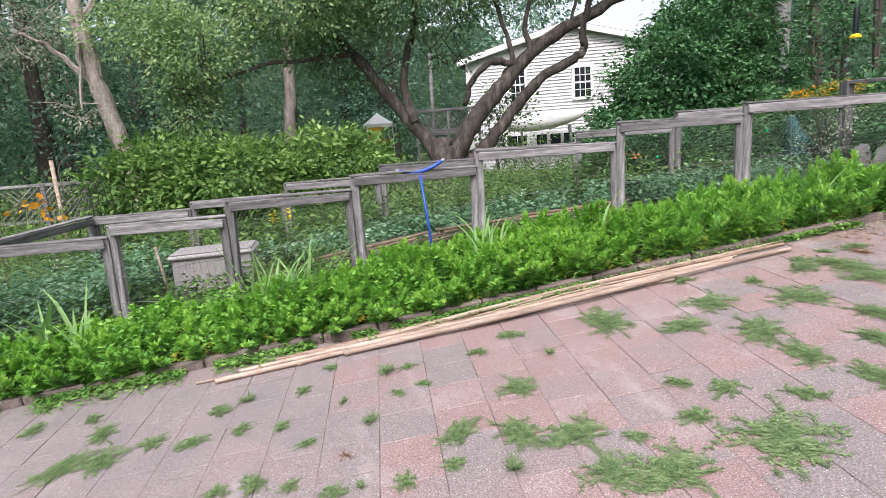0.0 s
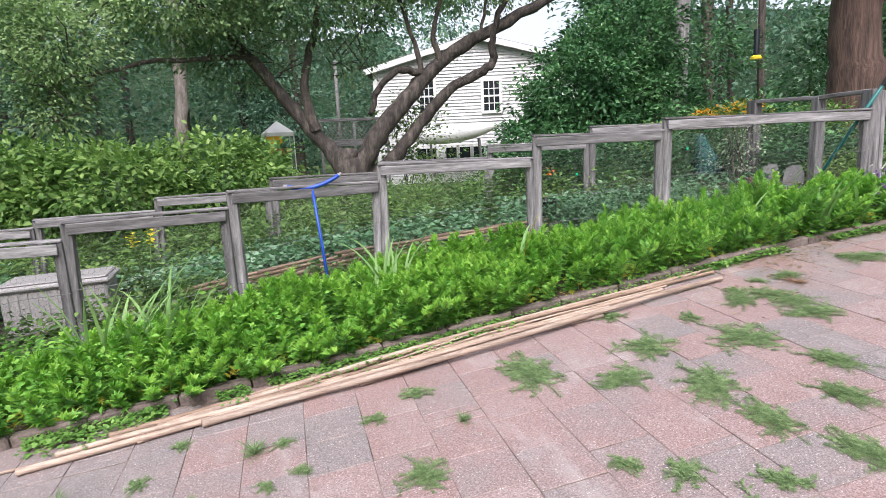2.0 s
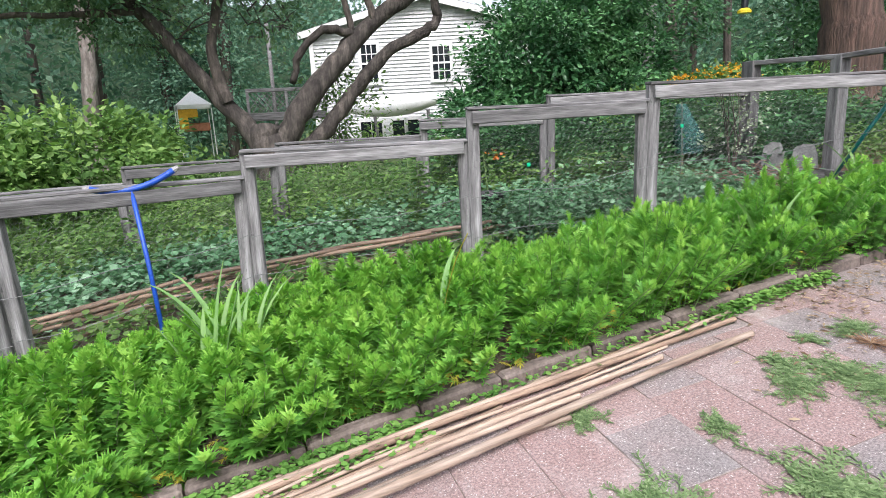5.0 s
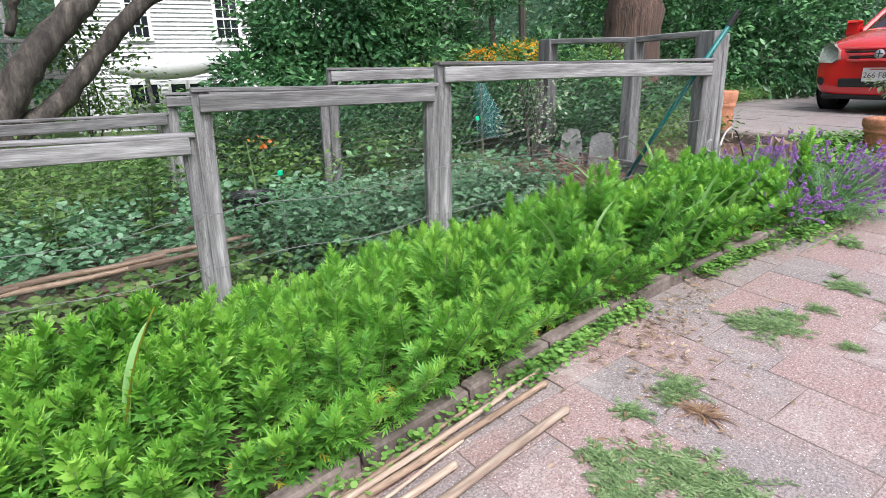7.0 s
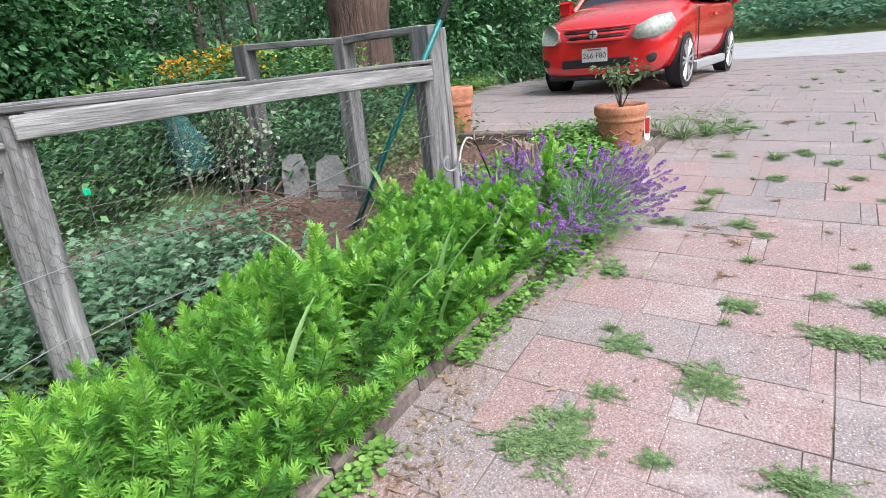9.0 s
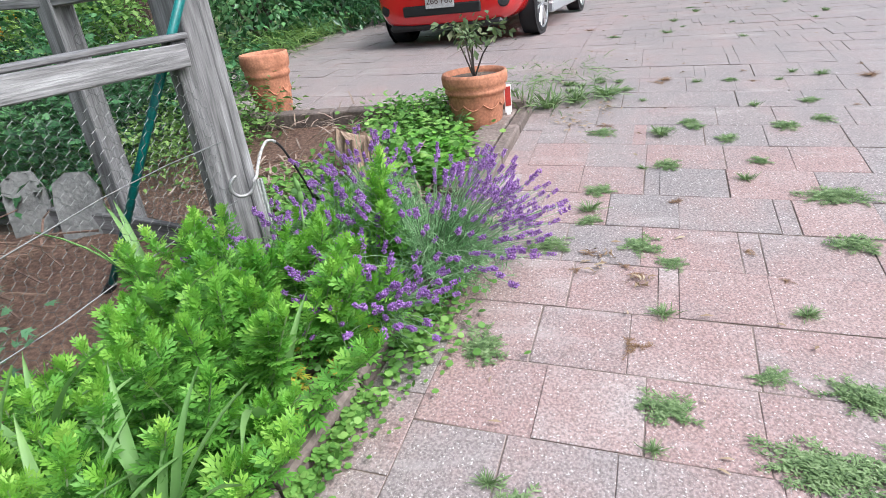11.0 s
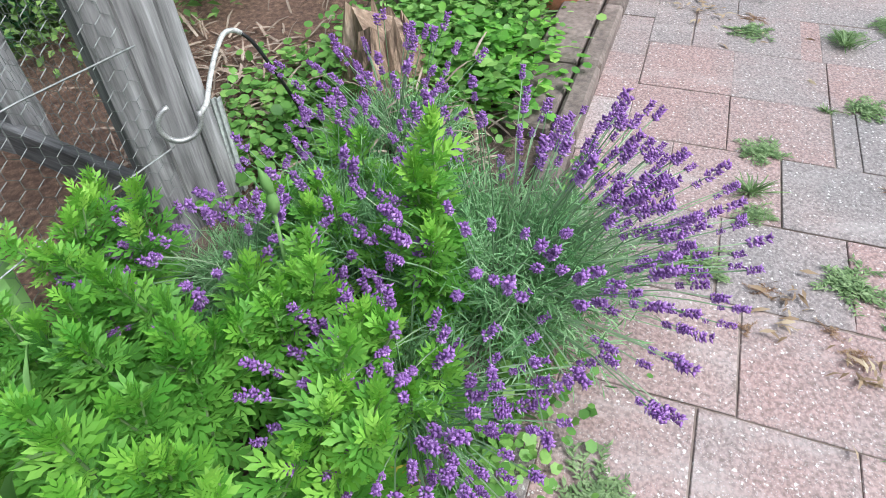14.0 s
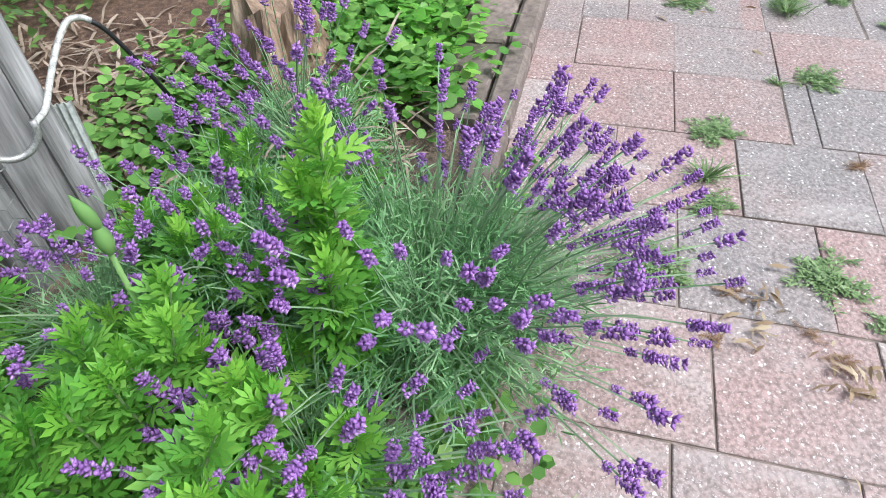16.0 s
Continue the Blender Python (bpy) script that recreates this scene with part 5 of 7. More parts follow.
crops("round-leaved green weeds behind the lavender", 6.95, 7.6, lambda x: 4.35, lambda x: 4.75, 1500, 0.034, 0.11, M["creeper"], ROUND, 217, "leafy_weeds")
crops("dry grass stems among the lavender", 7.0, 7.4, lambda x: 4.02, lambda x: 4.3, 200, 0.1, 0.16, M["bamboo"], BLADE, 218, "dry_stems")


crops("dense blue-green leaves at the low end of the garden", -3.4, -1.5, lambda x: 6.4, lambda x: 8.6, 7000, 0.08, 0.5, M["crop_leaf"], SIMPLE, 219, "low_leaves")
crops("pale tangled perennials below the garden", -7.5, -2.8, lambda x: 8.9, lambda x: 10.8, 9000, 0.12, 0.75, M["light_leaf"], BLADE, 220, "pale_perennials")
crops("mixed darker leafy herbs in the low end of the border", -4.5, 1.5, lambda x: along(EDGE, x) + 0.15, lambda x: along(EDGE, x) + 1.0, 7600, 0.05, 0.36, M["mum"], SIMPLE, 221, "border_herbs")


def cane_stack():
    top = thing("raised_bed_edge", "low wall of stacked dry canes edging the raised garden bed", "bed edging")
    g = random.Random(3)
    for row in range(6):
        for s in range(5):
            x0 = 0.2 + s * 0.8 + g.uniform(-0.15, 0.15)
            x1 = x0 + g.uniform(0.7, 1.15)
            if g.random() < 0.12:
                continue
            y0, y1 = along(FRONT, x0) + 0.62 + g.uniform(-0.03, 0.03), along(FRONT, x1) + 0.62 + g.uniform(-0.03, 0.03)
            z0, z1 = height(x0, y0) + 0.015 + row * 0.036, height(x1, y1) + 0.015 + row * 0.036 + g.uniform(-0.01, 0.01)
            L = math.dist((x0, y0, z0), (x1, y1, z1))
            me = Build().tube([(-L / 2, 0, 0), (-L / 6, g.uniform(-0.01, 0.01), 0.005), (L / 6, 0, -0.004), (L / 2, 0, 0)], [0.019, 0.018, 0.017, 0.015], 7).mesh("cane", M["old_cane"], True)
            stand(me, "cane", (x0, y0, z0), (x1, y1, z1), top)


cane_stack()


def storage_box():
    top = thing("deck_box", "grey plastic storage box with a lid, beside the beds", "storage box", m=pose(-0.88, 7.55, height(-0.86, 7.5) - 0.05, 0, -1, -4))
    for x in np.linspace(-0.42, 0.38, 11):
        part("rib", Build().box((x, -0.262, 0.03), (x + 0.045, 0.262, 0.4), 0.004), M["grey_plastic"], top)
    b = Build()
    b.box((-0.45, -0.255, 0), (0.45, 0.255, 0.42), 0.015)
    part("body", b, M["grey_plastic"], top)
    part("lid", Build().box((-0.49, -0.29, 0.42), (0.49, 0.29, 0.475), 0.02).box((-0.46, -0.26, 0.475), (0.46, 0.26, 0.495), 0.012), M["grey_plastic"], top, "pale grey ribbed lid")


storage_box()


def blue_tool():
    top = thing("garden_tool", "blue garden tool with a bowed handle leaning on the fence rail", "garden tool")
    x, y = 1.3, 6.17
    part("shaft", Build().tube([(1.47, 6.06, height(1.45, 6.05) + 0.02), (1.45, 6.16, 0.85), (1.42, 6.25, 1.34)], 0.014, 8), M["blue"], top, smooth=True)
    pts = [(1.42 + u * 0.22, 6.25 - 0.02 * u, 1.345 + 0.05 * u * u + 0.03 * u) for u in np.linspace(-1, 1.12, 12)]
    part("handle", Build().tube(pts, 0.019, 8), M["blue"], top, smooth=True)
    for p, q in ((pts[0], pts[1]), (pts[-1], pts[-2])):
        d = (Vector(p) - Vector(q)).normalized()
        part("grip_end", Build().tube([Vector(p), Vector(p) + d * 0.035], [0.02, 0.012], 8), M["grey_plastic"], top)


blue_tool()


def teal_pole():
    top = thing("garden_pole", "teal plastic-coated pole leaning on the corner post", "pole")
    a, b = (6.53, 5.2, height(6.53, 5.2) + 0.04), (6.75, 4.6, 2.05)
    part("shaft", Build().tube([a, ((a[0] + b[0]) / 2 + 0.01, (a[1] + b[1]) / 2, (a[2] + b[2]) / 2 + 0.02), b], 0.017, 8), M["teal"], top, smooth=True)
    part("grip", Build().tube([b, (b[0] + 0.03, b[1] - 0.04, b[2] + 0.1)], [0.02, 0.017], 8), M["black"], top, "black grip")
    part("foot", Build().tube([a, (a[0] - 0.015, a[1] + 0.05, a[2] - 0.06)], [0.02, 0.024], 8), M["black"], top)


teal_pole()


def stick(name, label, cat, pts, r, material, n=6):
    ob = new(name, Build().tube(pts, r, n).mesh(name, material, True))
    return tagged(ob, label, cat)


stick("stake", "pale wooden stake leaning by the storage box", "stake", [(-1.28, 6.75, height(-1.28, 6.75)), (-1.38, 6.8, 0.75)], 0.017, M["bamboo"])


def bucket():
    x, y = 4.28, 6.85
    top = thing("bucket", "black plastic nursery bucket standing in the bed", "bucket", m=pose(x, y, height(x, y) - 0.01))
    part("body", Build().lathe([(0.0, 0.01), (0.115, 0.01), (0.118, 0.0), (0.15, 0.3), (0.16, 0.3), (0.16, 0.33), (0.15, 0.33), (0.145, 0.29), (0.11, 0.03), (0, 0.03)], 20), M["black"], top, smooth=True)
    part("rim", Build().lathe([(0.15, 0.26), (0.158, 0.26), (0.158, 0.275), (0.15, 0.275)], 20), M["black"], top)


bucket()


def tall_plant(x, y, h, n, seed, label, flowers=0):
    top = thing("tall_plant", label, "plant", m=pose(x, y, height(x, y)))
    r = np.random.default_rng(seed)
    st = Build()
    P, A = [], []
    tips = []
    for k in range(n):
        a, l = r.uniform(0, 6.28), h * r.uniform(0.65, 1.1)
        tip = np.array([math.cos(a) * 0.18 * l, math.sin(a) * 0.18 * l, l])
        st.tube([(0, 0, -0.02), tuple(tip * [0.35, 0.35, 0.5]), tuple(tip)], [0.006, 0.005, 0.002], 5)
        tips.append(tip)
        m = 26
        t = r.uniform(0.2, 1, m)
        az = r.uniform(0, 6.28, m)
        P.append(tip * t[:, None]), A.append(np.stack([np.cos(az), np.sin(az), 0.2 + 0 * az], 1))
    P, A = np.concatenate(P), np.concatenate(A)
    part("foliage", fast_mesh("foliage", *strew(SIMPLE, P, A, np.array([0, 0, 1.0]) + 0.3 * r.normal(size=P.shape), r.uniform(0.06, 0.12, len(P))), M["shrub_leaf"]), None, top)
    part("stem", st, M["weed"], top)
    for k in range(flowers):
        q = tips[k % n] + r.normal(size=3) * 0.02 + [0, 0, 0.02]
        az = r.uniform(0, 6.28, 14)
        part("flower", fast_mesh("flower", *strew(ROUND, q + r.normal(size=(14, 3)) * 0.018, np.stack([np.cos(az), np.sin(az), 0.4 + 0 * az], 1), np.array([0, 0, 1.0]), 0.035), M["yellow_petal"]), None, top, "bright yellow petals")


M["yellow_petal"] = leaf_mat("yellow_petal", (0.6, 0.5, 0.02), (0.8, 0.68, 0.02), (0.9, 0.8, 0.1), 0.3)
tall_plant(-0.05, 6.75, 0.95, 5, 301, "tall leafy plant with small yellow flowers among the beds", 6)
tall_plant(3.6, 7.0, 0.75, 5, 302, "leafy raspberry canes inside the garden")
tall_plant(3.1, 7.3, 0.6, 4, 303, "leafy green canes inside the garden")
tall_plant(5.35, 6.7, 0.55, 4, 304, "light green leafy plant near the back post")
tall_plant(2.35, 8.2, 0.7, 3, 305, "leafy shoot beside the back fence")
tall_plant(4.5, 8.3, 0.9, 4, 306, "bright leafy shoot over the back rail")
tall_plant(4.15, 6.4, 0.35, 5, 307, "small yellow-green pepper plant")


def white_bush():
    top = thing("variegated_shrub", "small twiggy shrub with white-edged leaves inside the fence corner", "shrub")
    m = leaf_mat("pale_leaf", (0.12, 0.18, 0.09), (0.25, 0.31, 0.2), (0.46, 0.49, 0.4), 0.3)
    part("foliage", fast_mesh("foliage", *crown([(6.5, 6.1, 1.38, 0.32, 0.28, 0.26), (6.8, 6.15, 1.62, 0.28, 0.22, 0.2)], 42, 11, 0.1, 0.026, ROUND, 311), m), None, top)
    b = Build()
    g = random.Random(4)
    for _ in range(9):
        b.tube([(6.62, 6.15, height(6.6, 6.1) - 0.03), (6.6 + g.uniform(-0.12, 0.12), 6.13, 1.3), (6.6 + g.uniform(-0.3, 0.3), 6.13 + g.uniform(-0.2, 0.2), 1.75)], [0.008, 0.006, 0.003], 5)
    part("stem", b, M["dark_bark"], top)


white_bush()


def slab(x, y, h, w, turn, k):
    b = Build()
    pts = [(-w / 2, 0), (w / 2, 0), (w / 2 * 0.96, h * 0.7), (w * 0.3, h * 0.97), (-w * 0.1, h), (-w * 0.42, h * 0.88), (-w / 2, h * 0.6)]
    n = len(pts)
    b.add([(px, -0.015, pz) for px, pz in pts] + [(px, 0.015, pz) for px, pz in pts], [tuple(range(n)), tuple(range(2 * n - 1, n - 1, -1))] + [(i, n + i, n + (i + 1) % n, (i + 1) % n) for i in range(n)])
    ob = new("stone_slab", b.mesh("stone_slab", M["slate"]))
    ob.matrix_basis = pose(x, y, height(x, y) - 0.02, -14, 0, turn)
    tagged(ob, "grey rounded stone slab propped upright against the fence", "stone slab", "stone slabs")


M["slate"] = noise_mat("grey_slate", [(0.3, (0.11, 0.11, 0.105)), (0.7, (0.2, 0.2, 0.19))], (8, 8, 8), bumps=0.4)
slab(7.02, 6.0, 0.36, 0.2, -58, 1)
slab(6.98, 5.66, 0.36, 0.22, -62, 2)


M["twig"] = noise_mat("brown_twig", [(0.3, (0.06, 0.035, 0.025)), (0.7, (0.2, 0.125, 0.09))], (9, 9, 9), bumps=0.3, dist=0.003, vary=0.4)


def twig_pile():
    top = thing("brush_pile", "pile of dry brown twigs on the mulch", "twigs")
    g = random.Random(8)
    for k in range(85):
        x, y = 6.35 + g.uniform(-0.45, 0.4), 5.65 + g.uniform(-0.3, 0.35)
        a, l = g.uniform(0, 3.14), g.uniform(0.2, 0.5)
        z = height(x, y) + 0.03 + g.uniform(0, 0.14)
        dz = g.uniform(-0.05, 0.08)
        me = Build().tube([(x, y, z), (x + l / 2 * math.cos(a), y + l / 2 * math.sin(a), z + dz + 0.02), (x + l * math.cos(a), y + l * math.sin(a), z + dz)], [0.006, 0.005, 0.002], 5).mesh("twig", M["twig"])
        part("twig", me, None, top)


twig_pile()


def net_cover():
    top = thing("plant_cover", "teal netting cover draped over a plant behind the fence", "netting")
    b = Build()
    n, rows = 16, 7
    for j in range(rows):
        u = j / (rows - 1)
        for i in range(n):
            a = 2 * math.pi * i / n
            rr = (0.05 + 0.18 * u) * (1 + 0.12 * math.sin(3 * a + 4 * u))
            b.v.append((7.15 + rr * math.cos(a) + 0.2 * u, 7.25 + rr * math.sin(a), 1.66 - 0.56 * u))
    b.f = [(j * n + i, j * n + (i + 1) % n, (j + 1) * n + (i + 1) % n, (j + 1) * n + i) for j in range(rows - 1) for i in range(n)]
    part("net", b, M["teal_net"], top, smooth=True)
    part("stake", Build().tube([(7.2, 7.25, height(7, 7.2) - 0.05), (7.15, 7.25, 1.66)], 0.012, 6), M["bamboo"], top)


M["teal_net"] = plain("teal_netting", (0.06, 0.22, 0.2), 0.8, 0, 0.4, 60)
tn = M["teal_net"].node_tree
see, both = tn.nodes.new("ShaderNodeBsdfTransparent"), tn.nodes.new("ShaderNodeMixShader")
both.inputs[0].default_value = 0.45
tn.links.new(tn.nodes["Principled BSDF"].outputs[0], both.inputs[1])
tn.links.new(see.outputs[0], both.inputs[2])
tn.links.new(both.outputs[0], tn.nodes["Material Output"].inputs[0])
net_cover()
for k, (x, y, z, s) in enumerate(((4.85, 5.19, 1.53, 0.013), (3.69, 5.36, 1.35, 0.013))):
    top = thing("plant_marker", "small bright green plastic plant marker on a wire", "marker")
    part("tag", Build().box((x - s, y - 0.006, z - s), (x + s, y + 0.006, z + s), 0.004), plain("green_plastic", (0.0, 0.45, 0.22), 0.4), top)
    part("wire", Build().tube([(x, y, height(x, y) - 0.03), (x, y, z)], 0.0018, 4), M["wire"], top)
blooms("orange flower on a thin stem inside the garden", [(4.55, 7.2, 1.3, 0.03, 0.03, 0.03)], 3, 0.028, leaf_mat("rust_petal", (0.35, 0.08, 0.01), (0.5, 0.14, 0.02), (0.6, 0.25, 0.04), 0.3), 43)

# ---- by the corner post ----
def shepherd_hook():
    top = thing("shepherd_hook", "worn white and black metal plant hook in the border", "plant hook")
    foot = Vector((7.2, 4.5, height(7.2, 4.5)))
    pts = [foot + Vector((0, 0, -0.08)), foot + Vector((-0.03, 0.02, 0.12)), (7.1, 4.57, 1.27), (7.075, 4.595, 1.325)]
    part("rod", Build().tube(limb_pts(pts, 4, 0.0), 0.0055, 7), M["black"], top, "black rod", smooth=True)
    c, pts = Vector((6.752, 4.622, 1.238)), []
    for i in range(19):
        a = 0.2 - i / 18 * 4.7
        r = 0.055 - 0.014 * i / 18
        pts.append(c + Vector((0.7 * math.cos(a) * r, -0.7 * math.cos(a) * r, math.sin(a) * r)))
    part("hook", Build().tube(pts, 0.0072, 7), plain("bare_metal", (0.42, 0.41, 0.4), 0.4, 0.5, 0.4, 60), top, "bare metal curl", smooth=True)
    pts = [(7.075, 4.595, 1.325), (7.06, 4.607, 1.338), (7.035, 4.622, 1.336), (6.99, 4.63, 1.305), (6.92, 4.62, 1.268), (6.85, 4.6, 1.24), (6.792, 4.584, 1.242)]
    part("sleeve", Build().tube(limb_pts(pts, 4, 0.0), 0.0068, 7), plain("flaking_paint", (0.62, 0.61, 0.58), 0.5, 0.1, 0.6, 60), top, "flaking white paint", smooth=True)


shepherd_hook()


def ribbed_panel():
    top = thing("ribbed_panel", "pale ribbed metal panel propped against the corner post", "panel", m=pose(6.91, 4.66, height(6.91, 4.66) - 0.02, -6, 0, -62))
    b = Build()
    n = 26
    prof = [(-0.045 + 0.09 * i / n, 0.006 * math.sin(i * 1.55)) for i in range(n + 1)]
    b.add([(x, y, z) for z in (0, 0.32) for x, y in prof] + [(x, y + 0.006, z) for z in (0, 0.32) for x, y in prof], [(i, i + 1, n + 2 + i, n + 1 + i) for i in range(n)] + [(2 * (n + 1) + i, 3 * (n + 1) + i, 3 * (n + 1) + 1 + i, 2 * (n + 1) + 1 + i) for i in range(n)] + [(n + 1 + i, n + 2 + i, 3 * (n + 1) + 1 + i, 3 * (n + 1) + i) for i in range(n)])
    part("sheet", b, plain("pale_metal", (0.5, 0.52, 0.5), 0.45, 0.3), top)


ribbed_panel()


def stump():
    x, y = 7.5, 4.36
    top = thing("stump", "pale weathered driftwood stump behind the lavender", "stump", m=pose(x, y, height(x, y) - 0.05, 0, 0, 20))
    b = Build()
    n, rows = 44, 12
    for j in range(rows):
        u = j / (rows - 1)
        for i in range(n):
            a = 2 * math.pi * i / n
            r = (0.3 - 0.19 * u ** 0.7) * (1 + 0.16 * noise.noise((math.cos(a) * 6, math.sin(a) * 6, u * 2.5))) * (1 + 0.28 * noise.noise((math.cos(a) * 2.2, math.sin(a) * 2.2, u * 1.1)) + 0.1 * math.sin(7 * a + 3 * u))
            b.v.append((r * math.cos(a), r * 0.8 * math.sin(a), 0.28 * u + (0.14 * noise.noise((math.cos(a) * 3, math.sin(a) * 3, 5)) + 0.07 * noise.noise((math.cos(a) * 9, math.sin(a) * 9, 2))) * u))
    b.f = [(j * n + i, j * n + (i + 1) % n, (j + 1) * n + (i + 1) % n, (j + 1) * n + i) for j in range(rows - 1) for i in range(n)] + [tuple((rows - 1) * n + i for i in range(n))]
    part("wood", b, noise_mat("driftwood", [(0.3, (0.1, 0.06, 0.04)), (0.55, (0.26, 0.18, 0.125)), (0.8, (0.45, 0.36, 0.27))], (16, 16, 2.5), rough=0.85, fine=(60, 60, 8), bumps=0.9, dist=0.015), top)


stump()


def flower_pot(x, y, r, h, label, plant, z=None):
    z = height(x, y) if z is None else z
    top = thing("flower_pot", label, "flower pot", m=pose(x, y, z))
    prof = [(0, 0.0), (r * 0.72, 0.0), (r * 0.74, 0.01), (r * 0.86, h * 0.62), (r * 0.87, h * 0.64), (r * 0.93, h * 0.66), (r * 0.93, h * 0.72), (r * 0.9, h * 0.74), (r * 0.98, h * 0.8), (r, h * 0.86), (r, h * 0.95), (r * 0.97, h), (r * 0.9, h), (r * 0.86, h * 0.92), (r * 0.84, h * 0.85)]
    part("pot", Build().lathe(prof, 32), M["terracotta"], top, smooth=True)
    part("soil", Build().lathe([(r * 0.88, h * 0.9), (r * 0.5, h * 0.91), (0.001, h * 0.915)], 20), M["soil"], top, "dark potting soil")
    sw = Build()
    for i in range(9):
        a0 = 2 * math.pi * i / 9
        pts = []
        for s in range(7):
            a = a0 + s / 6 * 2 * math.pi / 9
            zz = h * (0.5 - 0.1 * math.sin(math.pi * s / 6))
            rr = r * (0.74 + 0.12 * (zz / (h * 0.62))) + 0.004
            pts.append((rr * math.cos(a), rr * math.sin(a), zz))
        sw.tube(pts, 0.004, 5)
    part("relief", sw, M["terracotta"], top, "raised swag pattern")
    if plant:
        b = Build()
        g = random.Random(12)
        tips = []
        for k in range(5):
            t = (g.uniform(-0.17, 0.17), g.uniform(-0.17, 0.17), h + g.uniform(0.18, 0.33))
            b.tube([(0, 0, h * 0.88), (t[0] * 0.4, t[1] * 0.4, h + 0.1), t], [0.006, 0.005, 0.003], 5)
            tips.append(t)
        part("stem", b, M["dark_bark"], top)
        part("foliage", fast_mesh("foliage", *crown([(*t, 0.07, 0.07, 0.06) for t in tips], 26, 6, 0.05, 0.05, SIMPLE, 321), leaf_mat("rose_leaf", (0.06, 0.1, 0.04), (0.14, 0.2, 0.09), (0.3, 0.26, 0.16), 0.25)), None, top)


flower_pot(8.28, 3.83, 0.2, 0.34, "terracotta flower pot with a small rose on the border corner", True)
flower_pot(8.68, 5.36, 0.17, 0.46, "plain terracotta pot standing behind the corner post", False)
top = thing("plant_label", "small white and red plant label behind the pot", "label", m=pose(8.32, 3.64, height(8.3, 3.6) - 0.03, 0, 0, -70))
part("card", Build().box((-0.022, -0.002, 0.1), (0.022, 0.002, 0.27), 0.001), M["white"], top)
part("print", Build().box((-0.017, -0.0045, 0.14), (0.017, -0.0025, 0.258)), plain("red_print", (0.4, 0.03, 0.02)), top, "red printed panel")
part("stake", Build().box((-0.012, -0.003, 0), (0.012, 0.003, 0.1)), M["white"], top)


# ---- parked car ----
def car_paint(name, col):
    m, nt, b = mat(name, 0.25, 0.0, 0.5)
    b.inputs["Base Color"].default_value = (*col, 1)
    b.inputs["Coat Weight"].default_value, b.inputs["Coat Roughness"].default_value = 1.0, 0.06
    return m


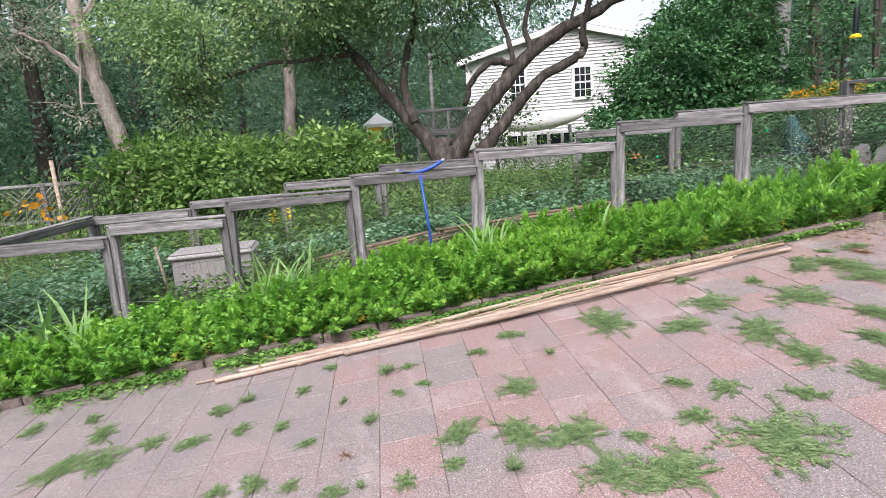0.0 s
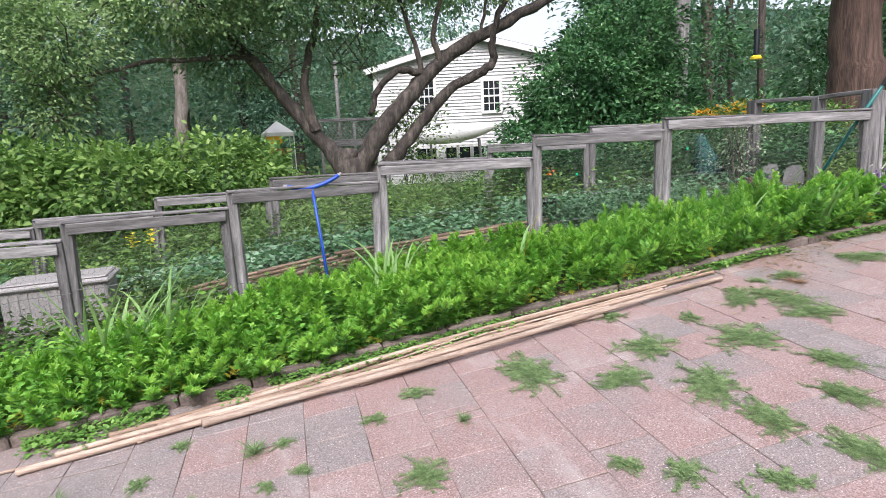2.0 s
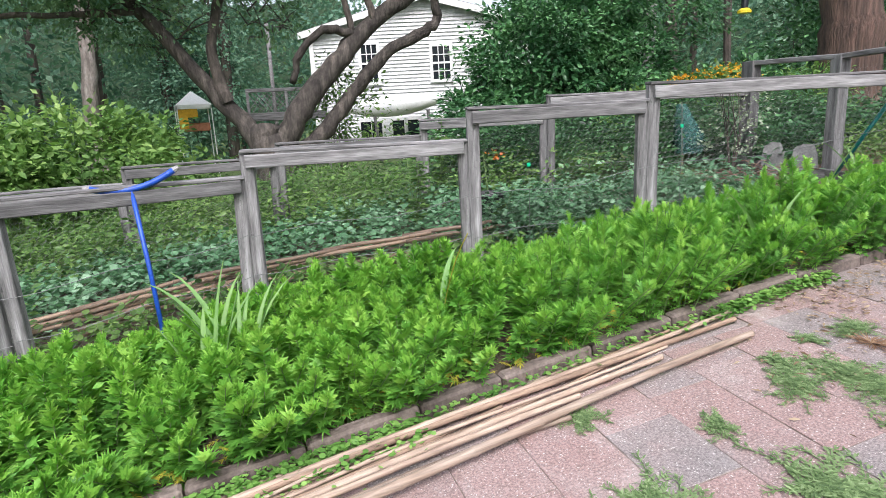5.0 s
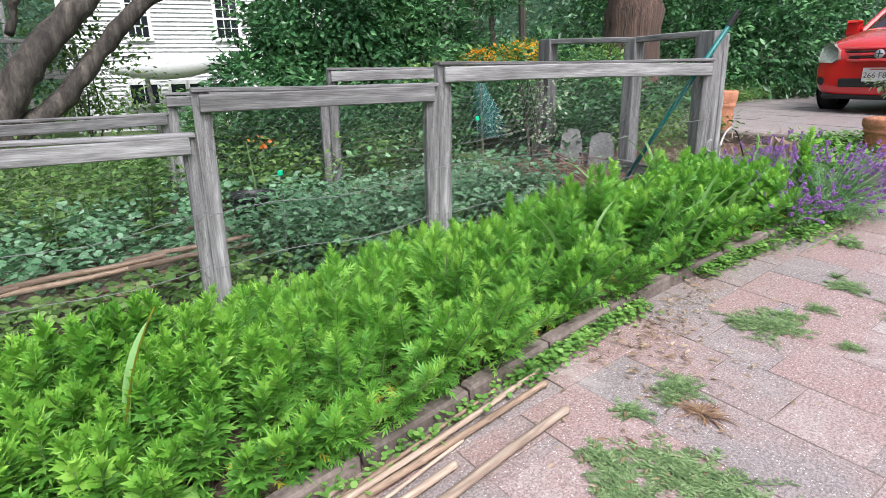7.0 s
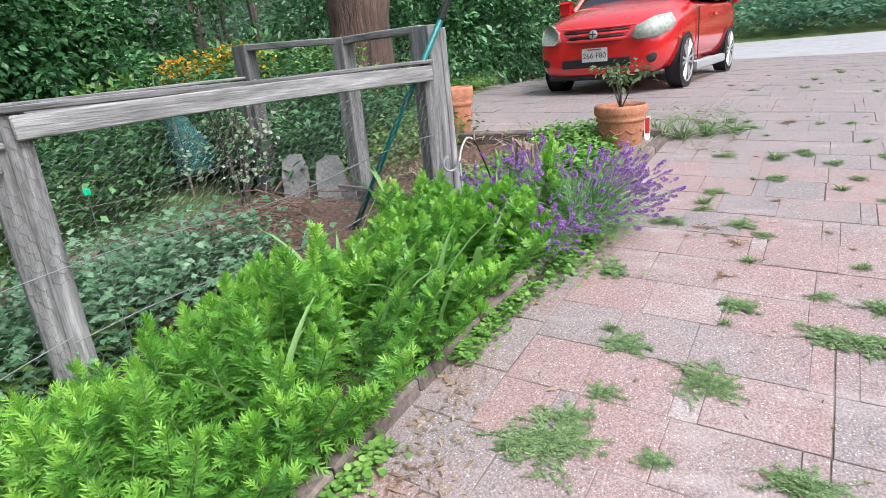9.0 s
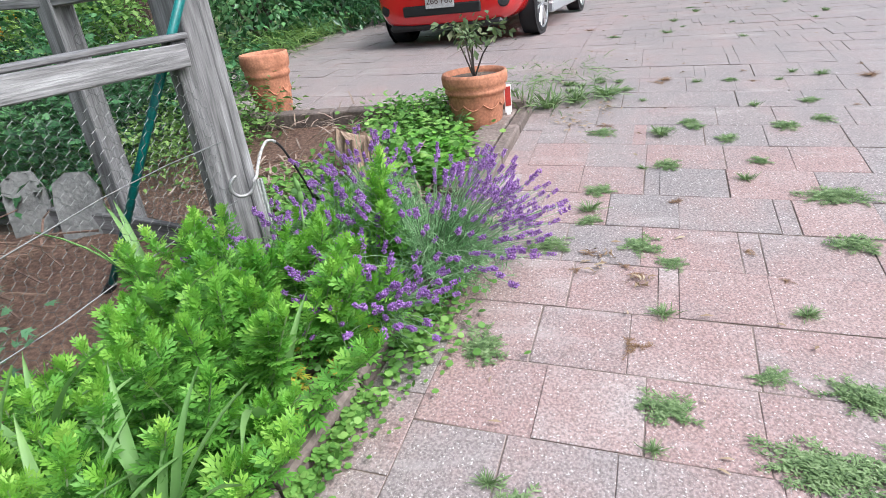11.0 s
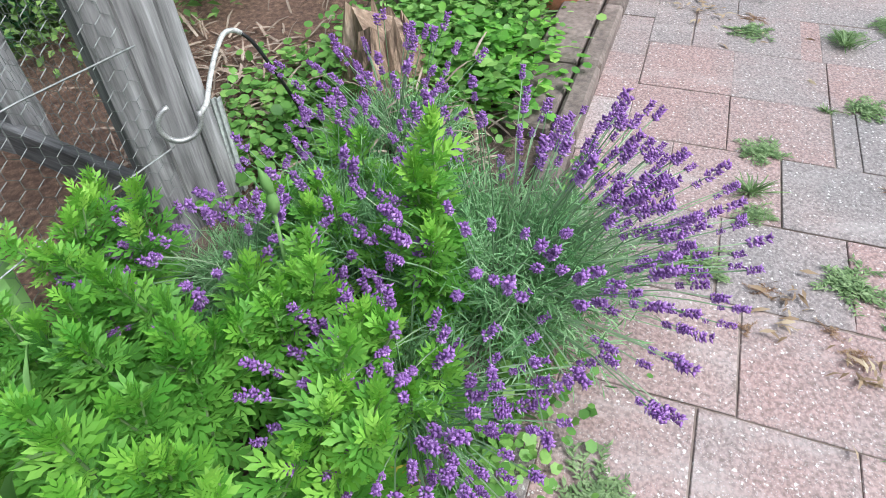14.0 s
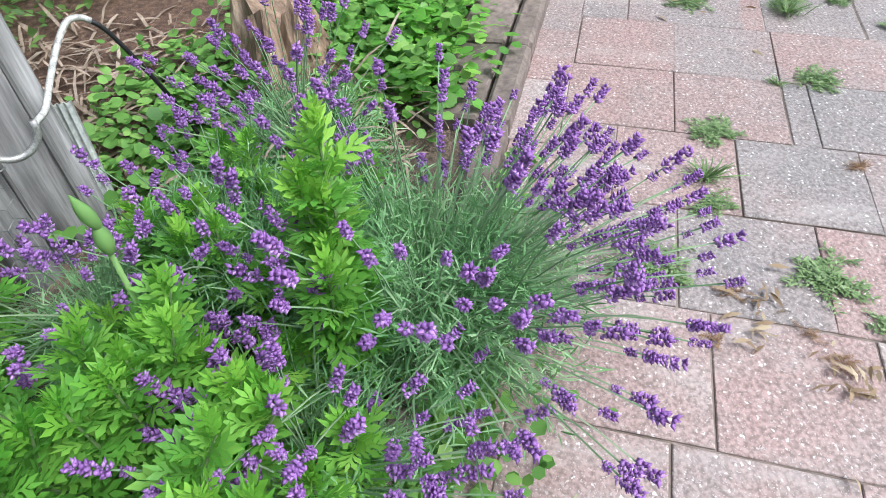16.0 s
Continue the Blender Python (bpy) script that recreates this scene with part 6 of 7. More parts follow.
def car():
    M["red"] = car_paint("red_car_paint", (0.52, 0.012, 0.014))
    M["lamp_glass"] = plain("headlamp", (0.36, 0.39, 0.34), 0.1, 0.0, 0.2, 5)
    M["alloy"] = plain("alloy", (0.62, 0.62, 0.62), 0.3, 0.9, 0.1)
    M["silver"] = plain("silver_plastic", (0.45, 0.46, 0.48), 0.35, 0.4, 0.1)
    M["amber"] = plain("amber_lens", (0.7, 0.16, 0.02), 0.25)
    top = thing("car", "red hatchback car parked at the top of the drive", "car", m=pose(11.63, 4.32, 1.2, 0, 0, 168))
    # stations: x forward of the front axle, half width, bottom, bulge height, shoulder, top edge and top middle
    st = [(0.73, 0.5, 0.3, 0.44, 0.58, 0.64, 0.66), (0.7, 0.66, 0.22, 0.46, 0.62, 0.7, 0.73), (0.6, 0.78, 0.2, 0.48, 0.66, 0.78, 0.82), (0.38, 0.83, 0.2, 0.5, 0.74, 0.88, 0.93), (0.0, 0.845, 0.22, 0.52, 0.82, 0.97, 1.02), (-0.4, 0.845, 0.22, 0.52, 0.88, 1.02, 1.08), (-0.62, 0.845, 0.2, 0.52, 0.9, 1.03, 1.09), (-1.3, 0.845, 0.2, 0.52, 0.93, 0.98, 1.0), (-2.37, 0.84, 0.22, 0.54, 0.96, 1.0, 1.02), (-2.95, 0.82, 0.26, 0.56, 0.98, 1.02, 1.04), (-3.12, 0.7, 0.34, 0.6, 0.95, 1.0, 1.02)]
    b = Build()
    for x, hw, zb, zm, zs, ze, zt in st:
        half = [(hw * 0.6, zb), (hw * 0.93, zb + 0.02), (hw, zm), (hw * 0.975, zs), (hw * 0.86, ze), (hw * 0.45, zt)]
        ring = half + [(-y, z) for y, z in reversed(half)]
        b.v += [(x, y, z) for y, z in ring]
    n = 12
    b.f = [(j * n + i, j * n + (i + 1) % n, (j + 1) * n + (i + 1) % n, (j + 1) * n + i) for j in range(len(st) - 1) for i in range(n)] + [tuple(range(n - 1, -1, -1)), tuple((len(st) - 1) * n + i for i in range(n))]
    ob = part("body", b, M["red"], top, smooth=True)
    ss = ob.modifiers.new("smooth", "SUBSURF")
    ss.levels = ss.render_levels = 2
    # cabin
    gl = Build()
    cs = [(-0.5, 0.72, 1.0, 1.02), (-1.1, 0.64, 0.98, 1.44), (-1.7, 0.63, 0.98, 1.51), (-2.5, 0.62, 1.0, 1.48), (-3.05, 0.6, 1.0, 1.1)]
    for x, hw, z0, z1 in cs:
        gl.v += [(x, 0.8, z0), (x, hw, z1 - 0.03), (x, hw * 0.5, z1), (x, -hw * 0.5, z1), (x, -hw, z1 - 0.03), (x, -0.8, z0)]
    gl.f = [(j * 6 + i, (j + 1) * 6 + i, (j + 1) * 6 + i + 1, j * 6 + i + 1) for j in range(4) for i in range(5)] + [(0, 1, 2, 3, 4, 5), (29, 28, 27, 26, 25, 24)]
    part("windows", gl, M["dark_glass"], top, "dark window glass")
    rf = Build()
    for (x0, hw0, _, z0), (x1, hw1, _, z1) in ((cs[1], cs[2]), (cs[2], cs[3])):
        rf.add([(x0, hw0 + 0.01, z0 - 0.02), (x0, 0, z0 + 0.03), (x0, -hw0 - 0.01, z0 - 0.02), (x1, hw1 + 0.01, z1 - 0.02), (x1, 0, z1 + 0.03), (x1, -hw1 - 0.01, z1 - 0.02)], [(0, 3, 4, 1), (1, 4, 5, 2)])
    part("roof", rf, M["red"], top, smooth=True)
    for s in (-1, 1):
        part("pillar", Build().tube([(-0.5, s * 0.79, 1.0), (-0.8, s * 0.71, 1.24), (-1.1, s * 0.65, 1.45)], 0.035, 6), M["red"], top)
        part("pillar", Build().tube([(-1.62, s * 0.82, 0.98), (-1.7, s * 0.65, 1.48)], 0.04, 6), M["black"], top)
        part("pillar", Build().tube([(-3.0, s * 0.8, 1.0), (-2.5, s * 0.63, 1.46)], 0.07, 6), M["red"], top)
        part("mirror", Build().box((-0.62, s * 0.86 - 0.02, 0.98), (-0.5, s * 0.98 + 0.02, 1.12), 0.03), M["red"], top, "red door mirror")
        # side skirt, wheel arches, wheels
        part("side_skirt", Build().box((-1.95, s * 0.84 - 0.03, 0.16), (-0.42, s * 0.86 + 0.02, 0.27), 0.015), M["silver"], top, "silver-grey side skirt")
        for xw in (0.0, -2.37):
            ar = Build()
            k = 20
            ys = s * 0.852
            ar.add([(xw + 0.325 * math.cos(math.pi * 2 * i / k), ys, 0.3 + 0.325 * math.sin(math.pi * 2 * i / k)) for i in range(k)] + [(xw, ys, 0.3)], [(i, (i + 1) % k, k) if s < 0 else ((i + 1) % k, i, k) for i in range(k)])
            part("wheel_arch", ar, M["black"], top, "dark wheel arch")
            wh = part("wheel", Build().lathe([(0.235, -0.1), (0.27, -0.1), (0.3, -0.085), (0.305, -0.04), (0.305, 0.04), (0.3, 0.08), (0.285, 0.095), (0.25, 0.1), (0.235, 0.07)], 32), M["tyre"], top, smooth=True, m=pose(xw, s * 0.762, 0.305, -90 * s, 0, 0))
            sp = Build().lathe([(0.225, 0.05), (0.232, 0.092), (0.25, 0.102), (0.238, 0.088), (0.22, 0.05)], 32)
            for i in range(6):
                a = 2 * math.pi * i / 6
                c, q = math.cos(a), math.sin(a)
                for o in (-0.022, 0.022):
                    sp.tube([(0.03 * c, 0.03 * q, 0.085), (0.11 * c - o * q, 0.11 * q + o * c, 0.088), (0.232 * c - 1.9 * o * q, 0.232 * q + 1.9 * o * c, 0.09)], 0.015, 6)
            part("rim", sp, M["alloy"], wh, "bright alloy spokes")
            part("hub", Build().lathe([(0.225, 0.0), (0.06, 0.02), (0.055, 0.09), (0.035, 0.1), (0.0, 0.1)], 20), M["silver"], wh)
        # lamps on the nose
        h = Build()
        pr = [(0.43, 0.64), (0.5, 0.6), (0.7, 0.61), (0.79, 0.67), (0.81, 0.76), (0.755, 0.85), (0.62, 0.83), (0.47, 0.745)]
        xs = [0.735, 0.71, 0.62, 0.44, 0.36, 0.36, 0.5, 0.66]
        m8 = len(pr)
        h.add([(x + 0.05, s * y * 1.01, z) for x, (y, z) in zip(xs, pr)] + [(0.56, s * 0.62, 0.71)] + [(x - 0.1, s * y * 0.97, z) for x, (y, z) in zip(xs, pr)], [(i, (i + 1) % m8, m8) if s > 0 else ((i + 1) % m8, i, m8) for i in range(m8)] + [(i, m8 + 1 + i, m8 + 1 + (i + 1) % m8, (i + 1) % m8) for i in range(m8)])
        for q, v in enumerate(h.v):
            if q == m8:
                h.v[q] = (0.715, s * 0.64, 0.725)
        part("headlight", h, M["lamp_glass"], top, "hazy clear headlight", smooth=True)
        part("fog_lamp", Build().lathe([(0, 0.035), (0.05, 0.03), (0.062, 0.012), (0.066, -0.05)], 18), M["black"], top, "round black fog-lamp recess", m=pose(0.665, s * 0.63, 0.4, 0, 78, s * 16))
        part("side_marker", Build().box((0.28, s * 0.835, 0.56), (0.36, s * 0.853, 0.59), 0.004), M["amber"], top, "amber side marker")
        part("door_seam", Build().box((-0.506, s * 0.842, 0.3), (-0.5, s * 0.853, 0.9)), M["black"], top)
        part("door_handle", Build().box((-1.42, s * 0.835, 0.8), (-1.28, s * 0.87, 0.83), 0.008), M["red"], top)
    for k, (z, x) in enumerate(((0.625, 0.765), (0.69, 0.755), (0.755, 0.72))):
        part("grille_slat", Build().tube([(x - 0.1, -0.47, z + 0.005), (x, -0.2, z), (x + 0.015, 0, z), (x, 0.2, z), (x - 0.1, 0.47, z + 0.005)], 0.02, 8), M["red"], top)
        if k < 2:
            part("grille_gap", Build().tube([(x - 0.1, -0.45, z + 0.035), (x - 0.004, -0.2, z + 0.032), (x + 0.01, 0, z + 0.032), (x - 0.004, 0.2, z + 0.032), (x - 0.1, 0.45, z + 0.035)], 0.013, 6), M["black"], top, "black grille gap")
    part("badge", Build().lathe([(0, 0.012), (0.03, 0.012), (0.05, 0.006), (0.052, 0)], 20), M["alloy"], top, "plain round chrome badge", m=pose(0.785, 0, 0.69, 0, 80, 0))
    part("badge_bar", Build().box((-0.005, -0.042, 0), (0.005, 0.042, 0.016)).box((-0.042, -0.005, 0), (0.042, 0.005, 0.015)), M["black"], top, m=pose(0.785, 0, 0.69, 0, 80, 0))
    part("intake", Build().box((0.64, -0.42, 0.32), (0.742, 0.42, 0.42), 0.012), M["black"], top, "black lower air intake")
    part("lip", Build().box((0.46, -0.62, 0.175), (0.7, 0.62, 0.25), 0.03), M["black"], top, "black lower bumper lip")
    pl = part("number_plate", Build().box((0.748, -0.155, 0.385), (0.757, 0.155, 0.54), 0.004), M["plate"], top, "white number plate with dark characters")
    part("plate_strip", Build().box((0.757, -0.08, 0.515), (0.759, 0.08, 0.53)), plain("plate_red", (0.35, 0.05, 0.05)), pl)
    cu = bpy.data.curves.new("plate_text", "FONT")
    cu.body, cu.size, cu.align_x, cu.align_y, cu.extrude = "266 F80", 0.088, "CENTER", "CENTER", 0.0008
    cu.materials.append(M["plate_ink"])
    tx = new("plate_text", cu)
    tx.parent = pl
    tx.matrix_basis = Matrix.Translation((0.7585, 0, 0.453)) @ Matrix(((0, 0, 1, 0), (1, 0, 0, 0), (0, 1, 0, 0), (0, 0, 0, 1)))


M["plate"] = plain("plate_face", (0.5, 0.5, 0.49), 0.5, 0, 0.1)
M["plate_ink"] = plain("plate_ink", (0.09, 0.05, 0.05), 0.6)
car()


# ---- beyond the garden ----
def kayak():
    top = thing("kayak", "white covered boat stored on its side along the house", "boat", m=pose(7.55, 20.75, 1.55, 0, -5, -23))
    b = Build()
    n, N = 14, 14
    for j in range(N):
        u = j / (N - 1)
        w = math.sin(math.pi * min(0.97, max(0.03, u)) ** 0.9) ** 0.6
        for i in range(n):
            a = 2 * math.pi * i / n
            b.v.append((3.3 * u, 0.33 * w * math.cos(a), 0.33 * w * math.sin(a) + 0.1 * (2 * u - 1) ** 2 + 0.33))
    b.f = [(j * n + i, j * n + (i + 1) % n, (j + 1) * n + (i + 1) % n, (j + 1) * n + i) for j in range(N - 1) for i in range(n)]
    part("hull", b, M["white"], top, smooth=True)
    for x in (0.8, 2.5):
        part("trestle", Build().box((x, -0.3, -1.4), (x + 0.08, 0.3, 0.08), 0.01), M["weathered"], top)


kayak()


def canopy():
    top = thing("canopy_tent", "small white canopy tent with a yellow side behind the trees", "tent", m=pose(2.8, 18.2, 1.05) @ Matrix.Diagonal((0.66, 0.66, 0.66, 1)))
    b = Build().add([(-0.6, -0.6, 1.75), (0.6, -0.6, 1.75), (0.6, 0.6, 1.75), (-0.6, 0.6, 1.75), (0, 0, 2.25), (-0.6, -0.6, 1.6), (0.6, -0.6, 1.6), (0.6, 0.6, 1.6), (-0.6, 0.6, 1.6)], [(0, 1, 4), (1, 2, 4), (2, 3, 4), (3, 0, 4), (0, 5, 6, 1), (1, 6, 7, 2), (2, 7, 8, 3), (3, 8, 5, 0)])
    part("roof", b, M["white"], top)
    part("side_curtain", Build().box((-0.6, -0.58, 0.9), (-0.25, -0.55, 1.62), 0.01).box((-0.3, -0.57, 1.3), (0.1, -0.54, 1.62), 0.01), plain("yellow_cloth", (0.75, 0.4, 0.03), 0.8), top, "yellow side curtain")
    for x in (-0.58, 0.58):
        for y in (-0.58, 0.58):
            part("leg", Build().box((x - 0.02, y - 0.02, -1.4), (x + 0.02, y + 0.02, 1.7)), M["white"], top)
    part("table", Build().box((-0.4, -0.3, 0.8), (0.5, 0.2, 1.1), 0.03), M["terracotta"], top)


canopy()


def deck_rail():
    top = thing("deck_railing", "grey timber deck with a lattice railing by the house", "railing", m=pose(4.4, 20.2, 0, 0, 0, -10))
    part("top_rail", Build().box((0, -0.05, 2.55), (2.2, 0.05, 2.65), 0.01), M["weathered"], top)
    part("deck", Build().box((0, -0.05, 1.75), (2.2, 1.6, 1.98), 0.01), M["weathered"], top)
    for x in (0, 1.07, 2.14):
        part("post", Build().box((x, -0.04, -0.1), (x + 0.08, 0.04, 2.56), 0.005), M["weathered"], top)
    for i in range(16):
        for s in (-1, 1):
            x = i * 0.14
            part("lattice_slat", Build().tube([(x if s > 0 else min(2.2, x + 0.45), 0.02 * s, 2.0), (min(2.2, x + 0.45) if s > 0 else x, 0.02 * s, 2.53)], 0.012, 4), M["weathered"], top)


deck_rail()
stick("lamp_post", "thin grey post standing by the deck", "post", [(5.95, 24, 0.2), (5.97, 24, 5.0)], 0.07, M["weathered"])
top = thing("bird_feeder", "bird feeder with a bright yellow base hanging from a branch", "bird feeder", m=pose(8.85, 7.8, 2.78))
part("tube", Build().lathe([(0, 0.45), (0.045, 0.45), (0.045, 0.06), (0.05, 0.05)], 12), M["dark_glass"], top)
part("base", Build().lathe([(0.05, 0.06), (0.085, 0.03), (0.085, 0.0), (0, 0)], 14), plain("yellow_plastic", (0.75, 0.55, 0.02), 0.4), top, "yellow plastic base")
part("hanger", Build().tube([(0, 0, 0.45), (0, 0, 1.9)], 0.005, 4), M["wire"], top)
hoop = [(-3.25 + 0.29 * math.cos(a), 11.0, 1.52 + 0.29 * math.sin(a)) for a in np.linspace(-0.3, 3.44, 18)]
stick("wire_hoop", "thin metal garden hoop among the low shrubs", "hoop", [(hoop[0][0], 11.0, 0.1)] + hoop + [(hoop[-1][0], 11.0, 0.1)], 0.009, M["wire"])
stick("stake", "pale wooden stake at the bottom of the garden", "stake", [(-3.58, 11.0, 0.0), (-3.62, 11.0, 1.74)], 0.032, M["bamboo"])


def arch_trellis():
    """A small black wire trellis with a pointed arch."""
    top = thing("garden_trellis", "small black wire arch trellis among the bright shrubs", "trellis", m=pose(-2.62, 9.75, height(-2.62, 9.75), 0, 0, 15))
    for x in (-0.14, -0.05, 0.05, 0.14):
        part("upright", Build().tube([(x, 0, -0.05), (x, 0, 1.12), (x * 0.8, 0, 1.28), (x * 0.2, 0, 1.42)], 0.006, 5), M["black"], top)
    for z in (0.5, 0.8, 1.1):
        part("crossbar", Build().tube([(-0.15, 0, z), (0.15, 0, z)], 0.005, 5), M["black"], top)


arch_trellis()


def lattice_fence():
    """A low weathered lattice screen beyond the end of the garden."""
    top = thing("lattice_fence", "low weathered lattice screen beyond the vegetable garden", "fence", m=pose(-4.75, 11.5, height(-4.4, 11.5), 0, 0, 4))
    for x in (0, 0.75, 1.5):
        part("post", Build().box((x - 0.035, -0.035, -0.1), (x + 0.035, 0.035, 1.42), 0.006), M["weathered"], top)
    for z in (0.75, 1.36):
        part("rail", Build().box((0, -0.02, z), (1.5, 0.02, z + 0.05), 0.005), M["weathered"], top)
    for i in range(14):
        for s, y in ((1, -0.012), (-1, 0.012)):
            x = 0.05 + i * 0.1
            a, b = (x, min(1.48, x + 0.55)) if s > 0 else (min(1.48, x + 0.55), x)
            part("slat", Build().tube([(a, y, 0.8), (b, y, 1.36)], 0.011, 4), M["weathered"], top)


lattice_fence()


# bank beyond the road
def bank():
    b = Build()
    ys = np.linspace(-120, 120, 61)
    xs = [(25.8, 1.12), (26.6, 1.4), (28.1, 1.85), (31.5, 2.3), (38, 2.6)]
    b.v = [(x + 0.06 * y, y, z + 0.15 * noise.noise((x, y * 0.3, 0))) for y in ys for x, z in xs]
    b.f = [(j * 5 + i, j * 5 + i + 1, (j + 1) * 5 + i + 1, (j + 1) * 5 + i) for j in range(60) for i in range(4)]
    tagged(part("roadside_bank", b, M["lawn"], smooth=True), "green grassy bank on the far side of the road", "bank", kind="structure")
    r = np.random.default_rng(401)
    n = 30000
    y, u = r.uniform(-25, 14, n), r.random(n) ** 1.7
    x = 26.1 + 0.06 * y + 7 * u
    z = 1.4 + np.interp(u * 7, [0, 0.4, 1.9, 5.4, 7], [0, 0.25, 0.6, 1.0, 1.1]) + r.uniform(0, 0.5, n)
    az = r.uniform(0, 6.28, n)
    v = strew(SIMPLE, np.stack([x, y, z], 1), np.stack([np.cos(az), np.sin(az), 0.4 + 0 * az], 1), np.array([0, 0, 1.0]) + 0.4 * r.normal(size=(n, 3)), r.uniform(0.12, 0.3, n))
    tagged(part("bank_growth", fast_mesh("bank_growth", *v, M["wood_leaf"]), None), "leafy green growth on the roadside bank", "plants", kind="stuff")


bank()
BACKTREES = [(-8.5, 14, 3.2), (-6.0, 17.5, 4.0), (-11, 18, 4.5), (-2.9, 20.5, 3.6), (2.6, 26.5, 4.0), (4.6, 25.5, 3.6), (-5, 24, 5.0), (15.5, 17.0, 4.0), (17.5, 11.5, 3.4), (12.6, 15.6, 2.6), (21, 8.5, 3.0)]
for k, (x, y, s) in enumerate(BACKTREES):
    g = random.Random(k + 500)
    z = height(x, y)
    ells = [(x + g.uniform(-0.3, 0.3) * s, y + g.uniform(-0.2, 0.2) * s, z + s * q, s * w, s * w * 0.8, s * 0.42) for q, w in ((0.3, 0.5), (0.8, 0.62), (1.4, 0.6), (2.0, 0.45))]
    bare_tree("tree", "dense dark-green tree at the edge of the woods", [(x, y, z - 0.2), (x + 0.1, y, z + s), (x, y, z + 2.2 * s)], 0.06 * s, 0.03 * s, M["dark_bark"], ells, 24, 0.16, M["dark_leaf"] if x > 10 else M["wood_leaf"] if k % 3 or x < 0 else M["tree_leaf"], 600 + k, 420)


# ---- litter ----
THATCH = ([(0, 0.03, 0), (0, -0.03, 0), (0.4, 0.13, 0.08), (0.4, -0.13, 0.08), (1, 0, -0.04)], [(0, 1, 3), (0, 3, 2), (2, 3, 4)])


def litter():
    """Dry leaves and thatch lying on the paving."""
    r = np.random.default_rng(701)
    P = []
    for x, y, s, n in ((4.7, 3.98, 0.2, 220), (4.45, 3.75, 0.22, 90), (6.75, 3.2, 0.05, 34), (6.6, 3.05, 0.04, 22), (8.25, 3.25, 0.1, 60), (8.5, 3.03, 0.08, 40), (9.5, 2.9, 0.9, 60), (3.95, 3.55, 0.25, 90), (5.2, 4.0, 0.12, 70), (4.95, 3.2, 0.8, 60)):
        P.append(np.stack([x + r.normal(size=n) * s, y + r.normal(size=n) * s * 0.6], 1))
    P = np.concatenate(P)
    P = P[[q[1] < along(EDGE, q[0]) - 0.01 for q in P]]
    z = np.array([height(*q) for q in P]) + r.uniform(0.006, 0.018, len(P))
    az = r.uniform(0, 6.28, len(P))
    v = strew(THATCH, np.column_stack([P, z]), np.stack([np.cos(az), np.sin(az), 0.1 * r.normal(size=len(P))], 1), np.array([0, 0, 1.0]) + 0.5 * r.normal(size=(len(P), 3)), r.uniform(0.015, 0.05, len(P)))
    m = leaf_mat("dry_leaf", (0.14, 0.09, 0.055), (0.3, 0.21, 0.13), (0.48, 0.4, 0.28), 0.15, 0.8, 4)
    tagged(part("dry_leaves", fast_mesh("dry_leaves", *v, m), None), "dry brown leaves and thatch lying on the paving", "leaves", kind="stuff")


litter()


# ---- edging and paving ----
def edging():
    top = new("edging")
    tagged(top, "low brown stone edging along the border", "edging", kind="structure")
    x, k = -6.8, 0
    while x < 8.45:
        L = random.Random(k).uniform(0.38, 0.5)
        x1 = min(x + L, 8.5)
        a, b = (x, along(EDGE, x)), (x1 - 0.008, along(EDGE, x1))
        d = Vector((b[0] - a[0], b[1] - a[1], 0))
        ln = d.length
        bd = Build().box((-ln / 2, 0, -0.1), (ln / 2, 0.075, 0.065), 0.012)
        m = Matrix.Translation(((a[0] + b[0]) / 2, (a[1] + b[1]) / 2, height((a[0] + b[0]) / 2, a[1]) + random.Random(k + 9).uniform(-0.005, 0.004))) @ pose(0, 0, 0, random.Random(k + 4).uniform(-2, 2), -math.degrees(math.atan(G1)), math.degrees(math.atan2(d.y, d.x)))
        part("edging_stone", bd, M["kerb"], top, m=m)
        if x > 6.95:
            bd = Build().box((-ln / 2, 0.085, -0.1), (ln / 2, 0.24, 0.06), 0.008)
            part("edging_stone", bd, M["kerb"], top, m=m)
        x, k = x1, k + 1
    y = 3.6
    while y < 5.7:
        bd = Build().box((0, -0.21, -0.1), (0.1, 0.21, 0.1), 0.008)
        part("edging_stone", bd, M["kerb"], top, m=Matrix.Translation((8.5 - 0.02 * y, y + 0.15, height(8.5, y))) @ tilt(8.5, y))
        y += 0.43


edging()


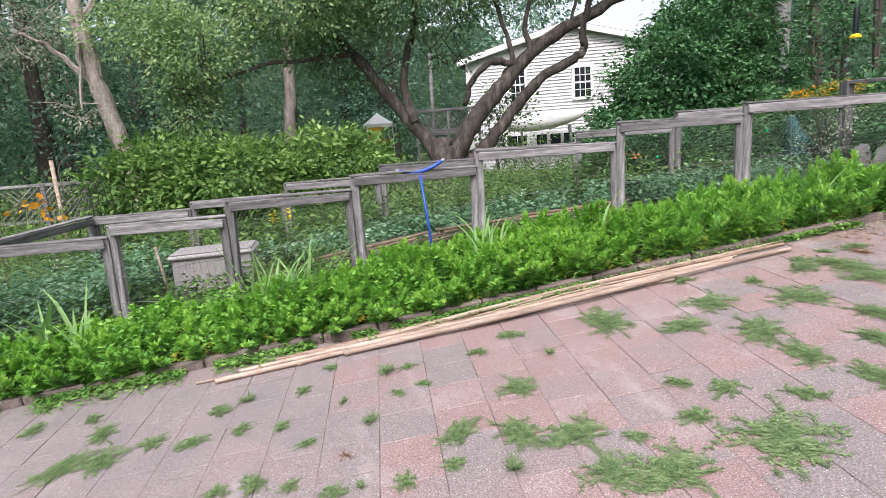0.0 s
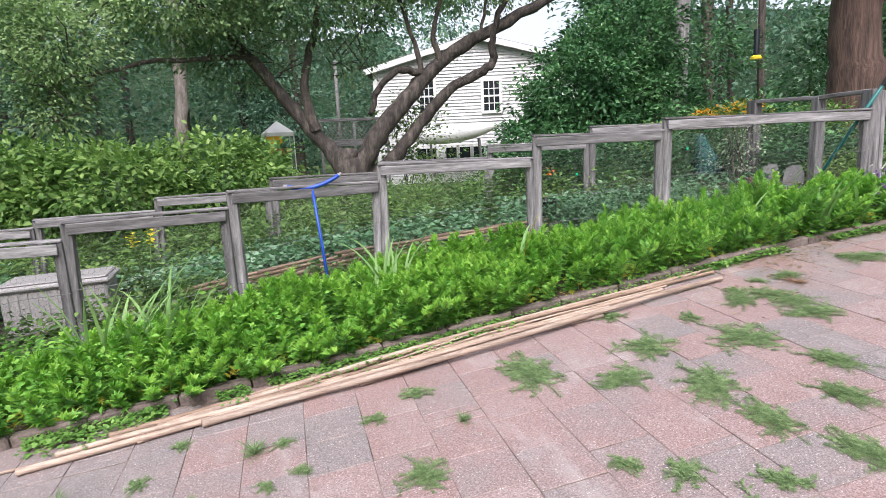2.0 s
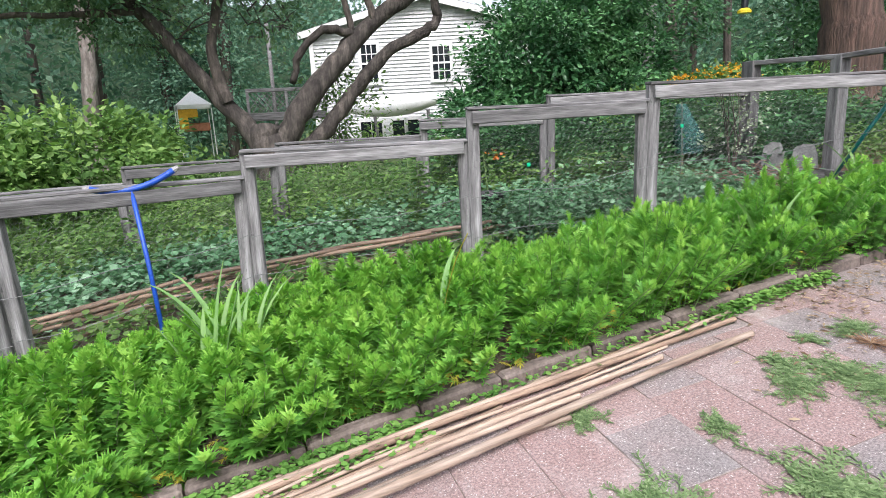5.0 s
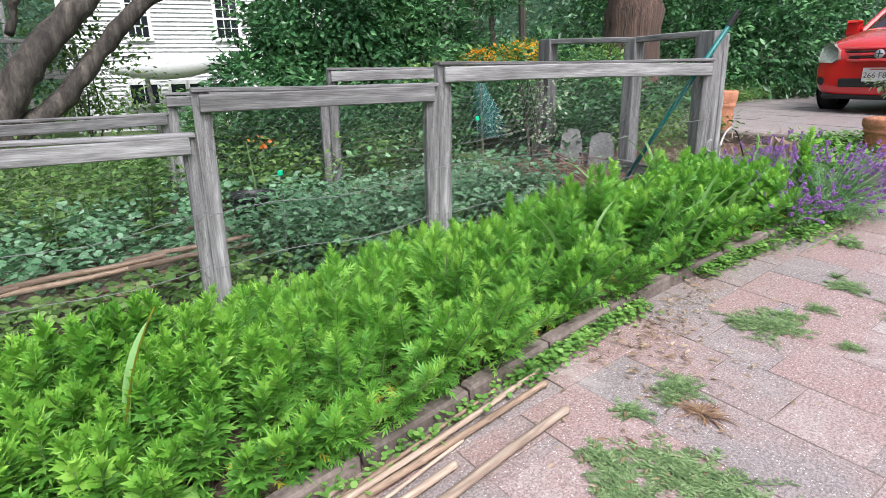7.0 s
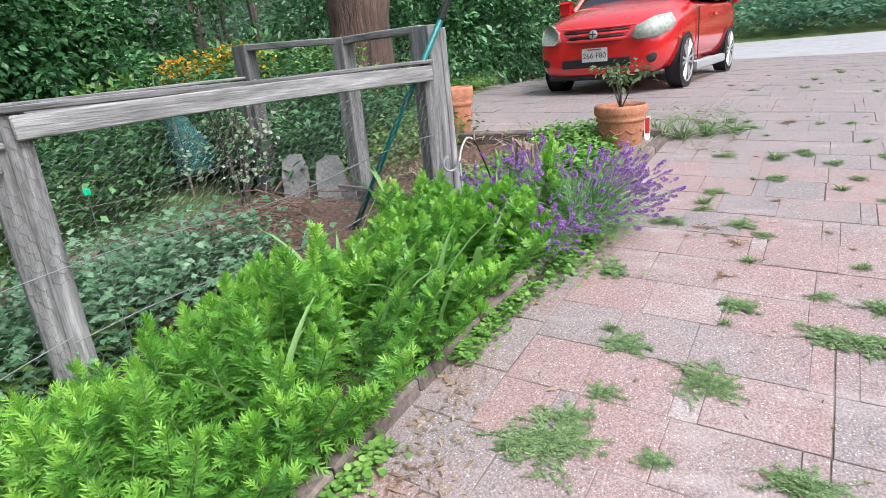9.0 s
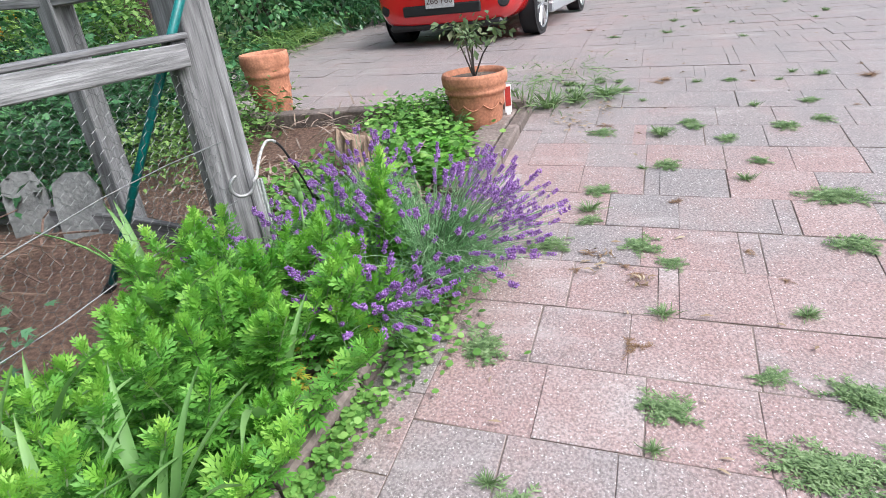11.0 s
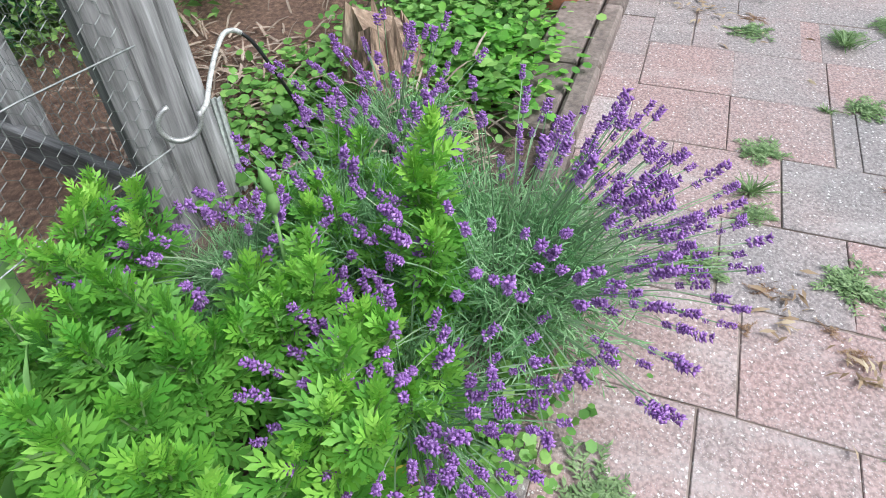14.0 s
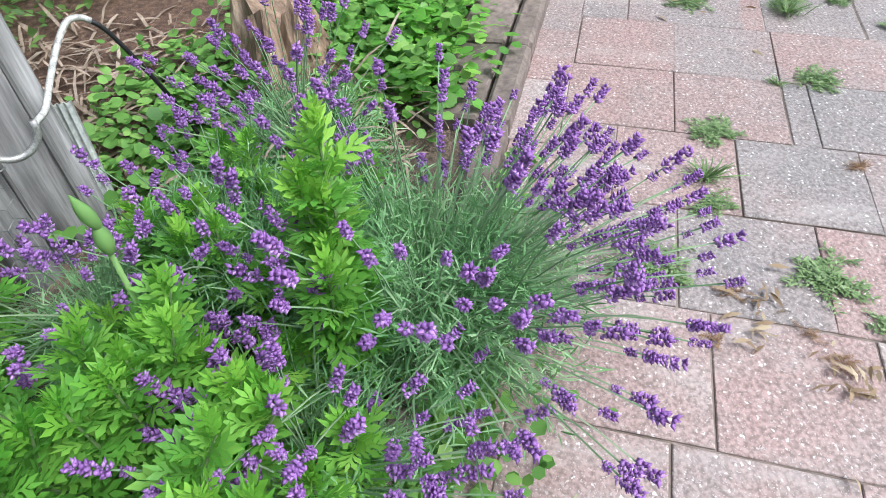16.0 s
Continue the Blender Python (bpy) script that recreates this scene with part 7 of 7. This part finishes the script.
def paver_material():
    m, nt, b = mat("paver", 0.52, 0, 0.5)
    geo = nt.nodes.new("ShaderNodeNewGeometry")
    n1 = node(nt, "ShaderNodeTexNoise", Scale=2.2, Detail=5.0, Roughness=0.65)
    n2 = node(nt, "ShaderNodeTexNoise", Scale=120.0, Detail=4.0)
    vo = node(nt, "ShaderNodeTexVoronoi", Scale=190.0)
    vb = node(nt, "ShaderNodeTexVoronoi", Scale=92.0)
    vo.inputs["Randomness"].default_value = 1.0
    for n in (n1, n2):
        nt.links.new(geo.outputs["Position"], n.inputs["Vector"])
    wob = node(nt, "ShaderNodeTexNoise", Scale=130.0, Detail=1.0)
    nt.links.new(geo.outputs["Position"], wob.inputs["Vector"])
    jit = nt.nodes.new("ShaderNodeVectorMath")
    jit.operation = "MULTIPLY_ADD"
    jit.inputs[1].default_value = (0.012, 0.012, 0.012)
    nt.links.new(wob.outputs["Color"], jit.inputs[0])
    nt.links.new(geo.outputs["Position"], jit.inputs[2])
    for n in (vo, vb):
        nt.links.new(jit.outputs[0], n.inputs["Vector"])
    oi = nt.nodes.new("ShaderNodeObjectInfo")
    add = nt.nodes.new("ShaderNodeMath")
    add.operation = "MULTIPLY_ADD"
    add.inputs[1].default_value = 0.5
    nt.links.new(oi.outputs["Random"], add.inputs[0])
    s = nt.nodes.new("ShaderNodeMath")
    s.operation = "MULTIPLY_ADD"
    s.inputs[1].default_value, s.inputs[2].default_value = 0.9, -0.2
    nt.links.new(n1.outputs[0], s.inputs[0])
    s2 = nt.nodes.new("ShaderNodeMath")
    s2.operation = "MULTIPLY_ADD"
    s2.inputs[1].default_value = 0.45
    nt.links.new(geo.outputs["Random Per Island"], s2.inputs[0])
    nt.links.new(s.outputs[0], s2.inputs[2])
    mx = nt.nodes.new("ShaderNodeMath")
    mx.operation = "MAXIMUM"
    nt.links.new(s.outputs[0], add.inputs[2])
    nt.links.new(add.outputs[0], mx.inputs[0])
    nt.links.new(s.outputs[0], mx.inputs[1])
    col = ramp(nt, mx.outputs[0], [(0.12, (0.2, 0.18, 0.175)), (0.34, (0.25, 0.208, 0.199)), (0.58, (0.29, 0.193, 0.178)), (0.72, (0.3, 0.215, 0.2)), (0.95, (0.36, 0.315, 0.3))])
    col = mixc(nt, 0.45, col, ramp(nt, n2.outputs[0], [(0.35, (0.08, 0.08, 0.08)), (0.65, (0.86, 0.86, 0.86))]), "OVERLAY")
    # dusty pale streaks
    du = node(nt, "ShaderNodeTexNoise", Scale=1.0, Detail=6.0, Roughness=0.7)
    mp = node(nt, "ShaderNodeMapping", Scale=(5.0, 1.3, 1.0))
    nt.links.new(geo.outputs["Position"], mp.inputs[0])
    nt.links.new(mp.outputs[0], du.inputs["Vector"])
    col = mixc(nt, ramp(nt, du.outputs[0], [(0.56, (0, 0, 0)), (0.72, (0.55, 0.55, 0.55))]), col, (0.43, 0.385, 0.365))
    # pale stone chips in the surface
    sp = ramp(nt, vo.outputs["Distance"], [(0.22, (1, 1, 1)), (0.3, (0, 0, 0))])
    pick = ramp(nt, vo.outputs["Color"], [(0.22, (0, 0, 0)), (0.45, (0.7, 0.7, 0.7))])
    fac = mixc(nt, 1.0, sp, pick, "MULTIPLY")
    col = mixc(nt, fac, col, (0.455, 0.412, 0.398))
    sp = ramp(nt, vb.outputs["Distance"], [(0.2, (1, 1, 1)), (0.32, (0, 0, 0))])
    pick = ramp(nt, vb.outputs["Color"], [(0.6, (0, 0, 0)), (0.7, (0.9, 0.9, 0.9))])
    col = mixc(nt, mixc(nt, 1.0, sp, pick, "MULTIPLY"), col, (0.6, 0.56, 0.54))
    nt.links.new(col, b.inputs["Base Color"])
    bump(nt, b, n2.outputs[0], 0.6, 0.003)
    return m


M["paver"] = paver_material()
# the slabs lie in straight courses, turned a little from the walls; joints read off across each course
COURSE, TURNED, BORDER = 0.2965, radians(-8.5), 4.6
JOINTS = {-4: (4.32, 4.02, 3.93, 3.57), -3: (4.32, 4.024, 3.64), -2: (4.255, 3.96, 3.66), -1: (4.317, 4.02, 3.65), 0: (4.24, 3.935, 3.865, 3.57), 1: (4.3, 4.0, 3.64, 3.565), 2: (4.45, 4.15, 3.855, 3.477), 3: (4.3, 4.006, 3.935, 3.64)}


def pavement():
    top = patch("pavement", M["joint"], (-9, 17.0, lambda x: -6.0, lambda x: along(EDGE, x) + 0.03 if x < 8.5 else 6.6), -0.0038, "paved patio and drive of pinkish concrete slabs with weeds in the joints", "pavement", 0.5, 0.001)
    meshes, joined = {}, []
    ct, sn = math.cos(TURNED), math.sin(TURNED)

    def lay(u0, u1, v0, v1):
        """One slab between courses u and joints v."""
        u, v = (u0 + u1) / 2, (v0 + v1) / 2
        x, y = u * ct - v * sn, u * sn + v * ct
        stop = along(EDGE, x) if x < 8.45 else 6.5
        if not (-9 < x < 16.9 and -6 < y < stop - 0.02):
            return
        w, l = round(u1 - u0, 3), round(v1 - v0, 3)
        if x < 8.45 and y + l / 2 > stop + 0.03:
            return lay(u0, u1, v0, v1 - 0.05) if l > 0.1 else None
        gap = 0.0019 if x < 2 else 0.0013 if x < 8 else 0.0008
        key = (w, l, gap)
        if key not in meshes:
            hw, hl, c1 = w / 2 - 0.0011, l / 2 - gap, 0.002
            quad = ((-1, -1), (1, -1), (1, 1), (-1, 1))
            bb = Build().add([(sx * hw, sy * hl, -0.03) for sx, sy in quad] + [(sx * hw, sy * hl, -c1) for sx, sy in quad] + [(sx * (hw - c1), sy * (hl - c1), 0) for sx, sy in quad],
                             [(k, (k + 1) % 4, 4 + (k + 1) % 4, 4 + k) for k in range(4)] + [(4 + k, 4 + (k + 1) % 4, 8 + (k + 1) % 4, 8 + k) for k in range(4)] + [(8, 9, 10, 11)])
            meshes[key] = bb.mesh("paver", M["paver"])
            # the cut sides are grimy with soil
            meshes[key].materials.append(M["joint"])
            for p in meshes[key].polygons:
                p.material_index = 0 if p.index > 3 else 1
        q = rw.uniform(-0.0025, 0.0025)
        m = Matrix.Translation((x - q * sn, y + q * ct, height(x, y) + rw.uniform(-0.002, 0.002))) @ tilt(x, y) @ pose(0, 0, 0, rw.uniform(-0.4, 0.4), rw.uniform(-0.4, 0.4), -8.5 + rw.uniform(-0.4, 0.4))
        if 0.3 < x < 8.2 and y > 1.75:
            part("paver", meshes[key], None, top, m=m)
        else:
            joined.append((meshes[key], m))

    for k in range(-52, 42):
        u0 = 5.885 + COURSE * k
        u1 = u0 + COURSE
        v = BORDER
        cuts = list(JOINTS.get(k, ())) or [BORDER - rw.choice((0.283, 0.36, 0.3, 0.15, 0.22))]
        for c in cuts:
            lay(u0, u1, c, v)
            v = c
        while v > -9:
            c = v - rw.choice((0.298, 0.298, 0.298, 0.37, 0.298, 0.07))
            lay(u0, u1, c, v)
            v = c
        if u1 > 8.0:
            v = BORDER
            while v < 9.2:
                c = v + rw.choice((0.298, 0.37, 0.298))
                lay(u0, u1, v, c)
                v = c
    # the border course along the edging
    u = -9.0
    while u < 7.9:
        L = rw.choice((0.3, 0.37, 0.3))
        x = (u + L / 2) * ct - BORDER * sn
        room = min(0.45, (along(EDGE, x) - ((u + L / 2) * sn + BORDER * ct)) / ct)
        if room > 0.05:
            lay(u, u + L, BORDER, BORDER + room)
        u += L
    jb = Build()
    for me, m in joined:
        jb.add([m @ v.co for v in me.vertices], [tuple(p.vertices) for p in me.polygons])
    me = jb.mesh("outer_pavers", M["paver"])
    me.materials.append(M["joint"])
    for p in me.polygons:
        p.material_index = 0 if p.index % 9 > 3 else 1
    tagged(part("outer_pavers", me, None, top), "pinkish concrete slabs of the outer paving", kind="stuff")


pavement()
# road beyond the drive
rb = Build()
rb.add([(15.6 + 0.06 * y, y, 1.1) for y in range(-120, 121, 20)] + [(16.7 + 0.06 * y, y, 1.175) for y in range(-120, 121, 20)] + [(26.0 + 0.06 * y, y, 1.2) for y in range(-120, 121, 20)], [(r0 + k, r0 + 13 + k, r0 + 14 + k, r0 + k + 1) for r0 in (0, 13) for k in range(12)])
tagged(part("road", rb, M["asphalt"]), "pale grey asphalt road beyond the drive", "road", kind="structure")
